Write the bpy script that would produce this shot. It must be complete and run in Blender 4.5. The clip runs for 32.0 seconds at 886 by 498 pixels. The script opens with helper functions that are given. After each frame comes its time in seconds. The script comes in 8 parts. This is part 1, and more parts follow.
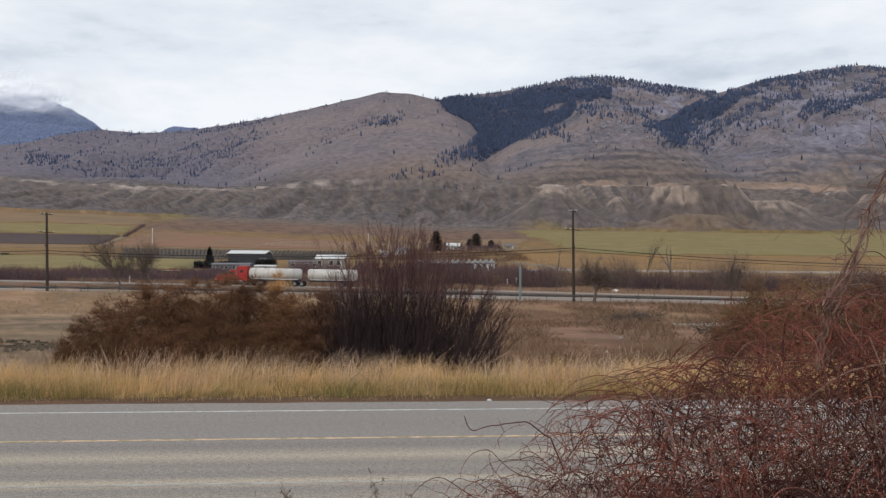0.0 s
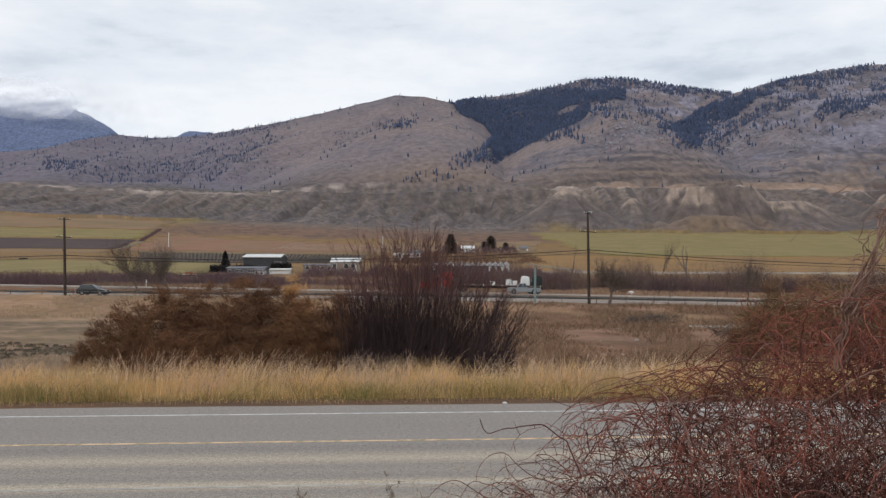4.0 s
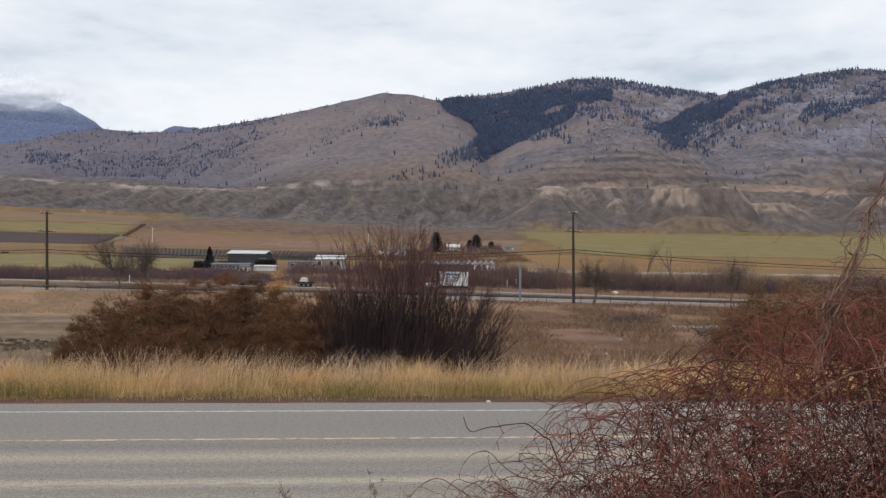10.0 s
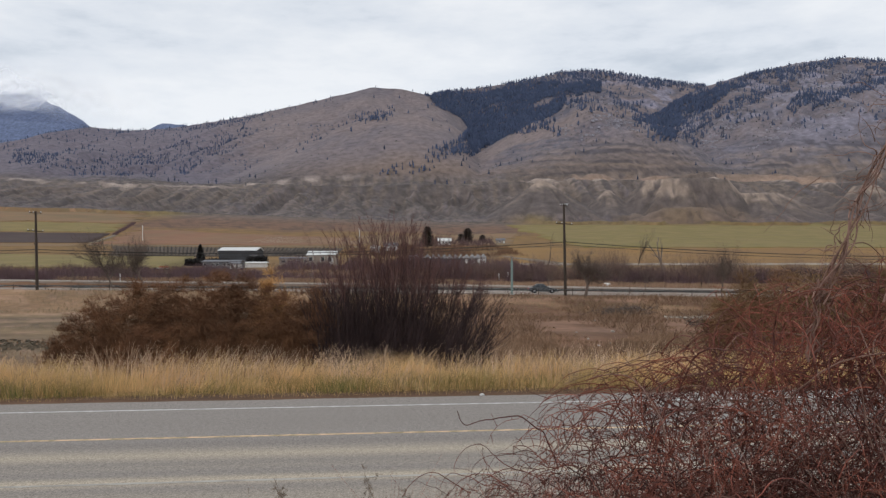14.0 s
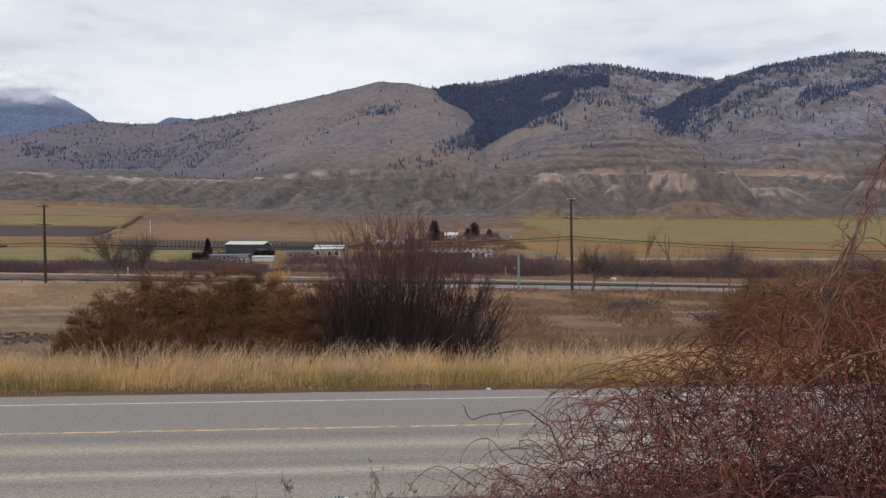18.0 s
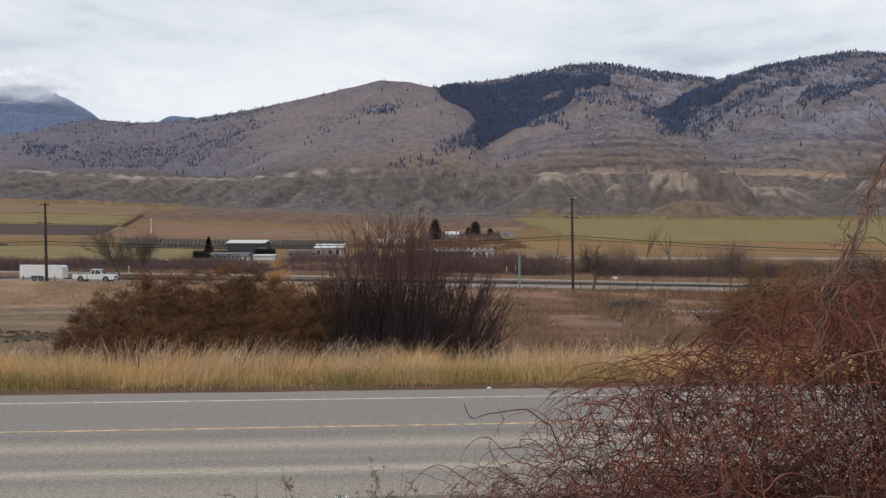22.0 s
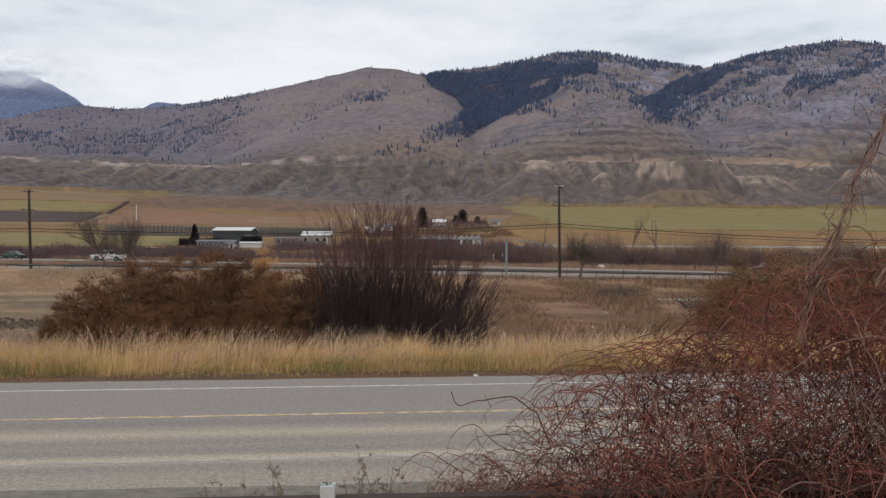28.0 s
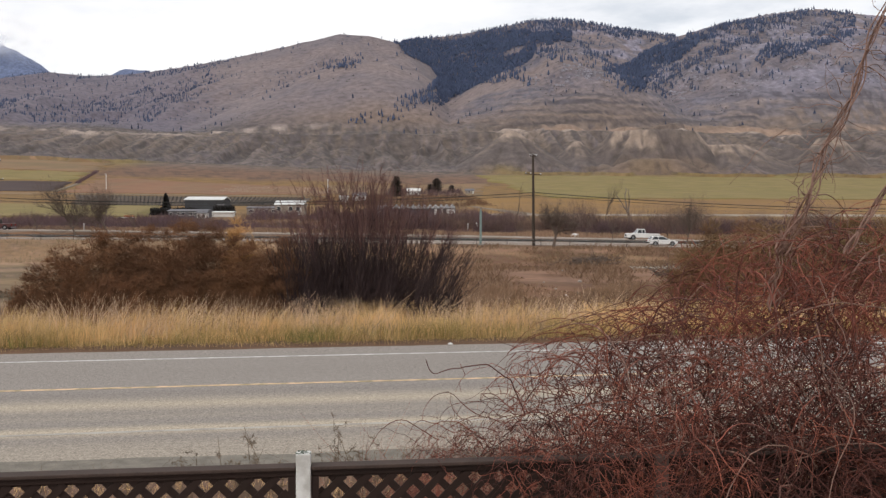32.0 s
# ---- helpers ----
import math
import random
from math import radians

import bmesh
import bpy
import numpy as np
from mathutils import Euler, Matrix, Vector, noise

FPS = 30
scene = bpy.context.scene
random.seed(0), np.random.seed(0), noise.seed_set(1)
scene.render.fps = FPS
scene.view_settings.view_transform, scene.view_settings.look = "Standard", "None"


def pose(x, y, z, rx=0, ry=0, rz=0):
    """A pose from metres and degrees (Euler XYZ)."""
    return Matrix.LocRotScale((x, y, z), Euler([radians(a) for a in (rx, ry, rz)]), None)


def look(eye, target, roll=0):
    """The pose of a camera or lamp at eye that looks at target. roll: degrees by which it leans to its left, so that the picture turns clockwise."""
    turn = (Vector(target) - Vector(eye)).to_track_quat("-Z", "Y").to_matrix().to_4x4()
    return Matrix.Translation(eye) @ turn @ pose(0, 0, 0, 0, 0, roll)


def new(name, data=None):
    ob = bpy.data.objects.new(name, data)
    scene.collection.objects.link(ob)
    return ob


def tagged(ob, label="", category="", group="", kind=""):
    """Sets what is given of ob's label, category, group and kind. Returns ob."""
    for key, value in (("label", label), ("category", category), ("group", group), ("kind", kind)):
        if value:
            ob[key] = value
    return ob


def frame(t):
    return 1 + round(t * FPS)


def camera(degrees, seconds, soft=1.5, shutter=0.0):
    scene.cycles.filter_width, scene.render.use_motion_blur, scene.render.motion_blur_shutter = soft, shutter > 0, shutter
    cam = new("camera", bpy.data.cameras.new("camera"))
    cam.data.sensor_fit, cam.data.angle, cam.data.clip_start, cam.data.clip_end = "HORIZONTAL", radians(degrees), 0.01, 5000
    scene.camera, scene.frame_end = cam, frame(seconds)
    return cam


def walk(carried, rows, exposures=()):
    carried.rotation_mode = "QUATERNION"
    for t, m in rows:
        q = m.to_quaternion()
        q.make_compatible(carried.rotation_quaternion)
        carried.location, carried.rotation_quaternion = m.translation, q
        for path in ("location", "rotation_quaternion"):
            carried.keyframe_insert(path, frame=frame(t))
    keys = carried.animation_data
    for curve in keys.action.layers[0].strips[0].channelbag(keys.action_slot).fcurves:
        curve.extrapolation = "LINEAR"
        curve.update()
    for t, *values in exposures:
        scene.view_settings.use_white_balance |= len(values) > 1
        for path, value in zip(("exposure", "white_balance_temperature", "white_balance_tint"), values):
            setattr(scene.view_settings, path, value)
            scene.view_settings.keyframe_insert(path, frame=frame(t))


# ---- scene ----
cam = camera(56.07, 32.0, soft=1.4)
EYE = 3.9
PATH = [
    (0, 91.424, -0.464, 0.959),
    (0.5, 91.263, -0.407, 1.104),
    (1, 91.404, -0.193, 1.731),
    (1.5, 91.629, -0.13, 1.929),
    (2, 91.655, -0.068, 1.978),
    (2.5, 91.603, -0.059, 2.071),
    (3, 91.616, -0.046, 2.005),
    (3.5, 91.619, -0.189, 1.912),
    (5.5, 91.335, -0.105, 2.138),
    (6, 91.221, -0.097, 2.118),
    (6.5, 91.298, -0.193, 2.006),
    (7, 91.332, -0.201, 1.906),
    (7.5, 91.416, -0.315, 1.786),
    (8, 91.34, -0.327, 1.678),
    (8.5, 91.479, -0.383, 1.579),
    (9, 91.583, -0.416, 1.565),
    (9.2, 91.621, -0.324, 1.513),
    (9.3, 91.628, -0.277, 1.403),
    (9.4, 90.547, -0.231, 1.169),
    (9.5, 89.19, -0.185, 1.24),
    (9.6, 89.646, -0.3, 1.306),
    (9.7, 89.937, -0.415, 1.415),
    (9.8, 90.578, -0.53, 1.565),
    (10, 91.494, -0.76, 0.953),
    (10.3, 90.25, -0.881, 0.892),
    (10.5, 91.804, -0.961, 0.396),
    (10.7, 92.695, -0.357, -0.352),
    (10.8, 92.769, -0.055, -0.944),
    (10.9, 93.338, 0.247, -1.961),
    (11, 93.747, 0.549, -2.037),
    (11.1, 93.793, 0.486, -1.826),
    (11.2, 93.324, 0.422, -1.523),
    (11.3, 92.582, 0.359, -1.222),
    (11.5, 91.34, 0.232, -1.12),
    (11.7, 90.457, 0.062, -0.565),
    (12, 91.856, -0.194, -0.441),
    (12.5, 91.658, -0.05, -0.255),
    (13, 91.52, 0, -0),
    (13.5, 91.295, 0.001, 0.312),
    (14, 91.091, 0.074, 0.378),
    (14.5, 91.116, 0.054, 0.46),
    (16.5, 90.939, 0.101, 0.646),
    (17, 91.006, 0.112, 0.704),
    (17.5, 91.04, 0.073, 0.712),
    (18, 90.698, -0.056, 0.844),
    (18.5, 90.474, 0.054, 0.948),
    (19, 90.298, 0.059, 0.893),
    (19.5, 90.37, 0.013, 0.959),
    (20, 90.413, 0.05, 1.049),
    (20.5, 90.497, -0.009, 0.894),
    (21, 90.433, -0.011, 0.918),
    (21.5, 90.431, -0.089, 1.088),
    (22, 90.627, -0.142, 0.902),
    (22.5, 90.777, -0.148, 0.634),
    (23, 90.882, -0.169, 0.532),
    (23.5, 90.756, -0.254, 0.244),
    (24, 90.683, -0.21, 0.214),
    (24.5, 90.719, -0.196, 0.299),
    (25, 90.781, -0.179, 0.278),
    (25.5, 90.873, -0.253, 0.199),
    (26, 90.127, -0.106, 0.469),
    (26.2, 90.115, -0.241, 0.632),
    (26.5, 89.674, -0.443, 0.05),
    (28.5, 89.95, -0.237, 0.025),
    (29, 90.408, -0.308, -0.125),
    (29.5, 90.637, -0.209, -0.727),
    (30, 90.348, -0.005, -1.223),
    (30.2, 89.701, -0.009, -1.843),
    (30.3, 89.311, -0.01, -2.308),
    (30.4, 88.729, -0.012, -2.699),
    (30.5, 88.444, -0.013, -2.832),
    (30.6, 88.278, 0.107, -2.694),
    (30.7, 88.097, 0.227, -2.61),
    (30.8, 87.997, 0.347, -2.295),
    (31, 87.707, 0.587, -1.803),
    (31.2, 87.401, 0.44, -1.681),
    (31.5, 87.679, 0.22, -1.561),
    (32, 87.663, -0.115, -1.755),
]
walk(cam, [(t, pose(0, 0, EYE, rx, ry, rz)) for t, rx, ry, rz in PATH],
     exposures=[(0.0, 0.07, 6500, 10), (10.3, 0.08, 6500, 10), (12.0, 0.0, 6500, 10), (26.5, 0.0, 6550, 10), (29.0, 0.0, 6600, 10), (30.0, 0.0, 6650, 11), (31.0, 0.44, 6900, 12), (31.5, 0.52, 6900, 12), (32.0, 0.30, 6900, 12)])

# ---- sky and light: a bright overcast, soft sun through cloud from the left behind the camera ----
world = bpy.data.worlds.new("overcast_sky")
scene.world = world
world.use_nodes = True
wn, wl = world.node_tree.nodes, world.node_tree.links
wn.clear()


def wnode(kind, **sets):
    n = wn.new(kind)
    for key, value in sets.items():
        n.inputs[key.replace("_", " ")].default_value = value
    return n


w_out = wn.new("ShaderNodeOutputWorld")
w_bg = wnode("ShaderNodeBackground", Strength=1.0)
w_sky = wn.new("ShaderNodeTexSky")
w_sky.sky_type, w_sky.sun_disc = "NISHITA", False
w_sky.sun_elevation, w_sky.sun_rotation = radians(28), radians(200)
w_sky.altitude, w_sky.dust_density = 400, 2.0
w_dim = wn.new("ShaderNodeVectorMath")
w_dim.operation = "SCALE"
w_dim.inputs["Scale"].default_value = 0.10
wl.new(w_sky.outputs[0], w_dim.inputs[0])
w_tc = wn.new("ShaderNodeTexCoord")
w_map = wn.new("ShaderNodeMapping")
w_map.inputs["Scale"].default_value = (2.2, 2.2, 7.5)
wl.new(w_tc.outputs["Generated"], w_map.inputs["Vector"])
w_n1 = wnode("ShaderNodeTexNoise", Scale=1.6, Detail=6.0, Roughness=0.55)
w_n2 = wnode("ShaderNodeTexNoise", Scale=4.5, Detail=5.0, Roughness=0.6)
wl.new(w_map.outputs[0], w_n1.inputs["Vector"])
wl.new(w_map.outputs[0], w_n2.inputs["Vector"])
w_mix = wn.new("ShaderNodeMath")
w_mix.operation = "MULTIPLY_ADD"
w_mix.inputs[1].default_value = 0.35
wl.new(w_n2.outputs["Fac"], w_mix.inputs[0])
wl.new(w_n1.outputs["Fac"], w_mix.inputs[2])
w_ramp = wn.new("ShaderNodeValToRGB")
r = w_ramp.color_ramp
r.elements[0].position, r.elements[0].color = 0.46, (0.55, 0.61, 0.69, 1)
r.elements[1].position, r.elements[1].color = 0.80, (0.87, 0.895, 0.93, 1)
e = r.elements.new(0.60)
e.color = (0.735, 0.78, 0.845, 1)
wl.new(w_mix.outputs[0], w_ramp.inputs[0])
# brighter towards the horizon, as thinner cloud is
w_sep = wn.new("ShaderNodeSeparateXYZ")
wl.new(w_tc.outputs["Generated"], w_sep.inputs[0])
w_hr = wn.new("ShaderNodeValToRGB")
h = w_hr.color_ramp
h.elements[0].position, h.elements[0].color = 0.0, (1.08, 1.08, 1.08, 1)
h.elements[1].position, h.elements[1].color = 0.55, (0.95, 0.95, 0.95, 1)
wl.new(w_sep.outputs["Z"], w_hr.inputs[0])
w_mul = wn.new("ShaderNodeMixRGB")
w_mul.blend_type = "MULTIPLY"
w_mul.inputs[0].default_value = 1.0
wl.new(w_ramp.outputs[0], w_mul.inputs[1])
wl.new(w_hr.outputs[0], w_mul.inputs[2])
w_cl = wn.new("ShaderNodeMixRGB")
w_cl.inputs[0].default_value = 0.93
wl.new(w_dim.outputs[0], w_cl.inputs[1])
wl.new(w_mul.outputs[0], w_cl.inputs[2])
wl.new(w_cl.outputs[0], w_bg.inputs["Color"])
wl.new(w_bg.outputs[0], w_out.inputs["Surface"])

sun = new("sun", bpy.data.lights.new("sun", "SUN"))
sun.data.energy, sun.data.angle, sun.data.color = 0.8, radians(14), (1.0, 0.95, 0.88)
sun.matrix_world = look((-60, -60, 60), (0, 0, 0))
scene.view_settings.exposure = 0.0


# ---- numeric noise on arrays ----
def hash2(ix, iy, seed):
    n = (ix.astype(np.int64) * 374761393 + iy.astype(np.int64) * 668265263 + seed * 1274126177) & 0xFFFFFFFF
    n = ((n ^ (n >> 13)) * 1274126177) & 0xFFFFFFFF
    return ((n ^ (n >> 16)) & 0xFFFF) / 65535.0


def vnoise(x, y, seed=0):
    ix, iy = np.floor(x), np.floor(y)
    fx, fy = x - ix, y - iy
    fx, fy = fx * fx * fx * (fx * (fx * 6 - 15) + 10), fy * fy * fy * (fy * (fy * 6 - 15) + 10)
    a, b = hash2(ix, iy, seed), hash2(ix + 1, iy, seed)
    c, d = hash2(ix, iy + 1, seed), hash2(ix + 1, iy + 1, seed)
    return (a + (b - a) * fx) * (1 - fy) + (c + (d - c) * fx) * fy


def fbm(x, y, octaves=4, seed=0, gain=0.5):
    total, amp, norm = 0, 1.0, 0.0
    for k in range(octaves):
        total = total + amp * vnoise(x * 2 ** k + 17.3 * k, y * 2 ** k - 9.1 * k, seed + k)
        norm += amp
        amp *= gain
    return total / norm


def ridged(x, y, octaves=4, seed=0):
    total, amp, norm = 0, 1.0, 0.0
    for k in range(octaves):
        total = total + amp * (1 - np.abs(2 * vnoise(x * 2 ** k + 3.7 * k, y * 2 ** k + 5.3 * k, seed + k) - 1))
        norm += amp
        amp *= 0.5
    return total / norm


def sstep(a, b, x):
    t = np.clip((x - a) / (b - a), 0, 1)
    return t * t * (3 - 2 * t)


# ---- the lie of the land ----
TH = radians(6.7)                      # the near road runs at this angle to the x axis
CT, ST = math.cos(TH), math.sin(TH)


def uv(x, y):
    return x * CT + y * ST, y * CT - x * ST


def from_uv(u, v):
    return u * CT - v * ST, u * ST + v * CT


def hw_near(x):
    return -0.38 - 0.0132 * np.clip(x, 0, 150) - 0.0065 * np.clip(x, -150, 0)


def hw_far(x):
    return 0.26 - 0.01815 * np.clip(x, 0, 150) - 0.012 * np.clip(x, -150, 0)


# crests of the hills: x and height at the given distance
HILL_A = (2400, 1350, [(-1700, 330), (-1280, 360), (-1040, 411), (-936, 391), (-800, 402), (-707, 416), (-560, 440), (-430, 470), (-300, 499),
                       (-220, 524), (-137, 518), (-62, 500), (26, 455), (83, 408), (112, 320), (150, 200), (300, 120)])
HILL_B = (3000, 1600, [(-700, 380), (-300, 500), (-50, 628), (155, 650), (277, 670), (410, 704), (520, 710), (705, 680), (827, 660), (930, 650),
                       (1200, 600), (1600, 480)])
HILL_C = (2500, 1350, [(300, 240), (480, 370), (640, 465), (774, 544), (927, 585), (1080, 615), (1215, 632), (1330, 612), (1600, 600), (2200, 500)])
PEAK_D = (3800, 2900, [(-3400, 830), (-2235, 834), (-2078, 808), (-1960, 800), (-1881, 775), (-1789, 735), (-1685, 680), (-1619, 610), (-1475, 575), (-1392, 627), (-1333, 661),
                       (-1268, 665), (-1189, 651), (-1124, 610), (-1032, 500), (-600, 340)])
# lower spurs that stand out before them
SPUR_A = (1750, 1410, [(-700, 120), (-427, 200), (-356, 236), (-302, 262), (-237, 297), (-189, 313), (-117, 323), (-46, 326), (2, 319), (30, 300), (45, 262), (70, 215), (140, 150), (300, 60)])
SPUR_B = (1900, 1400, [(-60, 120), (28, 235), (60, 260), (131, 300), (196, 328), (241, 342), (273, 380), (312, 397), (389, 377), (454, 346), (505, 281), (557, 225), (700, 120)])
SPUR_C = (1850, 1400, [(360, 130), (442, 220), (492, 265), (567, 314), (617, 346), (655, 361), (693, 361), (743, 378), (780, 399), (830, 405), (880, 382), (955, 394), (1055, 388), (1192, 375), (1600, 330)])
RIDGE_D = (3300, 2900, [(-2600, 660), (-1940, 618), (-1803, 588), (-1667, 582), (-1531, 576), (-1440, 555), (-1349, 500), (-1100, 330)])


def crest(points, x):
    xs, zs = [p[0] for p in points], [p[1] for p in points]
    k = 90.0                            # softened between its marks
    return (np.interp(x - k, xs, zs) + 2 * np.interp(x, xs, zs) + np.interp(x + k, xs, zs)) / 4 * 0.6 + np.interp(x, xs, zs) * 0.4


def hill(spec, x, y, foot, curve=1.0, behind=900.0):
    yc, yf, pts = spec
    s = np.clip((y - yf) / (yc - yf), 0, 1)
    s = s ** curve
    top = crest(pts, x)
    back = np.clip((y - yc) / behind, 0, 1)
    return foot + (top - foot) * s * (1 - 0.55 * back)


FIELD_Y = [160, 175, 220, 300, 400, 500, 700, 900, 1080]
FIELD_Z = [0.2, 0.6, 2.1, 3.9, 7.2, 11.4, 24.3, 41.8, 59.0]


SCARPS = ((1400, 13, 151), (1455, 15, 157))


SPURS = ((155, 36), (203, 14), (249, 20), (362, 34), (425, 36), (545, 20), (610, 18), (-520, 60), (-400, 50))   # pale-capped headlands: x, half width


def headland(x):
    """1 on the noses of the bluffs, 0 in the draws between them."""
    return np.maximum.reduce([np.exp(-((x - c) / w) ** 2) for c, w in SPURS])


# buttes that stand before the bluffs: x, y, height of the flat top, spread in x and y, share that is flat, foot
BUTTES = ((131, 1160, 121, 86, 90, 0.10, 76), (327, 1150, 119, 116, 88, 0.52, 66), (425, 1145, 101, 128, 80, 0.25, 64), (304, 1064, 76, 94, 36, 0.35, 57), (224, 1170, 108, 48, 70, 0.10, 78),
          (575, 1150, 112, 62, 80, 0.25, 68))


def butte(x, y, spec):
    """How far from the middle of a butte a point lies: 0 in the middle, 1 at the foot."""
    cx, cy, top, rx, ry, flat, foot = spec
    ang = np.arctan2((y - cy) / ry, (x - cx) / rx)
    rib = ridged(ang * 5.0 + cx, x * 0 + 1.5, 3, 44)
    return np.hypot((x - cx) / rx, (y - cy) / ry) * (1 + 0.26 * (0.7 - rib)), rib


def bluff_foot(x):
    return 1100 - 55 * headland(x) + 60 * (fbm(x / 300.0, x * 0 + 2.0, 2, 31) - 0.5) - 45 * sstep(150, 420, x)


def land(x, y):
    """Height of the ground at x, y (arrays)."""
    x, y = np.asarray(x, float), np.asarray(y, float)
    u, v = uv(x, y)
    # near: yard, bank, road, verge, low field
    near = np.interp(v, [-60, 6.0, 7.5, 11.0, 13.2, 13.9, 24.6, 25.2, 28.0, 33.0, 42.0, 60.0], [0.85, 0.85, 0.7, 0.12, 0.02, -0.06, -0.06, 0.02, -0.15, -1.2, -1.75, -2.0])
    bump = 0.35 * (fbm(x / 9.0, y / 9.0, 3, 5) - 0.5) * sstep(29, 45, v)
    mid = -2.0 + 0.7 * (fbm(x / 45.0, y / 45.0, 3, 8) - 0.5) + 0.5 * (fbm(x / 7.0, y / 7.0, 3, 9) - 0.5) * sstep(0, 30, x)
    t = sstep(100, 124, y)
    drop = 0.12 + 0.5 * sstep(110, 200, np.abs(x))
    mid = mid * (1 - t) + (hw_near(x) - drop) * t
    berm = 0.50 * sstep(104, 119, y) * sstep(125.5, 121, y) * sstep(-2, -30, x) * sstep(-140, -100, x)
    z = near + bump + (mid + 2.0) * sstep(45, 70, v) + berm
    # highway: near carriageway, strip between, far carriageway
    k = sstep(143.2, 145.8, y)
    h = hw_near(x) * (1 - k) + hw_far(x) * k - drop
    z = np.where(y > 124, h, z)
    # fields that rise to the bluffs
    fz = np.interp(y, FIELD_Y, FIELD_Z) - 0.036 * np.minimum(x, 0) * sstep(400, 1080, y)
    fz = fz + 0.8 * (fbm(x / 80.0, y / 80.0, 3, 12) - 0.5) * sstep(250, 500, y)
    t = sstep(157, 190, y)
    z = np.where(y > 157, h * (1 - t) + fz * t, z)
    # eroded bluffs, then the bench on top of them
    yf = bluff_foot(x)
    far = y > yf - 40
    base = np.interp(yf, FIELD_Y, FIELD_Z) - 0.036 * np.minimum(x, 0)
    gully = ridged(x / 34.0 + 0.9 * fbm(x / 50.0, y / 70.0, 3, 40), y / 260.0, 5, 21)
    rise = np.clip((y - yf) / 330.0, 0, 1)
    top = 78.0 + 14 * fbm(x / 260.0, y * 0, 3, 22) + 8 * sstep(-400, 300, x) - 20 * sstep(-250, -420, x)
    cut = rise ** (0.75 + 0.75 * (1 - gully))
    rib = ridged(x / 11.0 + 0.8 * fbm(x / 30.0, y / 60.0, 2, 41), y / 420.0, 3, 42)
    bl = base + top * cut - (12 * (1 - gully) ** 1.2 + 4.5 * (1 - rib)) * np.sin(np.pi * np.clip(rise, 0, 1) ** 1.3)
    bench = np.clip((y - yf - 330) / 600.0, 0, 1)
    for yl, hgt, seed in SCARPS:
        line = yl + 70 * (fbm(x / 170.0, x * 0 + seed, 3, seed) - 0.5) + 14 * (fbm(x / 22.0, x * 0, 2, seed + 3) - 0.5)
        bl = bl + hgt * sstep(line, line + 14, y) * sstep(-150, 120, x) - hgt * 0.7 * sstep(line - 90, line, y) * sstep(-150, 120, x)
    bl = bl + 95 * bench + 10 * (fbm(x / 120.0, y / 120.0, 4, 23) - 0.5) * sstep(0.3, 1, rise) * 2
    bl = bl + 5.0 * (fbm(x / 11.0, y / 15.0, 3, 43) - 0.5) * sstep(0.0, 0.15, rise)
    z = np.where(far, np.maximum(bl, base - 2), z)
    for spec in BUTTES:
        d, rib = butte(x, y, spec)
        cone = spec[2] - (spec[2] - spec[6] + 6) * np.clip((d - spec[5]) / (1 - spec[5]), 0, 1.2) ** 0.85 + 2.0 * (fbm(x / 9.0, y / 9.0, 3, 45) - 0.5)
        z = np.where(d < 1.2, np.maximum(z, cone), z)
    # hills
    foot = base + top - 15
    rough = fbm(x / 420.0, y / 420.0, 4, 51)
    spur = ridged(x / 330.0 + 0.9 * (fbm(x / 500.0, y / 500.0, 2, 61) - 0.5), y / 900.0, 3, 52)
    crag = ridged(x / 95.0, y / 140.0, 4, 55) - 0.7
    hs = []
    dry = sstep(160, -40, x)              # the grassy hill is smoother than the wooded ones
    for spec, curve, amp, behind in ((HILL_A, 1.2, 60, 900.0), (HILL_B, 1.25, 90, 900.0), (HILL_C, 1.1, 80, 900.0), (PEAK_D, 0.9, 150, 900.0), (RIDGE_D, 0.9, 60, 500.0),
                                     (SPUR_A, 0.75, 16, 420.0), (SPUR_B, 0.7, 26, 420.0), (SPUR_C, 0.7, 34, 420.0)):
        hz = hill(spec, x, y, foot, curve, behind)
        s = np.clip((y - spec[1]) / (spec[0] - spec[1]), 0, 1)
        hz = hz + amp * ((spur - 0.75) * 1.2 + (rough - 0.5) * 0.8) * np.sin(np.pi * s) ** 0.8
        hz = hz + crag * 22 * sstep(0.05, 0.3, s) * sstep(1.0, 0.9, s) * (1 - 0.8 * dry)
        hz = hz + 8.0 * (fbm(x / 24.0, y / 34.0, 3, 56) - 0.5) * sstep(0.0, 0.1, s) * sstep(1.0, 0.93, s) * (1 - 0.65 * dry)
        if spec is HILL_A:
            hz = hz + dry * 34 * (ridged((0.85 * x - 0.42 * y) / 150.0 + 0.8 * (fbm(x / 200.0, y / 200.0, 2, 58) - 0.5), y / 800.0, 3, 57) - 0.72) * np.sin(np.pi * s) ** 0.7
        hs.append(hz - 150 * np.clip((spec[1] - y) / 200.0, 0, 1))
    hmax = np.maximum.reduce(hs)
    k = 25.0
    zz = k * np.logaddexp(hmax / k, z / k) - k * math.log(2) * np.exp(-np.abs(hmax - z) / k)
    z = np.where(y > 1180, zz, z)
    return z


def ground_z(x, y):
    return float(land(np.array([x]), np.array([y]))[0])


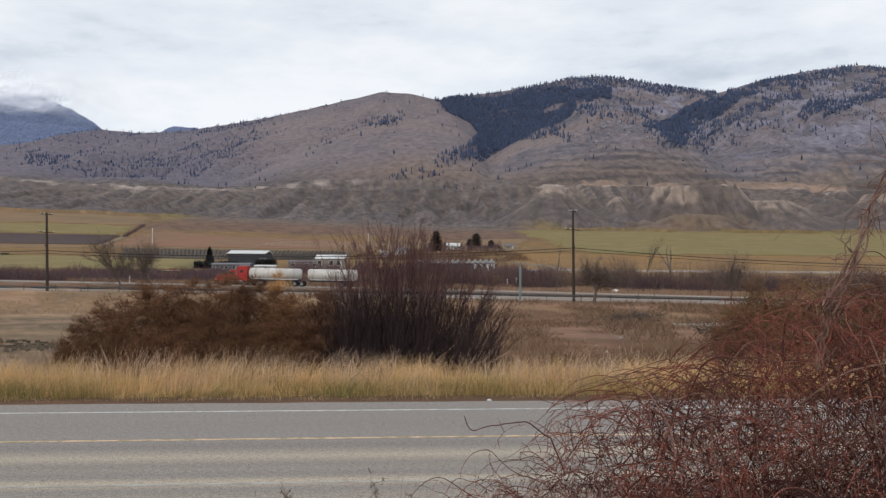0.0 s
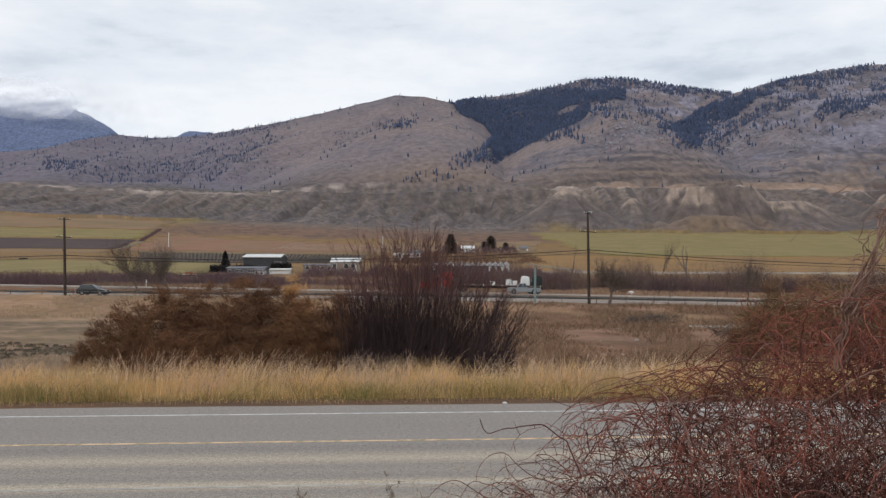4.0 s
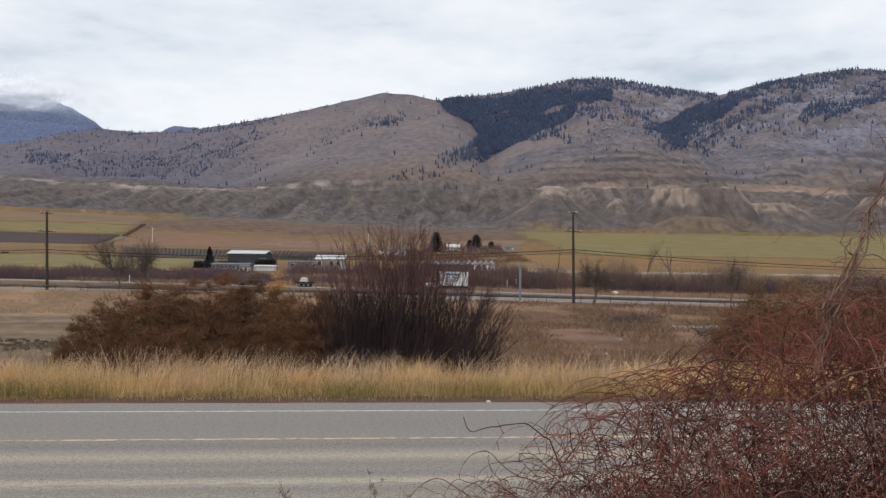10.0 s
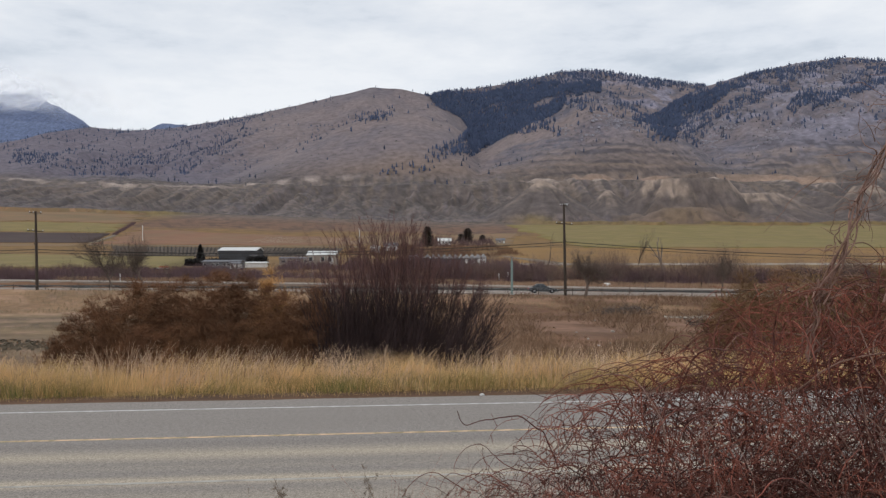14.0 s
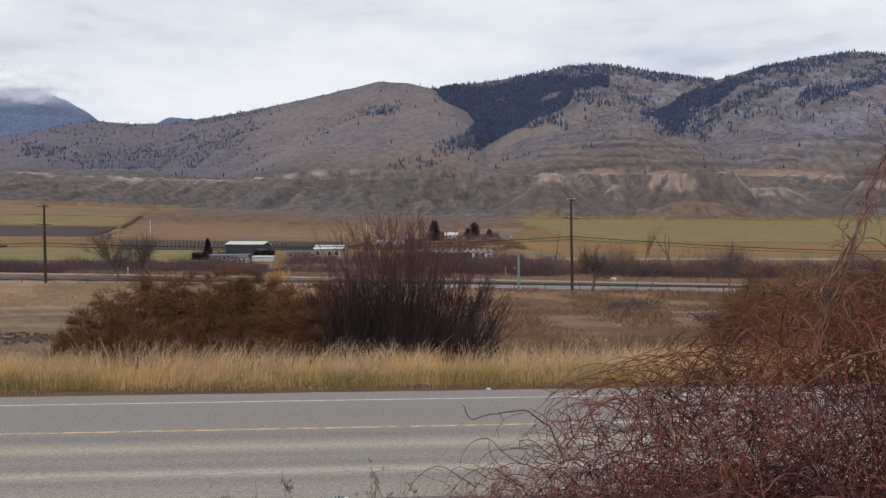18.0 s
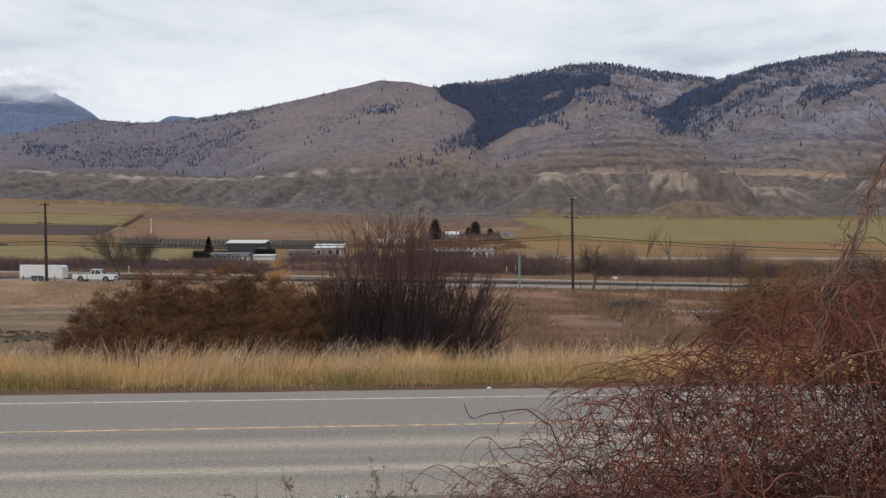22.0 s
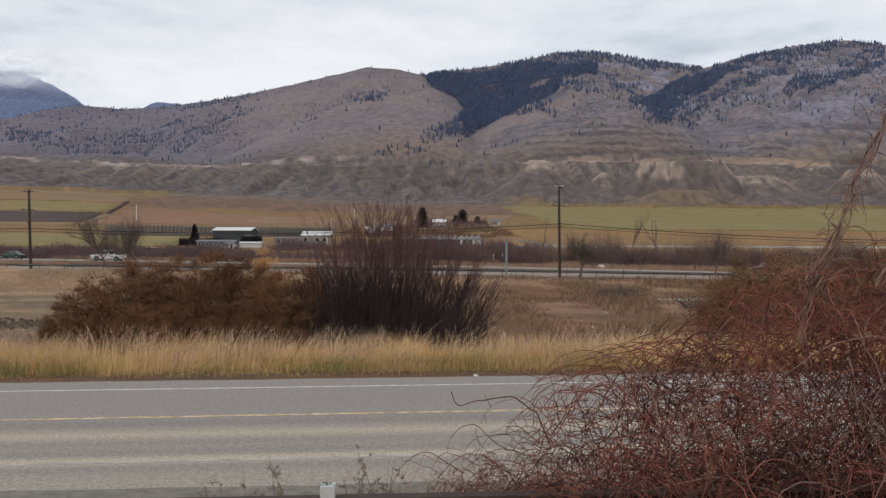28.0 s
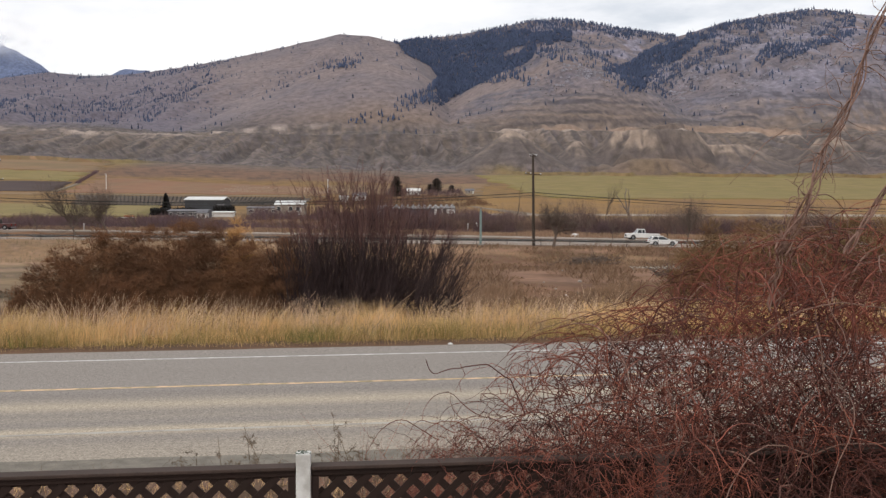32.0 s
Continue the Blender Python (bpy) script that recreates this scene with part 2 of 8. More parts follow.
# ---- materials ----
def material(name, base, rough=0.9, vary=0.25, scale=3.0, fine=40.0, bump=0.3, metal=0.0, second=None, mask_scale=0.6, attr="", bump_dist=0.02, random_tint=0.0, spec=0.3, fine_w=0.6):
    """Base colour broken up at two scales, with relief. second: a colour that comes through in patches. attr: a colour attribute instead of base."""
    m = bpy.data.materials.new(name)
    m.use_nodes = True
    n, l = m.node_tree.nodes, m.node_tree.links
    b = n["Principled BSDF"]
    b.inputs["Metallic"].default_value = metal
    b.inputs["Specular IOR Level"].default_value = spec
    tc = n.new("ShaderNodeTexCoord")
    n1 = n.new("ShaderNodeTexNoise")
    n1.inputs["Scale"].default_value, n1.inputs["Detail"].default_value = scale, 5
    n2 = n.new("ShaderNodeTexNoise")
    n2.inputs["Scale"].default_value, n2.inputs["Detail"].default_value = fine, 4
    l.new(tc.outputs["Object"], n1.inputs["Vector"])
    l.new(tc.outputs["Object"], n2.inputs["Vector"])
    if attr:
        src = n.new("ShaderNodeAttribute")
        src.attribute_name = attr
        col = src.outputs["Color"]
    else:
        src = n.new("ShaderNodeRGB")
        src.outputs[0].default_value = (*base, 1)
        col = src.outputs[0]
    if second:
        n3 = n.new("ShaderNodeTexNoise")
        n3.inputs["Scale"].default_value, n3.inputs["Detail"].default_value = mask_scale, 6
        l.new(tc.outputs["Object"], n3.inputs["Vector"])
        rp = n.new("ShaderNodeValToRGB")
        rp.color_ramp.elements[0].position, rp.color_ramp.elements[1].position = 0.42, 0.62
        l.new(n3.outputs["Fac"], rp.inputs[0])
        mx = n.new("ShaderNodeMixRGB")
        mx.inputs[2].default_value = (*second, 1)
        l.new(rp.outputs[0], mx.inputs[0])
        l.new(col, mx.inputs[1])
        col = mx.outputs[0]
    add = n.new("ShaderNodeMath")
    add.operation = "MULTIPLY_ADD"
    add.inputs[1].default_value = fine_w
    l.new(n2.outputs["Fac"], add.inputs[0])
    l.new(n1.outputs["Fac"], add.inputs[2])
    mr = n.new("ShaderNodeMapRange")
    mr.inputs["From Min"].default_value, mr.inputs["From Max"].default_value = 0.28 * (1 + fine_w), 0.72 * (1 + fine_w)
    mr.inputs["To Min"].default_value, mr.inputs["To Max"].default_value = 1 - vary, 1 + vary
    l.new(add.outputs[0], mr.inputs["Value"])
    val = mr.outputs[0]
    if random_tint:
        oi = n.new("ShaderNodeObjectInfo")
        ri = n.new("ShaderNodeNewGeometry")
        ad = n.new("ShaderNodeMath")
        ad.operation = "ADD"
        l.new(oi.outputs["Random"], ad.inputs[0])
        l.new(ri.outputs["Random Per Island"], ad.inputs[1])
        mt = n.new("ShaderNodeMapRange")
        mt.inputs["From Max"].default_value = 2.0
        mt.inputs["To Min"].default_value, mt.inputs["To Max"].default_value = 1 - random_tint, 1 + random_tint
        l.new(ad.outputs[0], mt.inputs["Value"])
        mm = n.new("ShaderNodeMath")
        mm.operation = "MULTIPLY"
        l.new(mt.outputs[0], mm.inputs[0])
        l.new(val, mm.inputs[1])
        val = mm.outputs[0]
    sc = n.new("ShaderNodeVectorMath")
    sc.operation = "SCALE"
    l.new(col, sc.inputs[0])
    l.new(val, sc.inputs["Scale"])
    l.new(sc.outputs[0], b.inputs["Base Color"])
    rr = n.new("ShaderNodeMapRange")
    rr.inputs["To Min"].default_value, rr.inputs["To Max"].default_value = max(0.02, rough - 0.1), min(1, rough + 0.1)
    l.new(n1.outputs["Fac"], rr.inputs["Value"])
    l.new(rr.outputs[0], b.inputs["Roughness"])
    if bump:
        bp = n.new("ShaderNodeBump")
        bp.inputs["Strength"].default_value, bp.inputs["Distance"].default_value = bump, bump_dist
        l.new(add.outputs[0], bp.inputs["Height"])
        l.new(bp.outputs[0], b.inputs["Normal"])
    return m


M = {}
M["land"] = material("soil_and_dry_grass", (0.2, 0.17, 0.12), attr="soil", vary=0.48, scale=0.085, fine=0.9, bump=0.5, bump_dist=0.3)
M["asphalt_far"] = material("highway_asphalt", (0.285, 0.234, 0.196), spec=0.08, vary=0.12, scale=0.2, fine=20, bump=0.1)
M["dust"] = material("dusty_wheel_track", (0.345, 0.315, 0.265), vary=0.14, scale=1.2, fine=50, bump=0.2, bump_dist=0.004, second=(0.30, 0.275, 0.235), mask_scale=1.4)
M["white_paint"] = material("road_paint_white", (0.70, 0.69, 0.67), vary=0.15, scale=3, fine=60, bump=0.1, second=(0.42, 0.42, 0.4), mask_scale=4)
M["yellow_paint"] = material("road_paint_yellow", (0.74, 0.52, 0.33), vary=0.2, scale=3, fine=60, bump=0.1, second=(0.36, 0.29, 0.16), mask_scale=4)
M["gravel"] = material("gravel_shoulder", (0.20, 0.18, 0.15), vary=0.4, scale=4, fine=60, bump=0.8, bump_dist=0.02)
M["straw"] = material("dry_grass_straw", (0.78, 0.52, 0.25), vary=0.3, scale=0.5, fine=6, bump=0, random_tint=0.4, second=(0.52, 0.37, 0.17), mask_scale=0.5)
M["verge_tan"] = material("dull_tan_grass", (0.31, 0.205, 0.135), vary=0.3, scale=0.2, fine=3, bump=0, random_tint=0.35)
M["olive_grass"] = material("olive_grass_base", (0.36, 0.255, 0.10), vary=0.3, scale=0.6, fine=6, bump=0, random_tint=0.35, second=(0.25, 0.215, 0.075), mask_scale=0.4)
M["straw_pale"] = material("pale_grass_plume", (0.82, 0.60, 0.42), vary=0.25, scale=0.5, fine=6, bump=0, random_tint=0.3)
M["grass_green"] = material("low_green_grass", (0.15, 0.19, 0.05), vary=0.3, scale=1, fine=8, bump=0, random_tint=0.3)
M["scrub"] = material("brown_scrub_twigs", (0.166, 0.082, 0.044), vary=0.5, scale=0.7, fine=8, bump=0, random_tint=0.28, second=(0.20, 0.10, 0.05), mask_scale=0.45)
M["willow"] = material("dark_willow_stems", (0.056, 0.036, 0.036), vary=0.3, scale=0.8, fine=9, bump=0, random_tint=0.45)
M["willow_tip"] = material("reddish_willow_tips", (0.125, 0.066, 0.060), vary=0.3, scale=0.8, fine=9, bump=0, random_tint=0.4)
M["vine"] = material("reddish_brown_vine_bark", (0.285, 0.093, 0.062), vary=0.4, scale=6, fine=60, bump=0.3, bump_dist=0.002, random_tint=0.6, second=(0.12, 0.05, 0.042), mask_scale=2.5)
# darker bark; on inner and low canes the darkness paints in shade
M["vine_dark"] = material("dark_vine_bark_and_shade", (0.105, 0.040, 0.032), vary=0.3, scale=6, fine=60, bump=0, random_tint=0.45)
M["scrub_dull"] = material("dull_brown_low_scrub", (0.225, 0.142, 0.090), vary=0.35, scale=0.7, fine=8, bump=0, random_tint=0.5)
M["scrub_olive"] = material("olive_brown_scrub_twigs", (0.215, 0.138, 0.070), vary=0.35, scale=0.7, fine=8, bump=0, random_tint=0.35, second=(0.22, 0.118, 0.065), mask_scale=0.4)
M["post_old"] = material("weathered_grey_post", (0.13, 0.09, 0.078), vary=0.35, scale=9, fine=80, bump=0.4, bump_dist=0.002)
M["scrub_gold"] = material("golden_scrub_twigs", (0.24, 0.122, 0.058), vary=0.35, scale=0.7, fine=8, bump=0, random_tint=0.5)
M["straw_brown"] = material("golden_brown_twigs", (0.60, 0.36, 0.16), vary=0.3, scale=1, fine=8, bump=0, random_tint=0.4)
M["lichen"] = material("grey_green_lichen", (0.115, 0.145, 0.115), vary=0.3, scale=9, fine=70, bump=0)
M["hedge_dark"] = material("dark_evergreen", (0.034, 0.032, 0.032), vary=0.3, scale=0.5, fine=5, bump=0, random_tint=0.3)
M["vine_old"] = material("grey_old_vine_bark", (0.24, 0.145, 0.115), vary=0.35, scale=10, fine=90, bump=0.6, bump_dist=0.003, random_tint=0.3)
M["dark_wood"] = material("dark_stained_lattice", (0.024, 0.013, 0.010), rough=0.7, vary=0.35, scale=6, fine=70, bump=0.3, bump_dist=0.003, random_tint=0.25)
M["rail_wood"] = material("weathered_rail_top", (0.060, 0.040, 0.033), rough=0.8, vary=0.4, scale=5, fine=70, bump=0.4, bump_dist=0.003)
M["post_white"] = material("flaking_white_post", (0.72, 0.72, 0.70), rough=0.6, vary=0.12, scale=8, fine=60, bump=0.3, bump_dist=0.002, second=(0.52, 0.51, 0.48), mask_scale=9)
M["pole_wood"] = material("creosoted_pole", (0.055, 0.042, 0.034), vary=0.3, scale=2, fine=20, bump=0.3)
M["bark"] = material("bare_tree_bark", (0.135, 0.102, 0.083), vary=0.3, scale=1.5, fine=15, bump=0.2, random_tint=0.3)
M["bark_pale"] = material("bleached_snag_wood", (0.235, 0.195, 0.165), vary=0.3, scale=1.5, fine=15, bump=0.2)
M["hedge"] = material("leafless_thicket", (0.122, 0.077, 0.082), vary=0.35, scale=0.4, fine=4, bump=0, random_tint=0.45)
M["hedge_tan"] = material("pinkish_twig_haze", (0.20, 0.135, 0.11), vary=0.35, scale=0.4, fine=4, bump=0, random_tint=0.4)
M["field_tan"] = material("grey_tan_stubble", (0.275, 0.215, 0.135), vary=0.3, scale=0.2, fine=3, bump=0, random_tint=0.35)
M["hedge_red"] = material("reddish_thicket", (0.17, 0.10, 0.065), vary=0.35, scale=0.4, fine=4, bump=0, random_tint=0.4)
# needle colour lightened and blued, with distance haze painted in
M["conifer"] = material("hazed_pine_needles", (0.060, 0.080, 0.138), vary=0.3, scale=0.03, fine=0.6, bump=0, random_tint=0.4)
M["sage"] = material("sagebrush", (0.115, 0.11, 0.085), vary=0.3, scale=0.05, fine=0.6, bump=0, random_tint=0.4)
M["steel"] = material("galvanised_steel", (0.45, 0.46, 0.47), rough=0.5, vary=0.15, scale=2, fine=20, bump=0, metal=0.6)
M["teal"] = material("teal_painted_steel", (0.18, 0.25, 0.24), rough=0.55, vary=0.15, scale=2, fine=20, bump=0)
M["concrete"] = material("concrete_barrier", (0.42, 0.41, 0.39), vary=0.15, scale=0.6, fine=8, bump=0.2)
M["cable"] = material("black_cable", (0.03, 0.03, 0.03), rough=0.6, vary=0.1, bump=0)
M["stone"] = material("grey_boulder", (0.34, 0.31, 0.27), vary=0.3, scale=2, fine=20, bump=0.5)
M["weed"] = material("dead_weed_stalks", (0.22, 0.16, 0.11), vary=0.3, scale=3, fine=20, bump=0, random_tint=0.4)


# ---- mesh helpers ----
def mesh_ob(name, verts, faces, mat, parent=None, label="", smooth=False):
    me = bpy.data.meshes.new(name)
    me.from_pydata([tuple(p) for p in verts], [], [tuple(q) for q in faces])
    me.materials.append(mat)
    if smooth:
        me.polygons.foreach_set("use_smooth", [True] * len(me.polygons))
    ob = new(name, me)
    if parent:
        ob.parent = parent
    if label:
        ob["label"] = label
    return ob


def array_ob(name, verts, faces, mat, parent=None, smooth=False):
    """A mesh from a float array of vertices and an int array of faces, all with as many corners."""
    verts, faces = np.asarray(verts, np.float32), np.asarray(faces, np.int32)
    me = bpy.data.meshes.new(name)
    k = faces.shape[1]
    me.vertices.add(len(verts))
    me.vertices.foreach_set("co", verts.ravel())
    me.loops.add(faces.size)
    me.loops.foreach_set("vertex_index", faces.ravel())
    me.polygons.add(len(faces))
    me.polygons.foreach_set("loop_start", np.arange(0, faces.size, k, dtype=np.int32))
    me.polygons.foreach_set("use_smooth", np.full(len(faces), smooth))
    me.update(calc_edges=True)
    me.materials.append(mat)
    ob = new(name, me)
    if parent:
        ob.parent = parent
    return ob


def part(name, bm, mat, parent=None, label="", smooth=False):
    me = bpy.data.meshes.new(name)
    bm.to_mesh(me)
    bm.free()
    me.materials.append(mat)
    if smooth:
        me.polygons.foreach_set("use_smooth", [True] * len(me.polygons))
    ob = new(name, me)
    if parent:
        ob.parent = parent
    if label:
        ob["label"] = label
    return ob


def add_box(bm, x0, x1, y0, y1, z0, z1, bevel=0.0, m=None):
    made = bmesh.ops.create_cube(bm, size=1.0)["verts"]
    t = Matrix.Translation(((x0 + x1) / 2, (y0 + y1) / 2, (z0 + z1) / 2)) @ Matrix.Diagonal((x1 - x0, y1 - y0, z1 - z0, 1))
    bmesh.ops.transform(bm, matrix=(m @ t) if m else t, verts=made)
    if bevel:
        edges = list({ed for vt in made for ed in vt.link_edges})
        bmesh.ops.bevel(bm, geom=edges, offset=bevel, segments=2, affect="EDGES", profile=0.6)
    return bm


def box_part(name, x0, x1, y0, y1, z0, z1, mat, parent=None, label="", bevel=0.0, m=None):
    return part(name, add_box(bmesh.new(), x0, x1, y0, y1, z0, z1, bevel, m), mat, parent, label)


def prism(bm, outline, y0, y1):
    """An outline in x, z drawn out from y0 to y1."""
    a = [bm.verts.new((x, y0, z)) for x, z in outline]
    b = [bm.verts.new((x, y1, z)) for x, z in outline]
    k = len(outline)
    for i in range(k):
        bm.faces.new((a[i], a[(i + 1) % k], b[(i + 1) % k], b[i]))
    bm.faces.new(a[::-1])
    bm.faces.new(b)
    bmesh.ops.recalc_face_normals(bm, faces=bm.faces)
    return bm


def tubes(lines, sides=3):
    """Verts and quads of tapered tubes along polylines: each line is (points k x 3, radii k)."""
    vs, fs, at = [], [], 0
    for pts, rad in lines:
        pts = np.asarray(pts, float)
        k = len(pts)
        d = np.gradient(pts, axis=0)
        d /= np.linalg.norm(d, axis=1)[:, None] + 1e-9
        ref = np.where(np.abs(d[:, 2:3]) > 0.9, np.array([[1.0, 0, 0]]), np.array([[0, 0, 1.0]]))
        s = np.cross(d, ref)
        s /= np.linalg.norm(s, axis=1)[:, None] + 1e-9
        t = np.cross(d, s)
        ang = np.arange(sides) * 2 * np.pi / sides
        ring = pts[:, None, :] + np.asarray(rad)[:, None, None] * (np.cos(ang)[None, :, None] * s[:, None, :] + np.sin(ang)[None, :, None] * t[:, None, :])
        vs.append(ring.reshape(-1, 3))
        i, j = np.meshgrid(np.arange(k - 1), np.arange(sides), indexing="ij")
        a, b = at + i * sides + j, at + i * sides + (j + 1) % sides
        fs.append(np.stack([a, b, b + sides, a + sides], -1).reshape(-1, 4))
        at += k * sides
    return np.concatenate(vs), np.concatenate(fs)


def tube_ob(name, lines, mat, parent=None, sides=3, smooth=True):
    v, f = tubes(lines, sides)
    return array_ob(name, v, f, mat, parent, smooth)


def stuff(ob):
    ob["kind"] = "stuff"
    return ob


def each_tube(name, lines, mat, parent, sides=3):
    """One object for each stem."""
    for line in lines:
        tube_ob(name, [line], mat, parent, sides)


def empty(name, m=None):
    ob = new(name)
    ob.empty_display_size = 0.2
    if m:
        ob.matrix_basis = m
    return ob


rng = np.random.default_rng(7)

# ---- ground: one sheet to the horizon ----
az = np.radians(np.concatenate([np.arange(-180, -90, 6.0), np.arange(-90, -36, 1.0), np.arange(-36, 36, 0.15), np.arange(36, 90, 1.0), np.arange(90, 180, 6.0)]))
rad = np.concatenate([[0.0, 0.3], np.arange(1.5, 30, 0.75), 30 * 1.022 ** np.arange(0, 160)])
rad = rad[rad < 960]
rad = np.concatenate([rad, np.arange(960, 1520, 5.0), np.arange(1520, 3150, 11.0), np.arange(3150, 4800, 30.0)])
RR, AA = np.meshgrid(rad, az, indexing="ij")
GX, GY = RR * np.sin(AA), RR * np.cos(AA)
GZ = land(GX, np.where(GY < 0, GY * 0.5, GY))
nr, na = RR.shape
ii, jj = np.meshgrid(np.arange(nr - 1), np.arange(na), indexing="ij")
j2 = (jj + 1) % na
quads = np.stack([ii * na + jj, (ii + 1) * na + jj, (ii + 1) * na + j2, ii * na + j2], -1).reshape(-1, 4)
ground = array_ob("ground", np.stack([GX, GY, GZ], -1).reshape(-1, 3), quads[:, ::-1], M["land"], smooth=True)


def mixc(c, d, k):
    return c * (1 - k[..., None]) + np.array(d) * k[..., None]


def soil_colour(x, y, z):
    """Ground colours by place: clay, straw, sage, rock, with shade and haze painted in."""
    u, v = uv(x, y)
    big, med, fin = fbm(x / 300, y / 300, 4, 71), fbm(x / 45, y / 45, 4, 72), fbm(x / 9, y / 9, 4, 73)
    c = np.ones(x.shape + (3,)) * np.array((0.19, 0.15, 0.095))
    c = mixc(c, (0.27, 0.225, 0.15), sstep(0.4, 0.65, med))
    # bare flat field on the left, scrubby ground on the right
    flat = sstep(44, 60, v) * (y < 125)
    streak = fbm(x / 60, y / 4.0, 4, 74)
    c = mixc(c, (0.180, 0.190, 0.130), flat * sstep(5, -25, x))
    c = mixc(c, (0.255, 0.262, 0.172), flat * sstep(5, -25, x) * sstep(0.5, 0.62, streak))
    c = mixc(c, (0.145, 0.135, 0.098), flat * sstep(5, -25, x) * sstep(0.46, 0.34, streak) * 0.4)
    c = mixc(c, (0.14, 0.115, 0.085), flat * sstep(5, -25, x) * sstep(0.56, 0.72, fbm(x / 14, y / 2.2, 4, 84)) * 0.45)
    c = mixc(c, (0.33, 0.29, 0.185), flat * sstep(88, 108, y) * 0.7)
    c = mixc(c, (0.40, 0.38, 0.30), flat * sstep(5, -25, x) * sstep(0.62, 0.70, fbm(x / 22, y / 1.3, 4, 99)) * 0.5)
    c = mixc(c, (0.168, 0.122, 0.073), flat * sstep(-2, 12, x) * sstep(0.36, 0.52, fin))
    c = mixc(c, (0.30, 0.25, 0.19), flat * sstep(0, 15, x) * sstep(0.58, 0.68, streak))
    c = mixc(c, (0.12, 0.10, 0.065), (sstep(24.4, 25.4, v) * sstep(46, 36, v)))
    c = mixc(c, (0.21, 0.185, 0.15), sstep(14.2, 13.6, v) * sstep(10.4, 11.4, v))
    c = mixc(c, (0.14, 0.115, 0.075), sstep(11.4, 10.4, v))
    # beyond the highway
    c = mixc(c, (0.17, 0.135, 0.095), sstep(157, 172, y))
    c = mixc(c, (0.235, 0.205, 0.085), sstep(200, 290, y))
    c = mixc(c, (0.31, 0.225, 0.125), sstep(800, 960, y) * sstep(0.42, 0.6, big))
    fan = sstep(770, 850, y + 60 * (fbm(x / 50, y / 50, 3, 95) - 0.5)) * sstep(-360, -300, x) * sstep(110, 60, x)
    c = mixc(c, (0.20, 0.165, 0.125), fan)
    c = mixc(c, (0.135, 0.12, 0.095), fan * sstep(0.48, 0.6, fbm(x / 9, y / 16, 4, 96)))
    yf = bluff_foot(x)
    sage = np.ones_like(c) * np.array((0.158, 0.145, 0.136))
    sage = mixc(sage, (0.195, 0.174, 0.152), sstep(0.4, 0.62, med))
    terrace = fbm(x / 160, y / 14.0, 4, 79)
    sage = mixc(sage, (0.27, 0.215, 0.15), sstep(0.55, 0.66, terrace) * sstep(60, 300, x) * sstep(1300, 1380, y) * 0.15)
    sage = mixc(sage, (0.10, 0.095, 0.085), sstep(0.46, 0.34, terrace) * sstep(1300, 1380, y) * 0.7)
    sage = mixc(sage, (0.115, 0.105, 0.085), sstep(0.52, 0.7, fin))
    k = sstep(yf - 45, yf + 5, y)
    c = c * (1 - k[..., None]) + sage * k[..., None]
    # pale clay caps on the bluffs, with ribs that run down from them
    rise = np.clip((y - yf) / 330.0, 0, 1.3)
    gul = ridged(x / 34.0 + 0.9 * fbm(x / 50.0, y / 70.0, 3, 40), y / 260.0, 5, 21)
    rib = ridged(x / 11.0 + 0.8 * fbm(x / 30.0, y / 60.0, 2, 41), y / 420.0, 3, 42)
    capped = sstep(0.35, 0.75, headland(x)) * (1 - 0.45 * sstep(-200, -300, x)) + 0.12
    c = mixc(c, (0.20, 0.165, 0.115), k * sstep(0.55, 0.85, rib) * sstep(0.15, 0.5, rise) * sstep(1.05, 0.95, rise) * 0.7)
    # rib hollows darkened: gully shade put into the colour
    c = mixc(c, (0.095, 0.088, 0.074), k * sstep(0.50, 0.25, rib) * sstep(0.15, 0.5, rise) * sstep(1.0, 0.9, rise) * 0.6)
    slip = sstep(0.60, 0.86, rib) * sstep(0.45, 0.95, rise + 0.3 * (fbm(x / 14, y / 60, 3, 75) - 0.5)) * sstep(1.03, 0.99, rise)
    c = mixc(c, (0.42, 0.36, 0.27), slip * capped * 0.8)
    c = mixc(c, (0.105, 0.098, 0.084), sstep(0.50, 0.62, fbm(x / 4.0, y / 9.0, 3, 82)) * k * 0.6)
    c = mixc(c, (0.25, 0.215, 0.17), sstep(0.56, 0.66, fbm(x / 6.5, y / 14.0, 3, 83)) * k * 0.5)
    # gullies darkened for brush and for painted shade
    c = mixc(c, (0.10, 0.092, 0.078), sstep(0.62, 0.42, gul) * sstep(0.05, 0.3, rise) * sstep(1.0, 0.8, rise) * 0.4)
    cap = sstep(0.90, 0.95, rise + 0.10 * (fbm(x / 16, x * 0, 3, 85) - 0.5)) * sstep(1.03, 1.0, rise)
    c = mixc(c, (0.46, 0.405, 0.31), cap * capped * sstep(0.30, 0.46, fbm(x / 14, y / 20, 3, 86)) * 0.85)
    lip = sstep(0.955, 0.975, rise + 0.05 * (fbm(x / 12, x * 0, 3, 185) - 0.5)) * sstep(1.03, 1.0, rise) * sstep(-130, -220, x) * sstep(0.40, 0.55, fbm(x / 24, x * 0 + 9, 3, 186))
    c = mixc(c, (0.47, 0.42, 0.33), lip * 0.8)
    # thin pale and dark beds along the bench
    bed = fbm(x / 190, y / 9.0 + 1.5 * fbm(x / 120, y / 60, 2, 88), 3, 87)
    onbench = sstep(1.02, 1.1, rise) * sstep(1580, 1520, y)
    c = mixc(c, (0.29, 0.24, 0.18), onbench * sstep(0.58, 0.66, bed) * sstep(-60, 150, x) * 0.55)
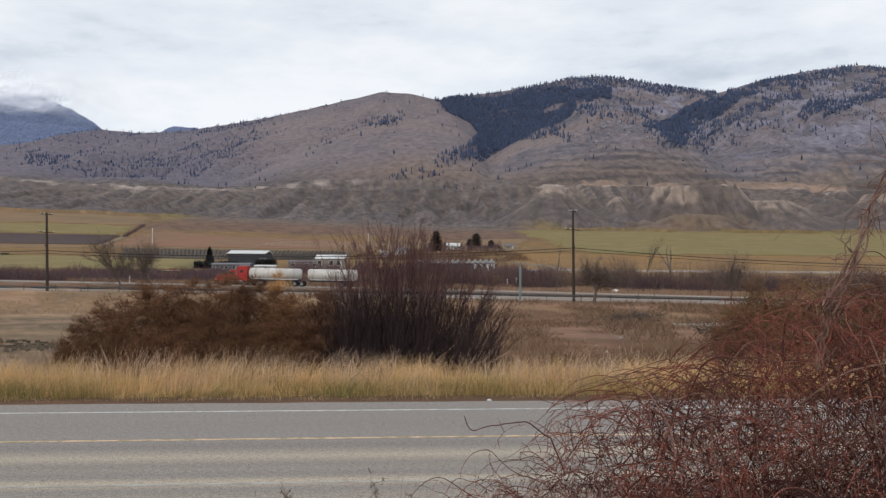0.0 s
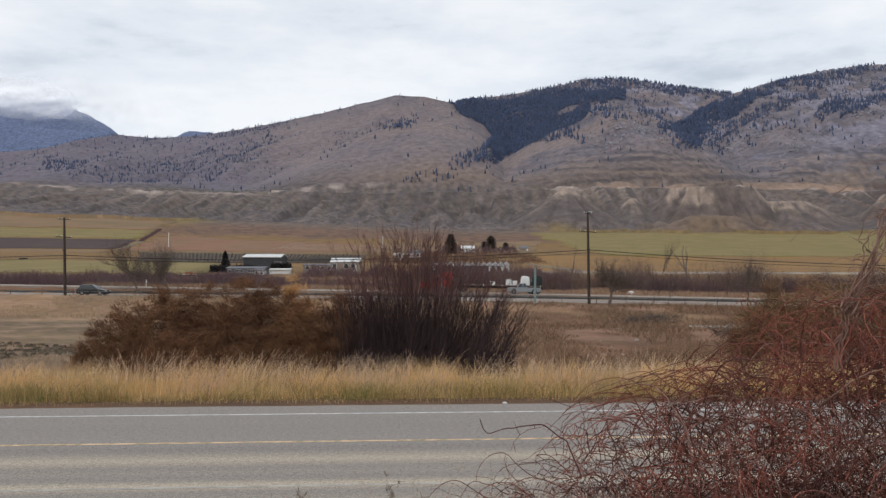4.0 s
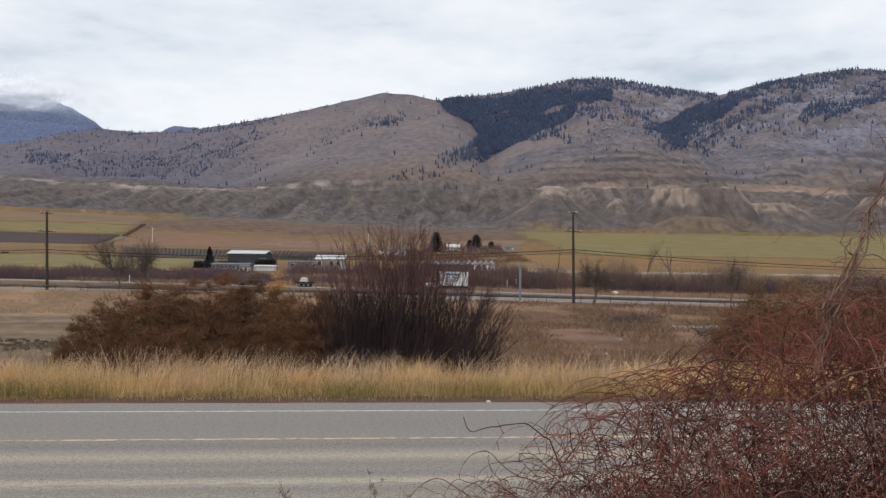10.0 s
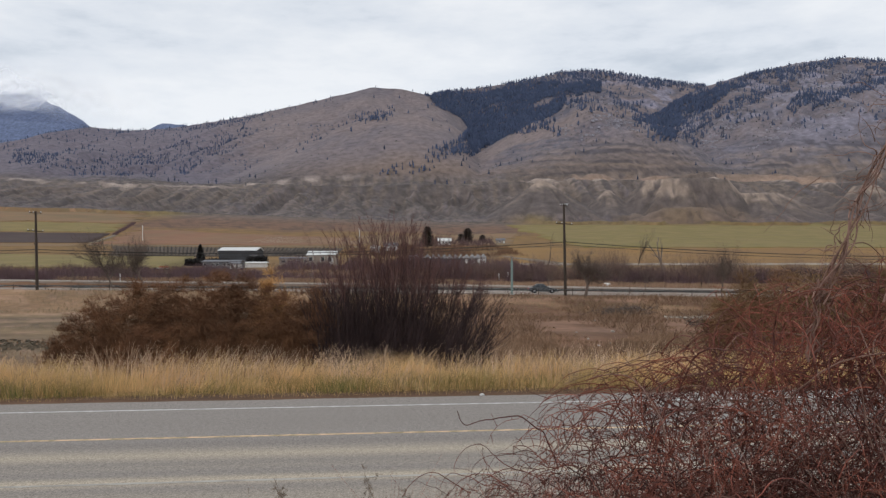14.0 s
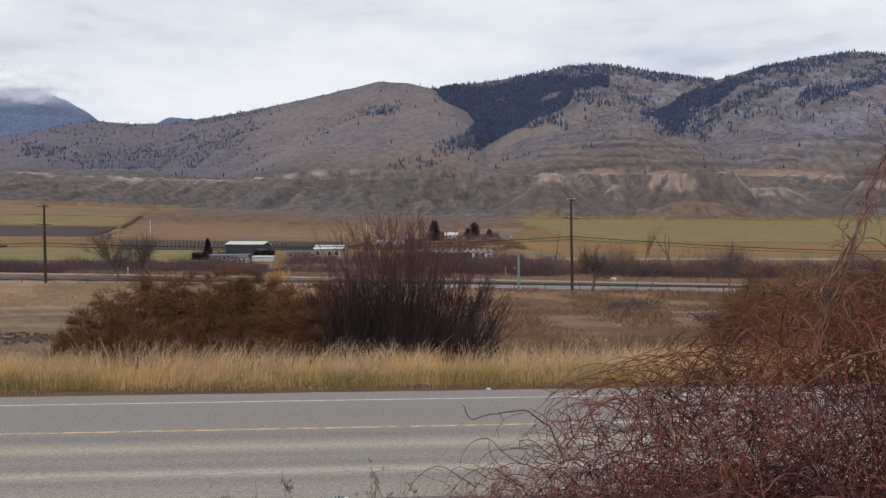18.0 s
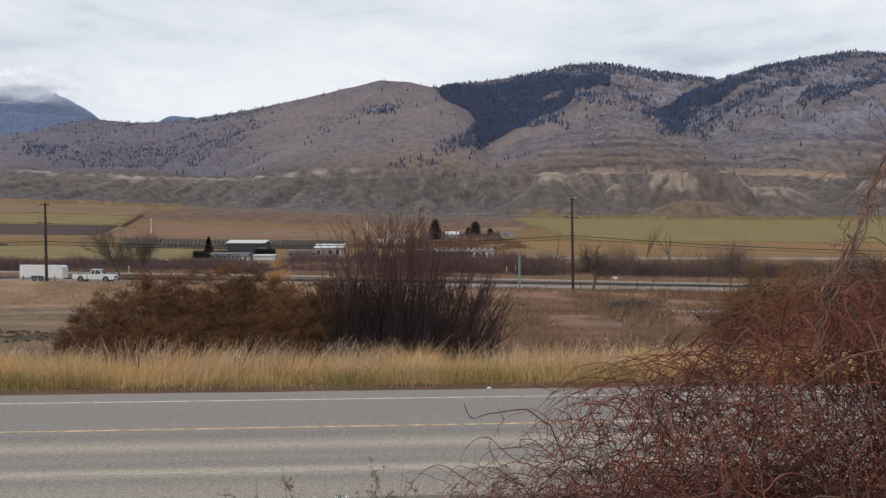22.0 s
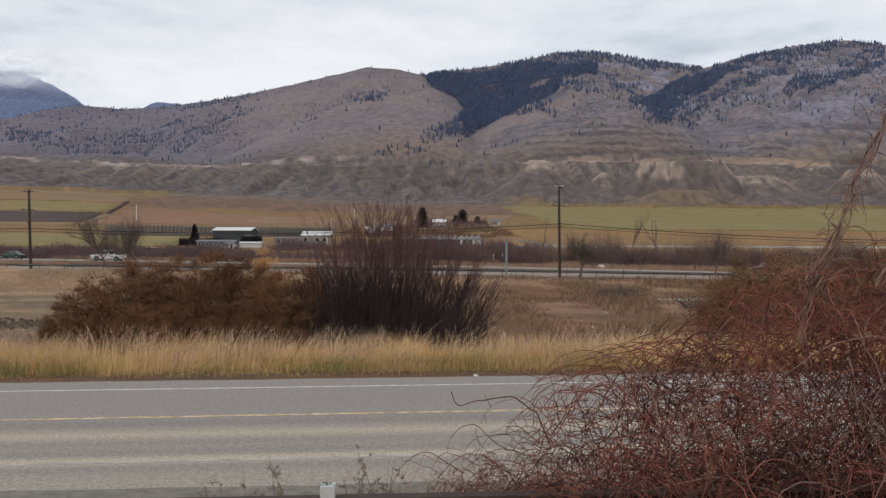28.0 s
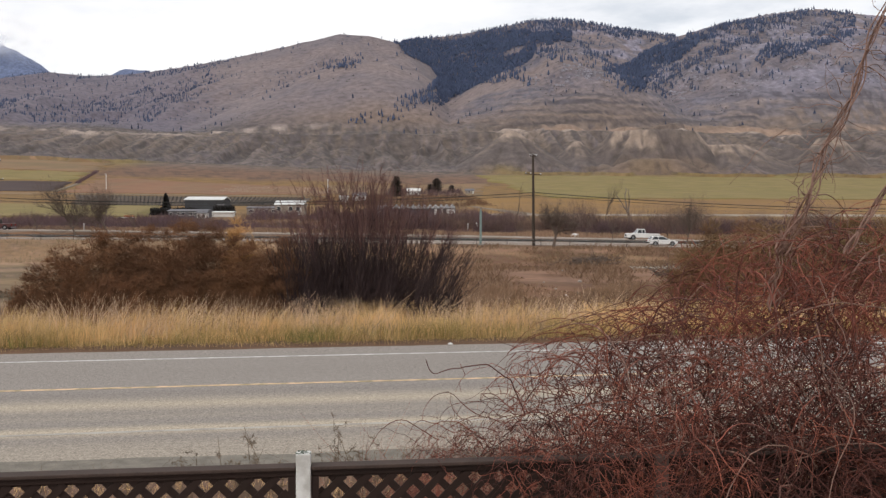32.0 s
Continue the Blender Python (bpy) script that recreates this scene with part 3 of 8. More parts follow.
    c = mixc(c, (0.085, 0.078, 0.074), onbench * sstep(0.40, 0.32, bed) * 0.7)
    for spec in BUTTES:
        d, ribs = butte(x, y, spec)
        low_mound = spec[2] < 80
        on = sstep(1.08, 0.95, d) * (sstep(82, 76, z) if low_mound else 1.0)
        side = (0.22, 0.18, 0.13) if low_mound else (0.145, 0.130, 0.112)
        c = mixc(c, side, on * 0.8)
        # creases between ribs painted darker, as shade
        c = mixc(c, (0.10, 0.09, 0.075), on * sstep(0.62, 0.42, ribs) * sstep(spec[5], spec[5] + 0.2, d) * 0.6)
        if not low_mound:
            c = mixc(c, (0.48, 0.41, 0.30), sstep(spec[5] - 0.12, spec[5], d) * sstep(spec[5] + 0.26, spec[5] + 0.06, d + 0.25 * (fbm(x / 7, y / 9, 3, 46) - 0.5)) * sstep(0.3, 0.5, fbm(x / 10, y / 12, 3, 47)) * 0.85)
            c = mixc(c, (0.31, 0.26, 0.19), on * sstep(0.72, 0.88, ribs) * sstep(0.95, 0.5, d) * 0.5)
    # bare tan terraces on the bench
    for tx, ty, tw, td in ((426, 1450, 60, 26), (640, 1455, 90, 40), (300, 1420, 40, 12), (560, 1500, 60, 20), (180, 1440, 60, 14)):
        d = np.hypot((x - tx) / tw, (y - ty) / td) + 0.7 * (fbm(x / 30, y / 20, 3, 48) - 0.5)
        c = mixc(c, (0.33, 0.265, 0.18), sstep(1.0, 0.75, d) * 0.75)
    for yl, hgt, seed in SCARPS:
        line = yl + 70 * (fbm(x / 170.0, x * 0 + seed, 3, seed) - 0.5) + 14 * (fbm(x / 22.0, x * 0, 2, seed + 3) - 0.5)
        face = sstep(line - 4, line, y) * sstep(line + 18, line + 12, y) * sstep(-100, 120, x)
        # undercut shadow below the scarp, put into the colour
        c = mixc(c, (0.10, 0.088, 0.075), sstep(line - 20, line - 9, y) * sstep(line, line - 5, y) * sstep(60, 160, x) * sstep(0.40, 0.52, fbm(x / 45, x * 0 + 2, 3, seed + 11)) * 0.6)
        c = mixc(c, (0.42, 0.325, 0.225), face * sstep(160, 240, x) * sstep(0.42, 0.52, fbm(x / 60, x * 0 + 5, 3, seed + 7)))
        # other stretches of the face painted dark, as shadow lines
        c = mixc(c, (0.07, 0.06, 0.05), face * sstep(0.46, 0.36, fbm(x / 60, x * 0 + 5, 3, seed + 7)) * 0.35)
    # hills: dry bunchgrass, rock, scree
    hk = np.maximum(sstep(1480, 1600, y), sstep(1360, 1420, y) * sstep(150, 172, z + 14 * (med - 0.5)))
    hillc = np.ones_like(c) * np.array((0.185, 0.158, 0.128))
    hillc = mixc(hillc, (0.225, 0.185, 0.14), sstep(0.42, 0.6, big))
    grassy = sstep(160, -40, x)
    hillc = mixc(hillc, (0.125, 0.12, 0.112), sstep(0.48, 0.62, med) * (0.85 - 0.6 * grassy))
    hillc = mixc(hillc, (0.25, 0.195, 0.14), sstep(0.55, 0.68, fin) * (0.5 - 0.3 * grassy))
    hillc = mixc(hillc, (0.148, 0.136, 0.134), grassy * sstep(-330, -560, x + 0.25 * (y - 1700)) * 0.65)
    rock = sstep(0.50, 0.58, fbm(x / 40, y / 70, 5, 77)) * sstep(250, 520, x)
    hillc = mixc(hillc, (0.30, 0.285, 0.265), rock * sstep(0.40, 0.56, fbm(x / 150, y / 170, 3, 89)) * 0.8)
    hillc = mixc(hillc, (0.075, 0.075, 0.078), sstep(0.60, 0.70, fbm(x / 13, y / 22, 3, 90)) * sstep(0, 300, x) * 0.4)
    hillc = mixc(hillc, (0.10, 0.10, 0.10), sstep(0.55, 0.66, fbm(x / 26, y / 40, 4, 80)) * sstep(100, 300, x) * 0.35)
    hillc = mixc(hillc, (0.245, 0.195, 0.14), sstep(0.42, 0.62, fbm(x / 130, y / 90, 3, 81)) * sstep(-350, 0, x) * sstep(700, 500, x) * sstep(2350, 2000, y) * 0.75)
    low = sstep(2300, 1900, y) * sstep(380, 560, x)
    hillc = mixc(hillc, (0.175, 0.165, 0.15), low * 0.3)
    hillc = mixc(hillc, (0.08, 0.08, 0.08), low * sstep(0.54, 0.64, fbm(x / 12, y / 30, 3, 97)) * 0.2)
    hillc = mixc(hillc, (0.27, 0.25, 0.22), low * sstep(0.57, 0.66, fbm(x / 16, y / 36, 3, 98)) * 0.25)
    c = c * (1 - hk[..., None]) + hillc * hk[..., None]
    # level beds low on the spurs
    bedz = fbm(x / 150, z / 5.0 + 1.2 * fbm(x / 200, y / 200, 2, 181), 4, 180)
    banded = sstep(90, 220, x) * sstep(265, 215, z) * sstep(1380, 1420, y) * sstep(2000, 1850, y)
    c = mixc(c, (0.155, 0.142, 0.125), banded * 0.5)
    c = mixc(c, (0.29, 0.235, 0.165), banded * sstep(0.56, 0.66, bedz) * 0.6)
    c = mixc(c, (0.085, 0.08, 0.076), banded * sstep(0.44, 0.34, bedz) * 0.75)
    # far peak and ridge blued: distance haze put into the colour
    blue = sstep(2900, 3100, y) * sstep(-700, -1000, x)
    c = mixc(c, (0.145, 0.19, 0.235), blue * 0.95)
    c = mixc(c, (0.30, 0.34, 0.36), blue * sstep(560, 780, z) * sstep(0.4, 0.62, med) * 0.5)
    # tints by distance: warm near, bluer far, which paints haze over the hills
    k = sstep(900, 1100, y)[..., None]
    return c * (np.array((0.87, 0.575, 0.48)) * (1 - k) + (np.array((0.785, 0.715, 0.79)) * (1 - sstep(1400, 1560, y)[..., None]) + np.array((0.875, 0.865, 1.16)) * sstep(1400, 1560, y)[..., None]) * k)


def paint(ob, colours):
    a = ob.data.color_attributes.new("soil", "FLOAT_COLOR", "POINT")
    flat = np.ones((colours.shape[0], 4), np.float32)
    flat[:, :3] = colours
    a.data.foreach_set("color", flat.ravel())


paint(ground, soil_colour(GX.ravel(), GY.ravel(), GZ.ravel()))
tagged(ground, "dry valley floor rising to eroded bluffs and bare brown hills", "ground", kind="structure")


def strip(name, v0, v1, z0, z1, mat, u0=-140.0, u1=160.0, step=2.0, wobble=0.0, seed=3):
    """A strip along the near road between two distances from its axis system, from u0 to u1."""
    us = np.arange(u0, u1 + step, step)
    w0 = v0 + wobble * (fbm(us / 3.0, us * 0, 3, seed) - 0.5)
    w1 = v1 + wobble * (fbm(us / 3.0, us * 0 + 7, 3, seed + 1) - 0.5)
    verts = []
    for w, z in ((w0, z0), (w1, z1)):
        x, y = from_uv(us, w)
        verts.append(np.stack([x, y, np.full_like(x, z)], -1))
    k = len(us)
    i = np.arange(k - 1)
    return array_ob(name, np.concatenate(verts), np.stack([i, i + 1, k + i + 1, k + i], -1), mat)


def slab(name, v0, v1, z0, z1, mat, u0=-140.0, u1=160.0, wobble=0.12):
    """The road's body: top face with ragged edges and sides down to z0."""
    us = np.concatenate([np.arange(u0, -30, 3.0), np.arange(-30, 40, 0.4), np.arange(40, u1, 3.0)])
    a = v0 + wobble * (fbm(us / 1.2, us * 0, 3, 91) - 0.5)
    b = v1 + wobble * (fbm(us / 1.2, us * 0 + 5, 3, 92) - 0.5)
    cols = []
    rungs = [(a - 0.05, z0)] + [(a + (b - a) * t, z1) for t in np.linspace(0, 1, 90)] + [(b + 0.05, z0)]
    for w, z in rungs:
        x, y = from_uv(us, w)
        cols.append(np.stack([x, y, np.full_like(x, z)], -1))
    k = len(us)
    i = np.arange(k - 1)
    f = np.concatenate([np.stack([c * k + i, c * k + i + 1, (c + 1) * k + i + 1, (c + 1) * k + i], -1) for c in range(len(rungs) - 1)])
    return array_ob(name, np.concatenate(cols), f, mat)


ROAD_Z = 0.0
V_FAR, V_YEL, V_NEAR = 23.19, 19.42, 15.45
M["asphalt"] = material("worn_asphalt", (0.2, 0.2, 0.2), attr="soil", rough=0.88, spec=0.15, vary=0.62, scale=9.0, fine=27, fine_w=2.2, bump=0.35, bump_dist=0.006)
road = slab("road", 13.6, 24.6, -0.2, ROAD_Z, M["asphalt"])
rv = np.zeros(len(road.data.vertices) * 3, np.float32)
road.data.vertices.foreach_get("co", rv)
ru, rw = uv(rv[0::3], rv[1::3])


def hump(v, c, w):
    return np.exp(-((v - c) / w) ** 2)


tone = 0.238 + 0.020 * (fbm(ru / 40, rw * 1.6, 3, 93) - 0.5) - 0.02 * hump(rw, 18.75, 0.35) - 0.012 * hump(rw, 21.3, 1.2) + 0.024 * sstep(18.2, 19.6, rw)
dusty = 0.85 * hump(rw, 17.7, 0.50) + 1.05 * hump(rw, 15.55, 0.32) + 0.45 * sstep(15.2, 14.4, rw) + 0.22 * hump(rw, 16.6, 0.3)
dusty = dusty * (0.80 + 0.40 * fbm(ru / 30.0, rw * 2.5, 4, 94))
paint(road, mixc(tone[..., None] * np.array((1.09, 0.978, 0.885)), (0.455, 0.387, 0.30), np.clip(dusty, 0, 1)))
tagged(road, "worn grey two-lane asphalt road with dusty wheel tracks", "road", kind="structure")
tagged(strip("trim_edge_line_far", V_FAR - 0.06, V_FAR + 0.06, ROAD_Z + 0.004, ROAD_Z + 0.004, M["white_paint"], wobble=0.006), "thin white painted road edge line", "road marking", kind="structure")
M["worn_paint"] = material("worn_dusty_paint", (0.46, 0.435, 0.39), vary=0.15, scale=3, fine=60, bump=0.1, second=(0.36, 0.33, 0.29), mask_scale=2)
tagged(strip("trim_edge_line_near", V_NEAR - 0.06, V_NEAR + 0.06, ROAD_Z + 0.004, ROAD_Z + 0.004, M["worn_paint"], wobble=0.03), "worn dusty white road edge line", "road marking", kind="structure")
tagged(strip("trim_centre_line", V_YEL - 0.075, V_YEL + 0.075, ROAD_Z + 0.004, ROAD_Z + 0.004, M["yellow_paint"], wobble=0.008), "faded yellow painted centre line", "road marking", kind="structure")

tagged(strip("road_shoulder", 12.2, 13.7, 0.06, 0.005, M["gravel"], step=0.5, wobble=0.5, seed=77), "narrow gravel and dirt shoulder beside the road", "road shoulder", kind="structure")


# ---- highway across the valley ----
def along(name, y0, y1, zf, mat, lift=0.0, x0=-1100.0, x1=1100.0, depth=0.0):
    xs = np.unique(np.concatenate([np.arange(x0, -150, 50.0), np.arange(-150, 150.1, 5.0), np.arange(200, x1 + 1, 50.0)]))
    z = zf(xs) + lift
    cols = [(y0, z - 0.4), (y0, z + depth), (y1, z + depth), (y1, z - 0.4)]
    verts = np.concatenate([np.stack([xs, np.full_like(xs, y), zz], -1) for y, zz in cols])
    k = len(xs)
    i = np.arange(k - 1)
    f = np.concatenate([np.stack([c * k + i, c * k + i + 1, (c + 1) * k + i + 1, (c + 1) * k + i], -1) for c in range(3)])
    return array_ob(name, verts, f, mat)


tagged(along("road_highway_near", 126.5, 142.6, hw_near, M["asphalt_far"]), "grey asphalt carriageway of a divided highway", "road", kind="structure")
tagged(along("road_highway_far", 146.0, 156.5, hw_far, M["asphalt_far"]), "raised far carriageway of a divided highway", "road", kind="structure")
M["barrier_dark"] = material("dark_median_barrier", (0.075, 0.072, 0.07), vary=0.3, scale=0.5, fine=6, bump=0.2)
tagged(along("trim_median_barrier", 143.2, 143.7, hw_near, M["barrier_dark"], depth=0.42), "low dark median barrier between carriageways", "barrier", kind="structure")
for nm, y, zf in (("trim_highway_line", 127.9, hw_near), ("trim_highway_line_inner", 141.4, hw_near), ("trim_highway_line_far", 147.3, hw_far), ("trim_highway_line_outer", 155.0, hw_far)):
    tagged(along(nm, y, y + 0.22, zf, M["white_paint"], lift=0.0, depth=0.012), "white painted highway edge line", "road marking", kind="structure")
for sgn in (134.6, 151.0):
    zf = hw_near if sgn < 140 else hw_far
    for x in np.arange(-90, 90, 12.0):
        ob = mesh_ob("lane_dash", [(x, sgn, float(zf(x)) + 0.012), (x + 4, sgn, float(zf(x + 4)) + 0.012), (x + 4, sgn + 0.18, float(zf(x + 4)) + 0.012), (x, sgn + 0.18, float(zf(x)) + 0.012)], [(0, 1, 2, 3)], M["white_paint"], bpy.data.objects["road_highway_near"] if sgn < 140 else bpy.data.objects["road_highway_far"])


# ---- fields: sheets of crop and soil laid over the slope ----
def field(name, corners, mat, label, lift=0.25, nx=40, ny=40, ragged=4.0, seed=1):
    """corners: near left, near right, far right, far left, in x, y."""
    s, t = np.meshgrid(np.linspace(0, 1, nx), np.linspace(0, 1, ny), indexing="xy")
    c = [np.array(p, float) for p in corners]
    p = (c[0] * ((1 - s) * (1 - t))[..., None] + c[1] * (s * (1 - t))[..., None] + c[2] * (s * t)[..., None] + c[3] * ((1 - s) * t)[..., None])
    edge = 1 - np.minimum.reduce([s, 1 - s, t, 1 - t]) * 4
    p = p + (np.stack([fbm(p[..., 0] / 20, p[..., 1] / 20, 3, seed), fbm(p[..., 0] / 20, p[..., 1] / 20, 3, seed + 9)], -1) - 0.5) * ragged * np.clip(edge, 0, 1)[..., None]
    z = land(p[..., 0], p[..., 1]) + lift
    p, z = np.pad(p, ((1, 1), (1, 1), (0, 0)), mode="edge"), np.pad(z, 1, mode="edge")
    z[0], z[-1], z[:, 0], z[:, -1] = z[0] - 1.2, z[-1] - 1.2, z[:, 0] - 1.2, z[:, -1] - 1.2
    nx, ny = nx + 2, ny + 2
    v = np.concatenate([p, z[..., None]], -1).reshape(-1, 3)
    i, j = np.meshgrid(np.arange(ny - 1), np.arange(nx - 1), indexing="ij")
    f = np.stack([i * nx + j, i * nx + j + 1, (i + 1) * nx + j + 1, (i + 1) * nx + j], -1).reshape(-1, 4)
    return tagged(array_ob(name, v, f, mat, smooth=True), label, "field", kind="structure")


def crop(name, a, b, scale=0.03):
    return material(name, a, vary=0.22, scale=0.06, fine=1.0, bump=0.3, bump_dist=0.1, second=b, mask_scale=scale)


M["crop_green"] = crop("winter_crop", (0.205, 0.16, 0.053), (0.225, 0.168, 0.066))
M["crop_rows"] = crop("brown_nursery_soil", (0.120, 0.088, 0.062), (0.095, 0.072, 0.054))
M["nursery_plants"] = crop("dark_nursery_plants", (0.036, 0.033, 0.031), (0.052, 0.043, 0.036))
M["vine_post"] = crop("pale_vine_row_posts", (0.42, 0.34, 0.25), (0.34, 0.26, 0.18))
M["plough"] = crop("ploughed_soil", (0.060, 0.036, 0.034), (0.068, 0.044, 0.038))
M["stubble"] = crop("red_brown_stubble", (0.235, 0.118, 0.068), (0.215, 0.128, 0.072))
M["orange_grass"] = crop("orange_dry_grass", (0.27, 0.15, 0.045), (0.22, 0.122, 0.046))
M["tan_grass"] = crop("tan_pasture", (0.240, 0.146, 0.076), (0.185, 0.128, 0.068))
field("field_green_left", [(-420, 285), (-84, 262), (-132, 430), (-420, 500)], M["crop_green"], "green winter crop field on the valley floor")
field("field_strip", [(-460, 548), (-255, 566), (-258, 592), (-480, 580)], M["tan_grass"], "pale grassy strip between two fields", lift=0.2)
field("field_ploughed", [(-500, 588), (-262, 606), (-296, 724), (-560, 718)], M["plough"], "dark ploughed field")
field("field_green_upper", [(-560, 728), (-300, 732), (-330, 852), (-620, 826)], M["crop_green"], "green field below the bluffs", ragged=30.0)
field("field_tan_upper", [(-660, 832), (-332, 860), (-380, 1050), (-760, 1060)], M["tan_grass"], "tan pasture below the bluffs", ragged=40.0)
field("field_stubble", [(-250, 596), (-60, 588), (-84, 716), (-296, 786)], M["stubble"], "red-brown stubble field on the slope", ragged=24.0)
field("field_nursery", [(-176, 430), (-60, 424), (-70, 552), (-228, 564)], M["crop_rows"], "brown nursery ground planted in rows")
field("field_green_right", [(92, 566), (420, 540), (640, 955), (72, 1010)], M["crop_green"], "broad green field below the bluffs", ragged=22.0)
field("field_orange", [(16, 300), (330, 320), (420, 532), (36, 560)], M["orange_grass"], "orange-brown dry grass field")
field("field_tan_middle", [(-60, 600), (40, 590), (70, 820), (-84, 740)], M["tan_grass"], "tan grass slope behind the farmhouses", ragged=20.0)
M["dirt_track"] = crop("pale_dirt_track", (0.22, 0.175, 0.125), (0.19, 0.15, 0.11))
field("farm_track", [(-260, 600), (-256.5, 599), (-282, 706), (-286, 707)], M["dirt_track"], "pale dirt track climbing between fields", lift=0.5, nx=4, ragged=0)
field("farm_track_cross", [(-250, 576), (-60, 568), (-60, 572), (-252, 580)], M["dirt_track"], "pale dirt track below the stubble field", lift=0.5, ny=4, ragged=0)
field("farm_lane", [(36, 308), (44, 306), (30, 420), (26, 420)], M["dirt_track"], "pale gravel lane to the farm", lift=0.4, nx=4, ragged=0)
# a low pale farm road on its bank before the orange field
xs = np.arange(8, 340, 6.0)
rows = [(np.stack([xs, np.full_like(xs, y) + 2 * (fbm(xs / 30, xs * 0, 2, 171) - 0.5), land(xs, np.full_like(xs, y)) + z], -1)) for y, z in ((290.0, -0.3), (291.5, 0.55), (297.0, 0.6), (298.5, -0.3))]
kk = np.arange(len(xs) - 1)
M["farm_gravel"] = crop("pale_farm_gravel", (0.36, 0.31, 0.26), (0.25, 0.20, 0.15), 0.08)
tagged(array_ob("road_farm", np.concatenate(rows), np.concatenate([np.stack([c * len(xs) + kk, c * len(xs) + kk + 1, (c + 1) * len(xs) + kk + 1, (c + 1) * len(xs) + kk], -1) for c in range(3)]), M["farm_gravel"]),
       "pale gravel farm road on a low bank", "road", kind="structure")
field("dirt_pad", [(24, 94), (32, 94), (33, 99), (25, 99)], M["dust"], "pale gravel pad beyond the scrub", lift=0.08, ragged=2)
M["field_rut"] = crop("rutted_bare_soil", (0.155, 0.125, 0.09), (0.115, 0.092, 0.066), 0.3)

# pale soil paths between dark nursery beds, and vine rows with pale posts on the slope above
def dashes(name, near, far, rows, pieces, width, length, height, mat, label, category, seed):
    """Broken low ridges that run up the slope: near and far give the ends of the first and the last row."""
    g = np.random.default_rng(seed)
    (a0, a1), (b0, b1) = [np.array(p, float) for p in near], [np.array(p, float) for p in far]
    vs, fs, at = [], [], 0
    for r in range(rows):
        for q in range(pieces):
            if g.uniform() < 0.12:
                continue
            t0 = (q + g.uniform(0, 0.25)) / pieces
            ts = t0 + np.array((0, length)) / pieces
            p = (a0 + (a1 - a0) * (r + g.normal(0, 0.06)) / (rows - 1))[None] * (1 - ts[:, None]) + (b0 + (b1 - b0) * r / (rows - 1))[None] * ts[:, None]
            z = land(p[:, 0], p[:, 1]) + 0.2
            for dx, h in ((-width / 2, 0), (0, height), (width / 2, 0)):
                vs.append(np.stack([p[:, 0] + dx, p[:, 1], z + h], -1))
            fs += [[at, at + 1, at + 3, at + 2], [at + 2, at + 3, at + 5, at + 4]]
            at += 6
    return tagged(array_ob(name, np.concatenate(vs), np.array(fs), mat), label, category, kind="stuff")


dashes("nursery_rows", ((-172, 434), (-64, 428)), ((-224, 560), (-74, 550)), 56, 26, 1.05, 0.62, 0.9, M["nursery_plants"], "dark rows of nursery plants on brown soil", "crop rows", 5)
dashes("vine_rows", ((-150, 622), (-72, 618)), ((-156, 716), (-84, 708)), 34, 6, 0.55, 0.75, 0.3, M["vine_post"], "pale vine rows on the red-brown slope", "crop rows", 6)


# ---- conifers on the hills ----
def conifers(name, xs, ys, hs, mat, label, sides=4):
    z = land(xs, ys)
    k = len(xs)
    ang = np.arange(sides) * 2 * np.pi / sides
    vs, fs = [], []
    tiers = ((0.06, 0.62, 0.20), (0.34, 1.0, 0.145))
    for lo, hi, w in tiers:
        wob = rng.uniform(0.7, 1.3, (k, sides))
        ring = np.stack([xs[:, None] + hs[:, None] * w * wob * np.cos(ang + rng.uniform(0, 6, (k, 1))), ys[:, None] + hs[:, None] * w * wob * np.sin(ang),
                         np.repeat((z + hs * lo)[:, None], sides, 1) + hs[:, None] * 0.05 * wob], -1)
        tip = np.stack([xs, ys, z + hs * hi], -1)[:, None, :]
        vs.append(np.concatenate([ring, tip], 1))
    v = np.concatenate(vs, 1).reshape(-1, 3)
    n = 2 * (sides + 1)
    base = np.arange(k)[:, None] * n
    for t in range(2):
        for s in range(sides):
            fs.append(np.concatenate([base + t * (sides + 1) + s, base + t * (sides + 1) + (s + 1) % sides, base + t * (sides + 1) + sides], 1))
    return tagged(array_ob(name, v, np.concatenate(fs), mat), label, "trees", kind="stuff")


def scatter(n, x0, x1, y0, y1, density, seed):
    g = np.random.default_rng(seed)
    xs, ys = g.uniform(x0, x1, n), g.uniform(y0, y1, n)
    keep = g.uniform(0, 1, n) < density(xs, ys)
    return xs[keep], ys[keep]


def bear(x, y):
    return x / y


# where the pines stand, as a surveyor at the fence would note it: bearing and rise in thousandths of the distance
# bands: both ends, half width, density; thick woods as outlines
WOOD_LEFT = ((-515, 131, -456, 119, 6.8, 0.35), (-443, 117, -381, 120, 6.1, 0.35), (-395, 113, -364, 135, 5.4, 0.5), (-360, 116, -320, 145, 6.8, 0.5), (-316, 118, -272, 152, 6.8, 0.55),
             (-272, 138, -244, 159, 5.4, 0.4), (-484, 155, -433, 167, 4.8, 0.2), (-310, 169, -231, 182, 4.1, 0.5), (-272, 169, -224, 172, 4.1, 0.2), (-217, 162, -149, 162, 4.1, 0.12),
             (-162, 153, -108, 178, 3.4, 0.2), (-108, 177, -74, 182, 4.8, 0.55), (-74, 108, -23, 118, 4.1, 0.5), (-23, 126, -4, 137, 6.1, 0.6))
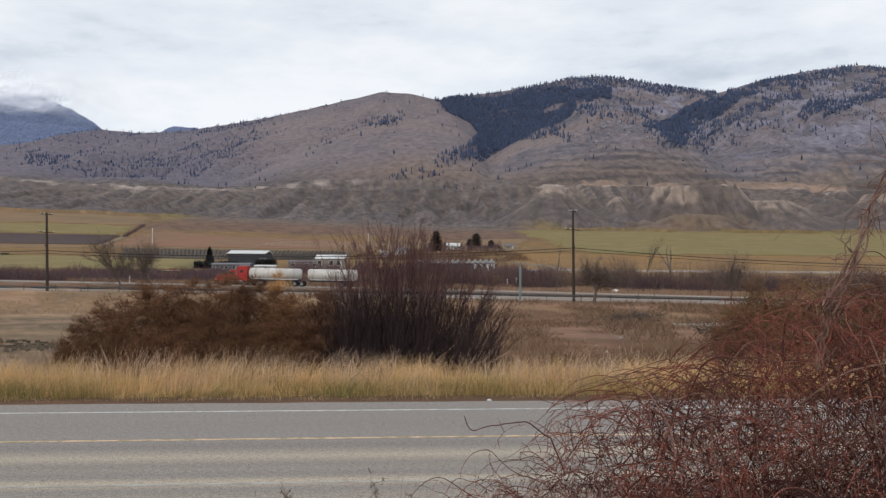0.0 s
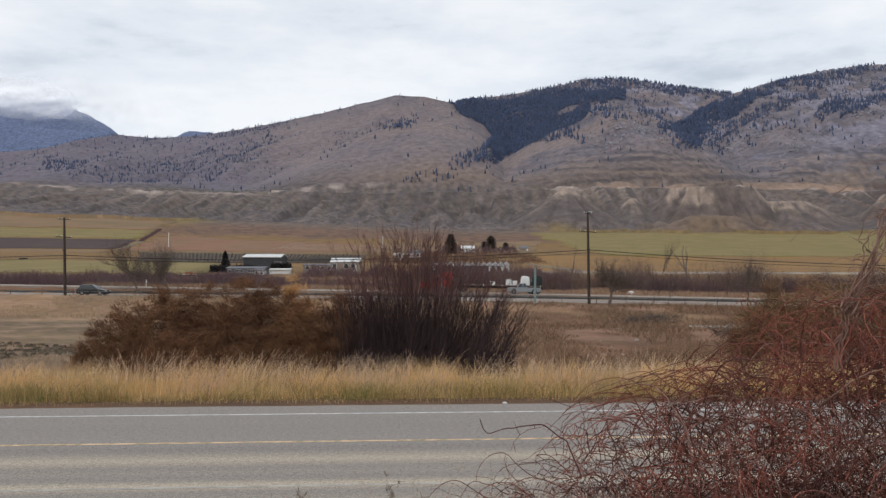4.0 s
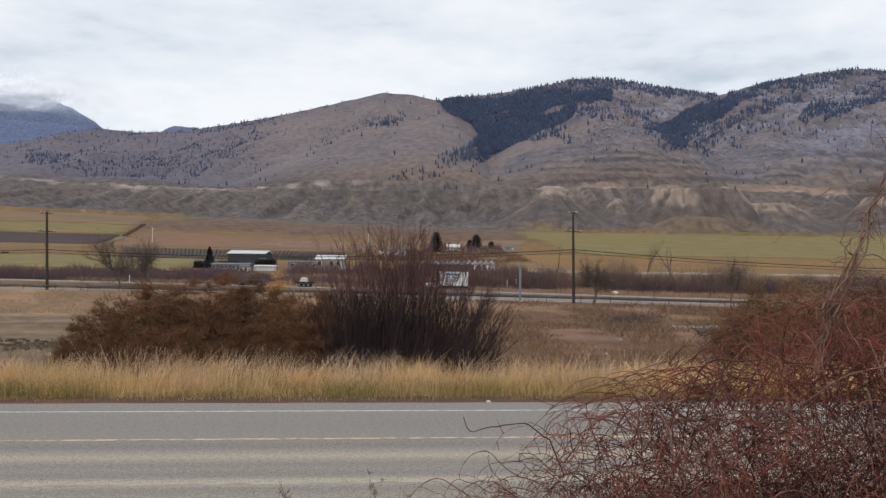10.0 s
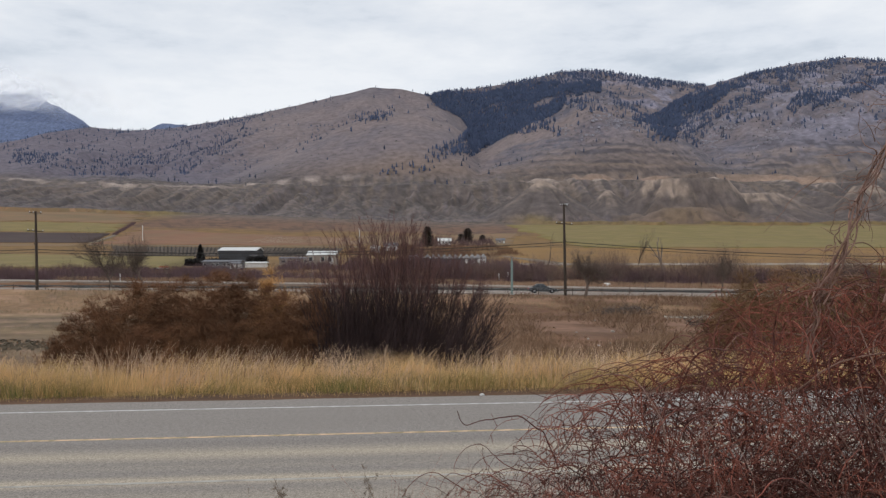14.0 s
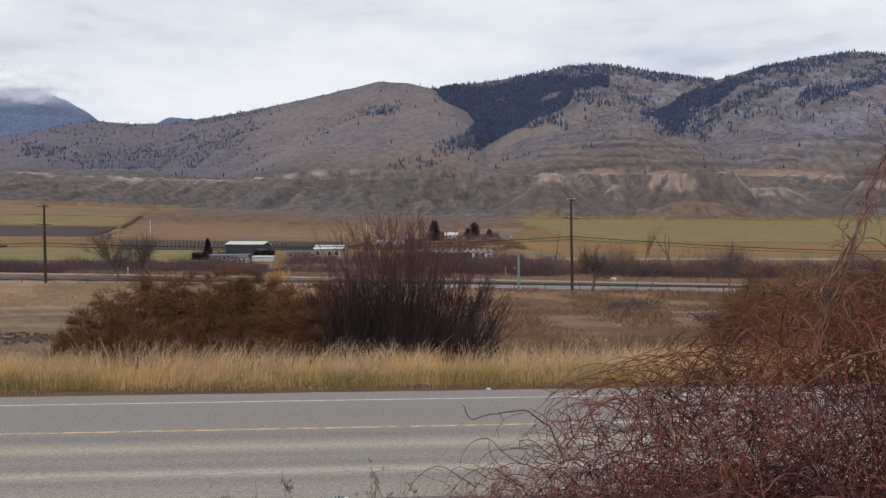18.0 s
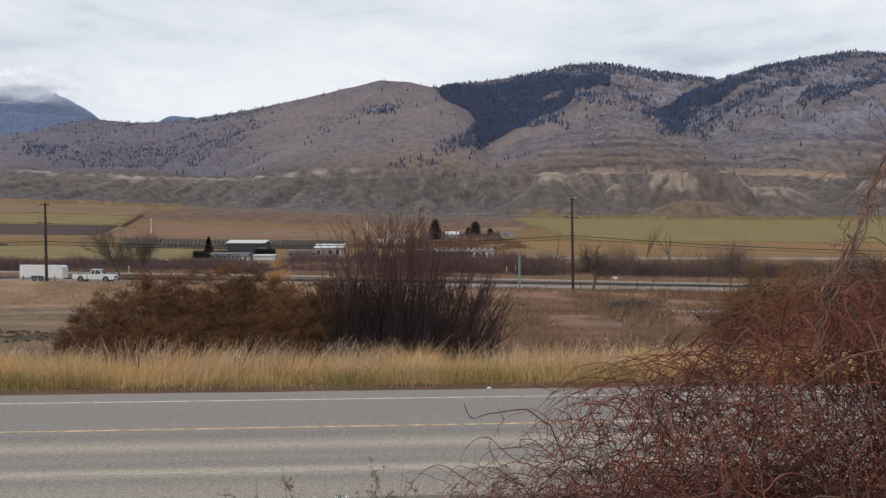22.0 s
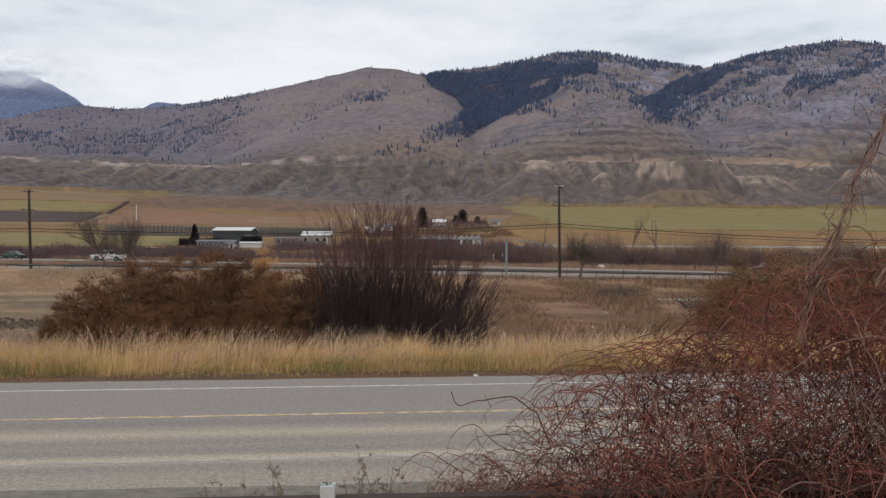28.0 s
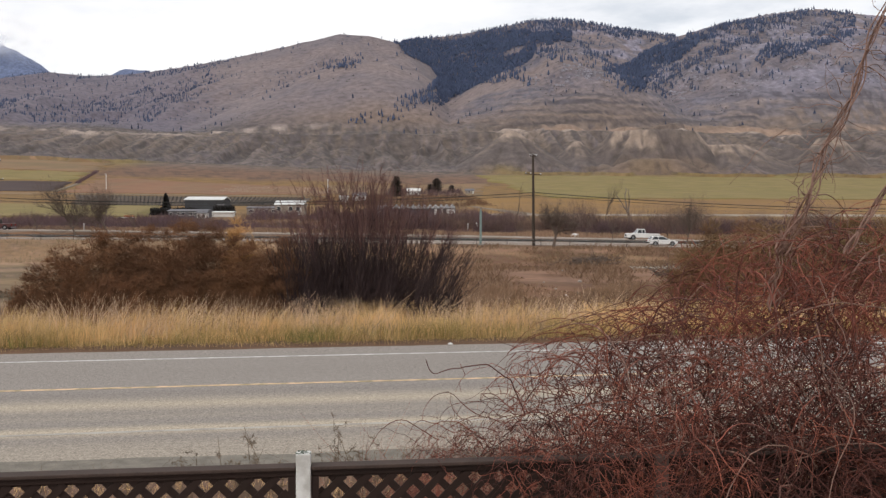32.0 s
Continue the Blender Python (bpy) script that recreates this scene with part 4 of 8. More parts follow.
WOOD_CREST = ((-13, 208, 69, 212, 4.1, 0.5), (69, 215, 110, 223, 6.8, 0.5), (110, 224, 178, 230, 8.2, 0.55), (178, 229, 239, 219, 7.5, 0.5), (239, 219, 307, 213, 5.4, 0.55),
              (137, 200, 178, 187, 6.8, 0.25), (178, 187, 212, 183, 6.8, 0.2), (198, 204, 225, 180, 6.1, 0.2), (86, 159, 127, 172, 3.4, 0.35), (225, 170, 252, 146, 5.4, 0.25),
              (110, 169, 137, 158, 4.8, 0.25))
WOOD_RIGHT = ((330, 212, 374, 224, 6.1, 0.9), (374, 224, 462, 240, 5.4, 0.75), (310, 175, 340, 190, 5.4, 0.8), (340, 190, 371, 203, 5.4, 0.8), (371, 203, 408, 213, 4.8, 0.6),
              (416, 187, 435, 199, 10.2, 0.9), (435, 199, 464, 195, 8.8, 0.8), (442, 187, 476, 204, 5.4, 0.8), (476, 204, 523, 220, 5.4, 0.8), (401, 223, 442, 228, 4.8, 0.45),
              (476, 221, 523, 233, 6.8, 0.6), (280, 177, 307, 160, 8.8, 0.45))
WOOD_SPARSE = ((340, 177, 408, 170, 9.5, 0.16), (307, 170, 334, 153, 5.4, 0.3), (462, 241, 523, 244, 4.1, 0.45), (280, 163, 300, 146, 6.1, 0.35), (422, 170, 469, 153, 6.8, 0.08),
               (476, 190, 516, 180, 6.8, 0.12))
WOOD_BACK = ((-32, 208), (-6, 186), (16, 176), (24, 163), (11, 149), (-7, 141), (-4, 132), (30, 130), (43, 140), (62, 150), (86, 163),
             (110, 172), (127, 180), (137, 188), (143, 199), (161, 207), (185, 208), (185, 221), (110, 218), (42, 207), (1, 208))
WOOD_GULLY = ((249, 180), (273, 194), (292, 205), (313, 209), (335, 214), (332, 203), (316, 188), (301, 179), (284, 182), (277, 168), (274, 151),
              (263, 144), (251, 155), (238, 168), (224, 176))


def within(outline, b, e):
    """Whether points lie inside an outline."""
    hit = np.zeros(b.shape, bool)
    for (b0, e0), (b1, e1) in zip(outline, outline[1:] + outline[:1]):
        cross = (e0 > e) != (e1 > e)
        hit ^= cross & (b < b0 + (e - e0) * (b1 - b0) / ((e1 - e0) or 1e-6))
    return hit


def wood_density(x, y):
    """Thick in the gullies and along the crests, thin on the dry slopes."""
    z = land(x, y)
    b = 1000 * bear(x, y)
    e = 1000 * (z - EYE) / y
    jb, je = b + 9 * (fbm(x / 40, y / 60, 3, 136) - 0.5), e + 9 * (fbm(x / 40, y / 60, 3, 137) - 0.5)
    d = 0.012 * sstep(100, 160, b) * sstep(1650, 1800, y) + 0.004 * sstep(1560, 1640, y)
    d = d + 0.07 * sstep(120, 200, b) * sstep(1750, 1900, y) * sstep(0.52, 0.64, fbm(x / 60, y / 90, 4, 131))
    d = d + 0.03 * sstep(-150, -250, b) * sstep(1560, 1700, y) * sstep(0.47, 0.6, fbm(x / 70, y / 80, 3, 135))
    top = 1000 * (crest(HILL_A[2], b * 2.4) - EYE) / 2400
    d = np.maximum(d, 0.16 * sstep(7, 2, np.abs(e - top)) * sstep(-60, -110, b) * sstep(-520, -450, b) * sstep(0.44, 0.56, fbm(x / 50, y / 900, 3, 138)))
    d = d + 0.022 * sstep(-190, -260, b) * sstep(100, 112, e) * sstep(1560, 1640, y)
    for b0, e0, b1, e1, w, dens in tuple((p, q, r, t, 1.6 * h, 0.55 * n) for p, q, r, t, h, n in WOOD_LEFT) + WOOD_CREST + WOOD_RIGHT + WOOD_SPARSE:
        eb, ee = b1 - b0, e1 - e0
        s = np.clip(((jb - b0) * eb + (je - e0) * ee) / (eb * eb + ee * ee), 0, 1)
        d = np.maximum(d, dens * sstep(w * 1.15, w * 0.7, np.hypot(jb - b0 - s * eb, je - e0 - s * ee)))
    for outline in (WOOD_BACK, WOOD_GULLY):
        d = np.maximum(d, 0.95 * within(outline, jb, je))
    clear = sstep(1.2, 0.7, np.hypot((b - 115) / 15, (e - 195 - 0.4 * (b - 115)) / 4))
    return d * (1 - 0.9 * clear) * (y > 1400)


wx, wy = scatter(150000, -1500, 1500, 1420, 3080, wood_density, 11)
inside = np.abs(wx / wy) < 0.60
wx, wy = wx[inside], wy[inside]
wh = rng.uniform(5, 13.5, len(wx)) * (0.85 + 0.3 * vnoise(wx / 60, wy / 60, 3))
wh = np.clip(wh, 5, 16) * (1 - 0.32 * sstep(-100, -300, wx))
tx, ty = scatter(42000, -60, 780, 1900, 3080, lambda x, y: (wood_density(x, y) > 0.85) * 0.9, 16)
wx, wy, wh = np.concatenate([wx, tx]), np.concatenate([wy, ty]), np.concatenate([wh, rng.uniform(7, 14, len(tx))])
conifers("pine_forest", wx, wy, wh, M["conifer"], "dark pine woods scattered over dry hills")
cx, cy = scatter(700, -520, 700, 1380, 1560, lambda x, y: 0.16 * sstep(0.45, 0.6, fbm(x / 90, y / 60, 3, 139)) + 0.02, 12)
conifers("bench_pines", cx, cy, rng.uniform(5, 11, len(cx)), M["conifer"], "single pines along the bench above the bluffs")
sx, sy = scatter(9000, -620, 640, 1040, 1560, lambda x, y: 0.9 * sstep(0.42, 0.62, fbm(x / 40, y / 50, 3, 141)), 13)
conifers("sagebrush_cover", sx, sy, rng.uniform(0.9, 2.6, len(sx)), M["sage"], "sagebrush speckling the eroded bluffs", sides=4)


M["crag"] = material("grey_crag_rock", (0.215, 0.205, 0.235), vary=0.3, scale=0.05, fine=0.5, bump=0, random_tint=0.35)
M["hill_brush"] = material("dark_hill_brush", (0.085, 0.082, 0.085), vary=0.3, scale=0.05, fine=0.5, bump=0, random_tint=0.4)


def crags(name, xs, ys, rs, mat, label, category):
    """Low angular lumps strewn over a slope."""
    k = len(xs)
    ang = np.arange(5) * 2 * np.pi / 5
    wob = rng.uniform(0.6, 1.3, (k, 5))
    z = land(xs, ys)
    low = np.stack([xs[:, None] + rs[:, None] * wob * np.cos(ang), ys[:, None] + rs[:, None] * wob * np.sin(ang), np.repeat((z - np.minimum(1.0, rs))[:, None], 5, 1)], -1)
    high = np.stack([xs[:, None] + rs[:, None] * 0.55 * wob * np.cos(ang + 0.4), ys[:, None] + rs[:, None] * 0.55 * wob * np.sin(ang + 0.4), z[:, None] + rs[:, None] * rng.uniform(0.25, 0.75, (k, 5))], -1)
    v = np.concatenate([low, high], 1).reshape(-1, 3)
    b = np.arange(k)[:, None] * 10
    f = [np.concatenate([b + i, b + (i + 1) % 5, b + 5 + (i + 1) % 5, b + 5 + i], 1) for i in range(5)]
    f.append(np.concatenate([b + 5, b + 6, b + 7, b + 8], 1))
    return tagged(array_ob(name, v, np.concatenate(f), mat), label, category, kind="stuff")


def rock_density(x, y):
    b = bear(x, y)
    return 0.9 * sstep(0.12, 0.22, b) * sstep(0.52, 0.60, fbm(x / 55, y / 80, 4, 143)) * sstep(0.35, 0.6, fbm(x / 190, y / 230, 2, 144)) + 0.004 * sstep(0.05, 0.15, b)


kx, ky = scatter(26000, 150, 1150, 1560, 2700, rock_density, 14)
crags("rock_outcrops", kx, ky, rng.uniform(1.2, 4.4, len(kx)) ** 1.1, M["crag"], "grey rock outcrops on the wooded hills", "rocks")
kx, ky = scatter(16000, -900, 1150, 1500, 2500, lambda x, y: (0.12 + 0.55 * sstep(0.0, 0.2, bear(x, y))) * sstep(0.50, 0.62, fbm(x / 35, y / 50, 3, 145)), 15)
crags("hill_brush", kx, ky, rng.uniform(0.8, 2.2, len(kx)), M["hill_brush"], "dark low brush speckling the dry hills", "shrubs")


# ---- ragged cloud that lies on the far peak ----
cm = bpy.data.materials.new("thin_self_lit_cloud")
cm.use_nodes = True
cn, cl = cm.node_tree.nodes, cm.node_tree.links
cb = cn["Principled BSDF"]
cb.inputs["Base Color"].default_value = (0.97, 0.98, 1.0, 1)
cb.inputs["Roughness"].default_value = 1.0
cb.inputs["Specular IOR Level"].default_value = 0.0
# faint glow added to stand in for daylight scattered in the cloud
cb.inputs["Emission Color"].default_value = (0.80, 0.87, 0.97, 1)
cb.inputs["Emission Strength"].default_value = 0.12
ca = cn.new("ShaderNodeAttribute")
ca.attribute_name = "soil"
cno = cn.new("ShaderNodeTexNoise")
cno.inputs["Scale"].default_value, cno.inputs["Detail"].default_value = 0.006, 7
cnt = cn.new("ShaderNodeTexCoord")
cl.new(cnt.outputs["Object"], cno.inputs["Vector"])
cmu = cn.new("ShaderNodeMath")
cmu.operation = "MULTIPLY"
cra = cn.new("ShaderNodeMapRange")
cra.inputs["From Min"].default_value, cra.inputs["From Max"].default_value = 0.36, 0.66
cl.new(cno.outputs["Fac"], cra.inputs["Value"])
cl.new(cra.outputs[0], cmu.inputs[0])
cl.new(ca.outputs["Fac"], cmu.inputs[1])
cl.new(cmu.outputs[0], cb.inputs["Alpha"])
for layer in range(4):
    s_, t_ = np.meshgrid(np.linspace(0, 1, 40), np.linspace(0, 1, 16), indexing="xy")
    x = -2700 + 1250 * s_ + 60 * layer
    y = 3480 + 70 * layer + 60 * (fbm(s_ * 6, t_ * 4, 3, 150 + layer) - 0.5)
    z = 690 + 190 * t_ + 40 * (fbm(s_ * 5, t_ * 2, 3, 160 + layer) - 0.5) - 30 * layer * s_
    k = np.arange(15)[:, None] * 40 + np.arange(39)[None]
    bank = array_ob("cloud_bank", np.stack([x, y, z], -1).reshape(-1, 3), np.stack([k, k + 1, k + 41, k + 40], -1).reshape(-1, 4), cm, smooth=True)
    thick = (0.6 * sstep(0.0, 0.4, t_) * sstep(1.0, 0.6, t_) * sstep(1.0, 0.55, s_)).ravel()
    paint(bank, np.repeat(thick[:, None], 3, 1))
    tagged(bank, "ragged pale cloud lying on the far peak", "cloud", kind="stuff")


# ---- farm buildings ----
M["siding_grey"] = material("grey_house_siding", (0.15, 0.155, 0.17), vary=0.15, scale=0.6, fine=6, bump=0.2)
M["siding_tan"] = material("tan_shed_wall", (0.27, 0.225, 0.19), vary=0.2, scale=0.5, fine=5, bump=0.2)
M["siding_white"] = material("white_house_siding", (0.62, 0.61, 0.60), vary=0.12, scale=0.6, fine=6, bump=0.2)
M["barn_dark"] = material("dark_barn_wall", (0.055, 0.058, 0.065), vary=0.25, scale=0.4, fine=4, bump=0.2)
M["roof_white"] = material("pale_metal_roof", (0.66, 0.67, 0.66), rough=0.55, vary=0.08, scale=0.5, fine=5, bump=0.1)
M["roof_grey"] = material("grey_shingle_roof", (0.17, 0.17, 0.185), vary=0.2, scale=0.6, fine=6, bump=0.2)
M["glass_dark"] = material("window_glass", (0.03, 0.035, 0.04), rough=0.12, vary=0.1, scale=1, fine=3, bump=0, spec=0.6)
M["trim_white"] = material("white_trim", (0.66, 0.66, 0.65), vary=0.08, scale=1, fine=8, bump=0)
M["greenhouse"] = material("greenhouse_glazing", (0.35, 0.37, 0.39), rough=0.3, vary=0.25, scale=0.5, fine=4, bump=0, spec=0.5)


def building(name, x, y, w, d, h, rise, wall, roof, label, category, rz=0.0, windows=0, door=True, ridge="x", overhang=0.4, z=None, chimney=False):
    z = ground_z(x, y) - 0.1 if z is None else z
    root = tagged(empty(name, pose(x, y, z, 0, 0, rz)), label, category, group="farm buildings")
    bm = bmesh.new()
    add_box(bm, -w / 2, w / 2, -d / 2, d / 2, -0.6, h)
    part("wall", bm, M[wall], root)
    bm = bmesh.new()
    t = 0.22
    if ridge == "x":
        o = d / 2 + overhang
        prism(bm, [(-o, h - 0.1), (0, h + rise), (o, h - 0.1), (o, h - 0.1 + t), (0, h + rise + t), (-o, h - 0.1 + t)], -w / 2 - overhang, w / 2 + overhang)
        bmesh.ops.rotate(bm, verts=bm.verts, cent=(0, 0, 0), matrix=Matrix.Rotation(radians(90), 3, "Z"))
        gable = [(-w / 2, -d / 2, h), (-w / 2, d / 2, h), (-w / 2, 0, h + rise), (w / 2, -d / 2, h), (w / 2, d / 2, h), (w / 2, 0, h + rise)]
    else:
        o = w / 2 + overhang
        prism(bm, [(-o, h - 0.1), (0, h + rise), (o, h - 0.1), (o, h - 0.1 + t), (0, h + rise + t), (-o, h - 0.1 + t)], -d / 2 - overhang, d / 2 + overhang)
        gable = [(-w / 2, -d / 2, h), (w / 2, -d / 2, h), (0, -d / 2, h + rise), (-w / 2, d / 2, h), (w / 2, d / 2, h), (0, d / 2, h + rise)]
    roof_ob = part("roof", bm, M[roof], root)
    if rise > 0.3:
        mesh_ob("gable", gable[:3], [(0, 1, 2)], M[wall], root)
        mesh_ob("gable", gable[3:], [(0, 1, 2)], M[wall], root)
    if chimney:
        box_part("chimney", w * 0.2, w * 0.2 + 0.7, -0.3, 0.4, h, h + rise + 0.9, M["siding_tan"], roof_ob)
    for k in range(windows):
        cx = -w / 2 + w * (k + 0.5 + (0.15 if k % 2 else -0.1)) / windows
        wd = min(1.5, w / windows * 0.55)
        fr = box_part("window", cx - wd / 2, cx + wd / 2, -d / 2 - 0.06, -d / 2 + 0.02, h * 0.38, h * 0.84, M["trim_white"], root, "white-framed window")
        box_part("pane", cx - wd / 2 + 0.1, cx + wd / 2 - 0.1, -d / 2 - 0.09, -d / 2 - 0.05, h * 0.38 + 0.1, h * 0.84 - 0.1, M["glass_dark"], fr)
    if door:
        dw = 0.95 if h < 4 else 3.2
        box_part("door", w * 0.32, w * 0.32 + dw, -d / 2 - 0.05, -d / 2 + 0.02, 0, min(h * 0.8, 3.4), M["trim_white"] if h < 4 else M["roof_grey"], root)
    return root


building("barn", -79.3, 318, 14.2, 12, 5.0, 1.1, "barn_dark", "roof_white", "dark barn with a pale metal roof", "barn", windows=0, overhang=0.3)
building("farmhouse", -69.2, 256, 11.2, 7, 2.1, 0.4, "siding_grey", "roof_grey", "low grey bungalow with white-framed windows", "house", windows=6)
building("farmhouse_porch", -64.4, 252.0, 2.6, 4, 2.2, 0.3, "siding_white", "roof_grey", "small white entrance wing beside the bungalow", "house", windows=2, z=ground_z(-64.4, 252) - 0.7)
building("long_trailer", -62.8, 268, 8.3, 3.2, 1.5, 0.2, "siding_white", "roof_white", "white mobile trailer beside dark hedges", "trailer", windows=0, door=False)
building("packing_shed", -44.1, 292, 9.8, 8, 3.7, 1.3, "siding_tan", "roof_white", "tan packing shed with a pale metal roof", "shed", windows=3, overhang=0.3)
building("lean_to_shed", -54.5, 300, 12.0, 6, 2.4, 0.5, "siding_tan", "roof_grey", "low tan lean-to shed", "shed", windows=3, overhang=0.2)
building("white_farmhouse", -2.8, 604, 9.0, 8, 3.0, 1.9, "siding_white", "roof_white", "white farmhouse on the slope", "house", windows=4, overhang=0.5, chimney=True)
building("white_cottage", -36.0, 520, 8.6, 6, 3.0, 2.0, "siding_white", "roof_grey", "small white cottage behind bare shrubs", "house", windows=3)
building("white_cabin", -44.0, 500, 5.0, 5, 2.8, 1.2, "siding_white", "roof_white", "small white cabin behind bare shrubs", "house", windows=1)
building("tan_outbuilding", 40.0, 640, 6.5, 5, 2.4, 1.4, "siding_tan", "roof_grey", "small tan outbuilding by a thicket", "shed", windows=1)

# an open wagon with an orange load, parked on the grass
wagon = tagged(empty("farm_wagon", pose(-81.6, 236, ground_z(-81.6, 236))), "parked farm wagon with a pale deck and orange load", "wagon")
box_part("deck", -2.2, 2.2, -1.0, 1.0, 0.55, 0.7, M["trim_white"], wagon)
M["orange_load"] = material("orange_painted_steel", (0.42, 0.13, 0.05), vary=0.2, scale=2, fine=12, bump=0)
box_part("load", -0.4, 1.9, -0.8, 0.8, 0.7, 1.15, M["orange_load"], wagon, "orange machine part", bevel=0.06)
for sx_ in (-1.4, 1.4):
    for sy_ in (-0.95, 0.95):
        bm = bmesh.new()
        bmesh.ops.create_cone(bm, cap_ends=True, segments=14, radius1=0.38, radius2=0.38, depth=0.2, matrix=Matrix.Translation((sx_, sy_, 0.38)) @ Matrix.Rotation(radians(90), 4, "X"))
        part("wheel", bm, M["pole_wood"], wagon)

# greenhouse range: many narrow glazed bays
gh = tagged(empty("greenhouse_range", pose(-0.5, 296, ground_z(-0.5, 296) - 0.2)), "long low greenhouse range with many glazed bays", "greenhouse")
box_part("wall", -13.8, 13.8, -5, 5, -0.4, 2.6, M["barn_dark"], gh)
for k in range(14):
    bm = bmesh.new()
    prism(bm, [(-1.0, 2.6), (-0.85, 3.2), (0, 4.1), (0.85, 3.2), (1.0, 2.6)], -5, 5)
    bmesh.ops.translate(bm, verts=bm.verts, vec=(-12.8 + 1.97 * k, 0, 0))
    bay = part("glazed_bay", bm, M["greenhouse"], gh)
    box_part("bay_rib", -12.8 + 1.97 * k - 1.04, -12.8 + 1.97 * k - 0.93, -5.05, 5.05, 2.5, 2.9, M["trim_white"], bay)
for k, (x0, x1) in enumerate(((-13.7, -12.2), (6.4, 7.4), (8.6, 9.4), (10.6, 13.7))):
    box_part("white_panel", x0, x1, -5.12, -5.02, 0.5, 2.4, M["trim_white"], gh)

# wind machine tower over the stubble, and its like
for x, y, hh in ((-236, 640, 11.0), (-60, 560, 12.0)):
    z = ground_z(x, y)
    tw = tagged(empty("wind_machine", pose(x, y, z)), "slim pale frost fan tower in the fields", "wind machine", group="frost fans in the fields")
    tube_ob("tower", [(np.array([(0, 0, -0.5), (0, 0, hh)]), [0.28, 0.2])], M["trim_white"], tw, 6)
    box_part("fan_blade", -1.2, 1.2, -0.35, -0.2, hh - 0.1, hh + 0.1, M["trim_white"], tw, m=Matrix.Translation((0, 0, hh)) @ Matrix.Rotation(radians(62), 4, "Y") @ Matrix.Translation((0, 0, -hh)))
    box_part("gearbox", -0.25, 0.25, -0.25, 0.45, hh - 0.25, hh + 0.25, M["trim_white"], tw)


# ---- bare trees, thickets, hedges ----
def grow(start, way, length, r, depth, g, lines, spread=0.6, gravity=0.0, kink=0.15, kids=(2, 4), first=1):
    k = 6
    pts = [np.array(start, float)]
    d = np.array(way, float)
    for _ in range(k - 1):
        d = d + g.normal(0, kink, 3) + np.array((0, 0, gravity))
        d /= np.linalg.norm(d)
        pts.append(pts[-1] + d * length / (k - 1))
    pts = np.array(pts)
    lines.setdefault(depth, []).append((pts, np.linspace(r, r * 0.55, k)))
    if depth == 0:
        return
    for _ in range(g.integers(kids[0], kids[1] + 1)):
        i = g.integers(first, k)
        e = d + g.normal(0, spread, 3)
        e[2] = max(e[2], -0.2) + 0.12
        e /= np.linalg.norm(e)
        grow(pts[i], e, length * g.uniform(0.66, 0.95), r * 0.52, depth - 1, g, lines, spread, gravity, kink, kids)


def bare_tree(name, x, y, h, seed, label, mat="bark", spread=0.55, depth=4, lean=(0, 0, 1), kids=(3, 4), thick=0.022, gravity=0.03, fine=0.025, bole=0.46):
    g = np.random.default_rng(seed)
    root = tagged(empty(name, pose(x, y, ground_z(x, y) - 0.05)), label, "tree", group="saplings along the highway" if name == "roadside_sapling" else "leafless trees near the highway")
    lines = {}
    grow((0, 0, -0.2), lean, h * bole, h * thick, depth, g, lines, spread, gravity, 0.12, kids, 3)
    tube_ob("trunk", [(p, np.maximum(r, 0.016)) for p, r in lines[depth]], M[mat], root, 6)
    for limb in lines[depth - 1]:
        tube_ob("limb", [limb], M[mat], root, 5)
    rest = [(p, np.maximum(r, fine)) for dep in lines if dep < depth - 1 for p, r in lines[dep]]
    stuff(tube_ob("crown", rest, M[mat], root, 3))
    return root


bare_tree("bare_tree", 20.4, 124.0, 8.4, 21, "wide rounded leafless tree beside the highway", spread=0.78, depth=4, kids=(5, 6), thick=0.034, gravity=0.03, bole=0.31, fine=0.011)
bare_tree("bare_tree", -56.6, 141.0, 8.8, 22, "leafless tree with a wide crown beside the highway", spread=0.55, depth=4, lean=(-0.28, 0, 1), kids=(5, 6), thick=0.022, gravity=0.07, bole=0.42, fine=0.013)
bare_tree("bare_tree", -51.2, 141.5, 8.2, 23, "leafless forked tree beside the highway", spread=0.55, lean=(-0.55, 0, 1), depth=4, kids=(5, 6), thick=0.022, gravity=0.08, bole=0.42, fine=0.013)
bare_tree("bare_tree", 46.5, 142.5, 8.6, 24, "thin leafless tree beside the highway", spread=0.45, depth=4, kids=(4, 5), thick=0.018, bole=0.32, fine=0.013)
bare_tree("bare_tree", 43.3, 190.0, 9.4, 25, "slender leafless tree beyond the highway", spread=0.34, depth=3, kids=(3, 4), bole=0.42, fine=0.018, gravity=0.12, thick=0.013)
bare_tree("broken_trunk", 22.9, 190.0, 5.6, 26, "broken bare trunk beyond the highway", spread=0.25, depth=2, kids=(1, 2), thick=0.03, bole=0.8)
bare_tree("broken_trunk", 26.6, 190.0, 4.8, 27, "leaning broken trunk beyond the highway", spread=0.3, depth=2, kids=(2, 2), lean=(-0.4, 0, 1), thick=0.03, bole=0.7)
bare_tree("bleached_snag", 53.5, 206.0, 9.0, 28, "bleached dead tree with broken limbs", mat="bark_pale", spread=0.35, depth=2, kids=(3, 3), thick=0.045, lean=(-0.2, 0, 1), bole=0.5)
for k in range(9):
    xx = -72 + 15.5 * k + rng.uniform(-4, 4)
    if abs(xx - 2) > 14:
        bare_tree("roadside_sapling", xx, 157.5 + rng.uniform(0, 6), rng.uniform(2.6, 4.2), 300 + k, "leafless sapling behind the highway", spread=0.45, depth=3, kids=(2, 3))
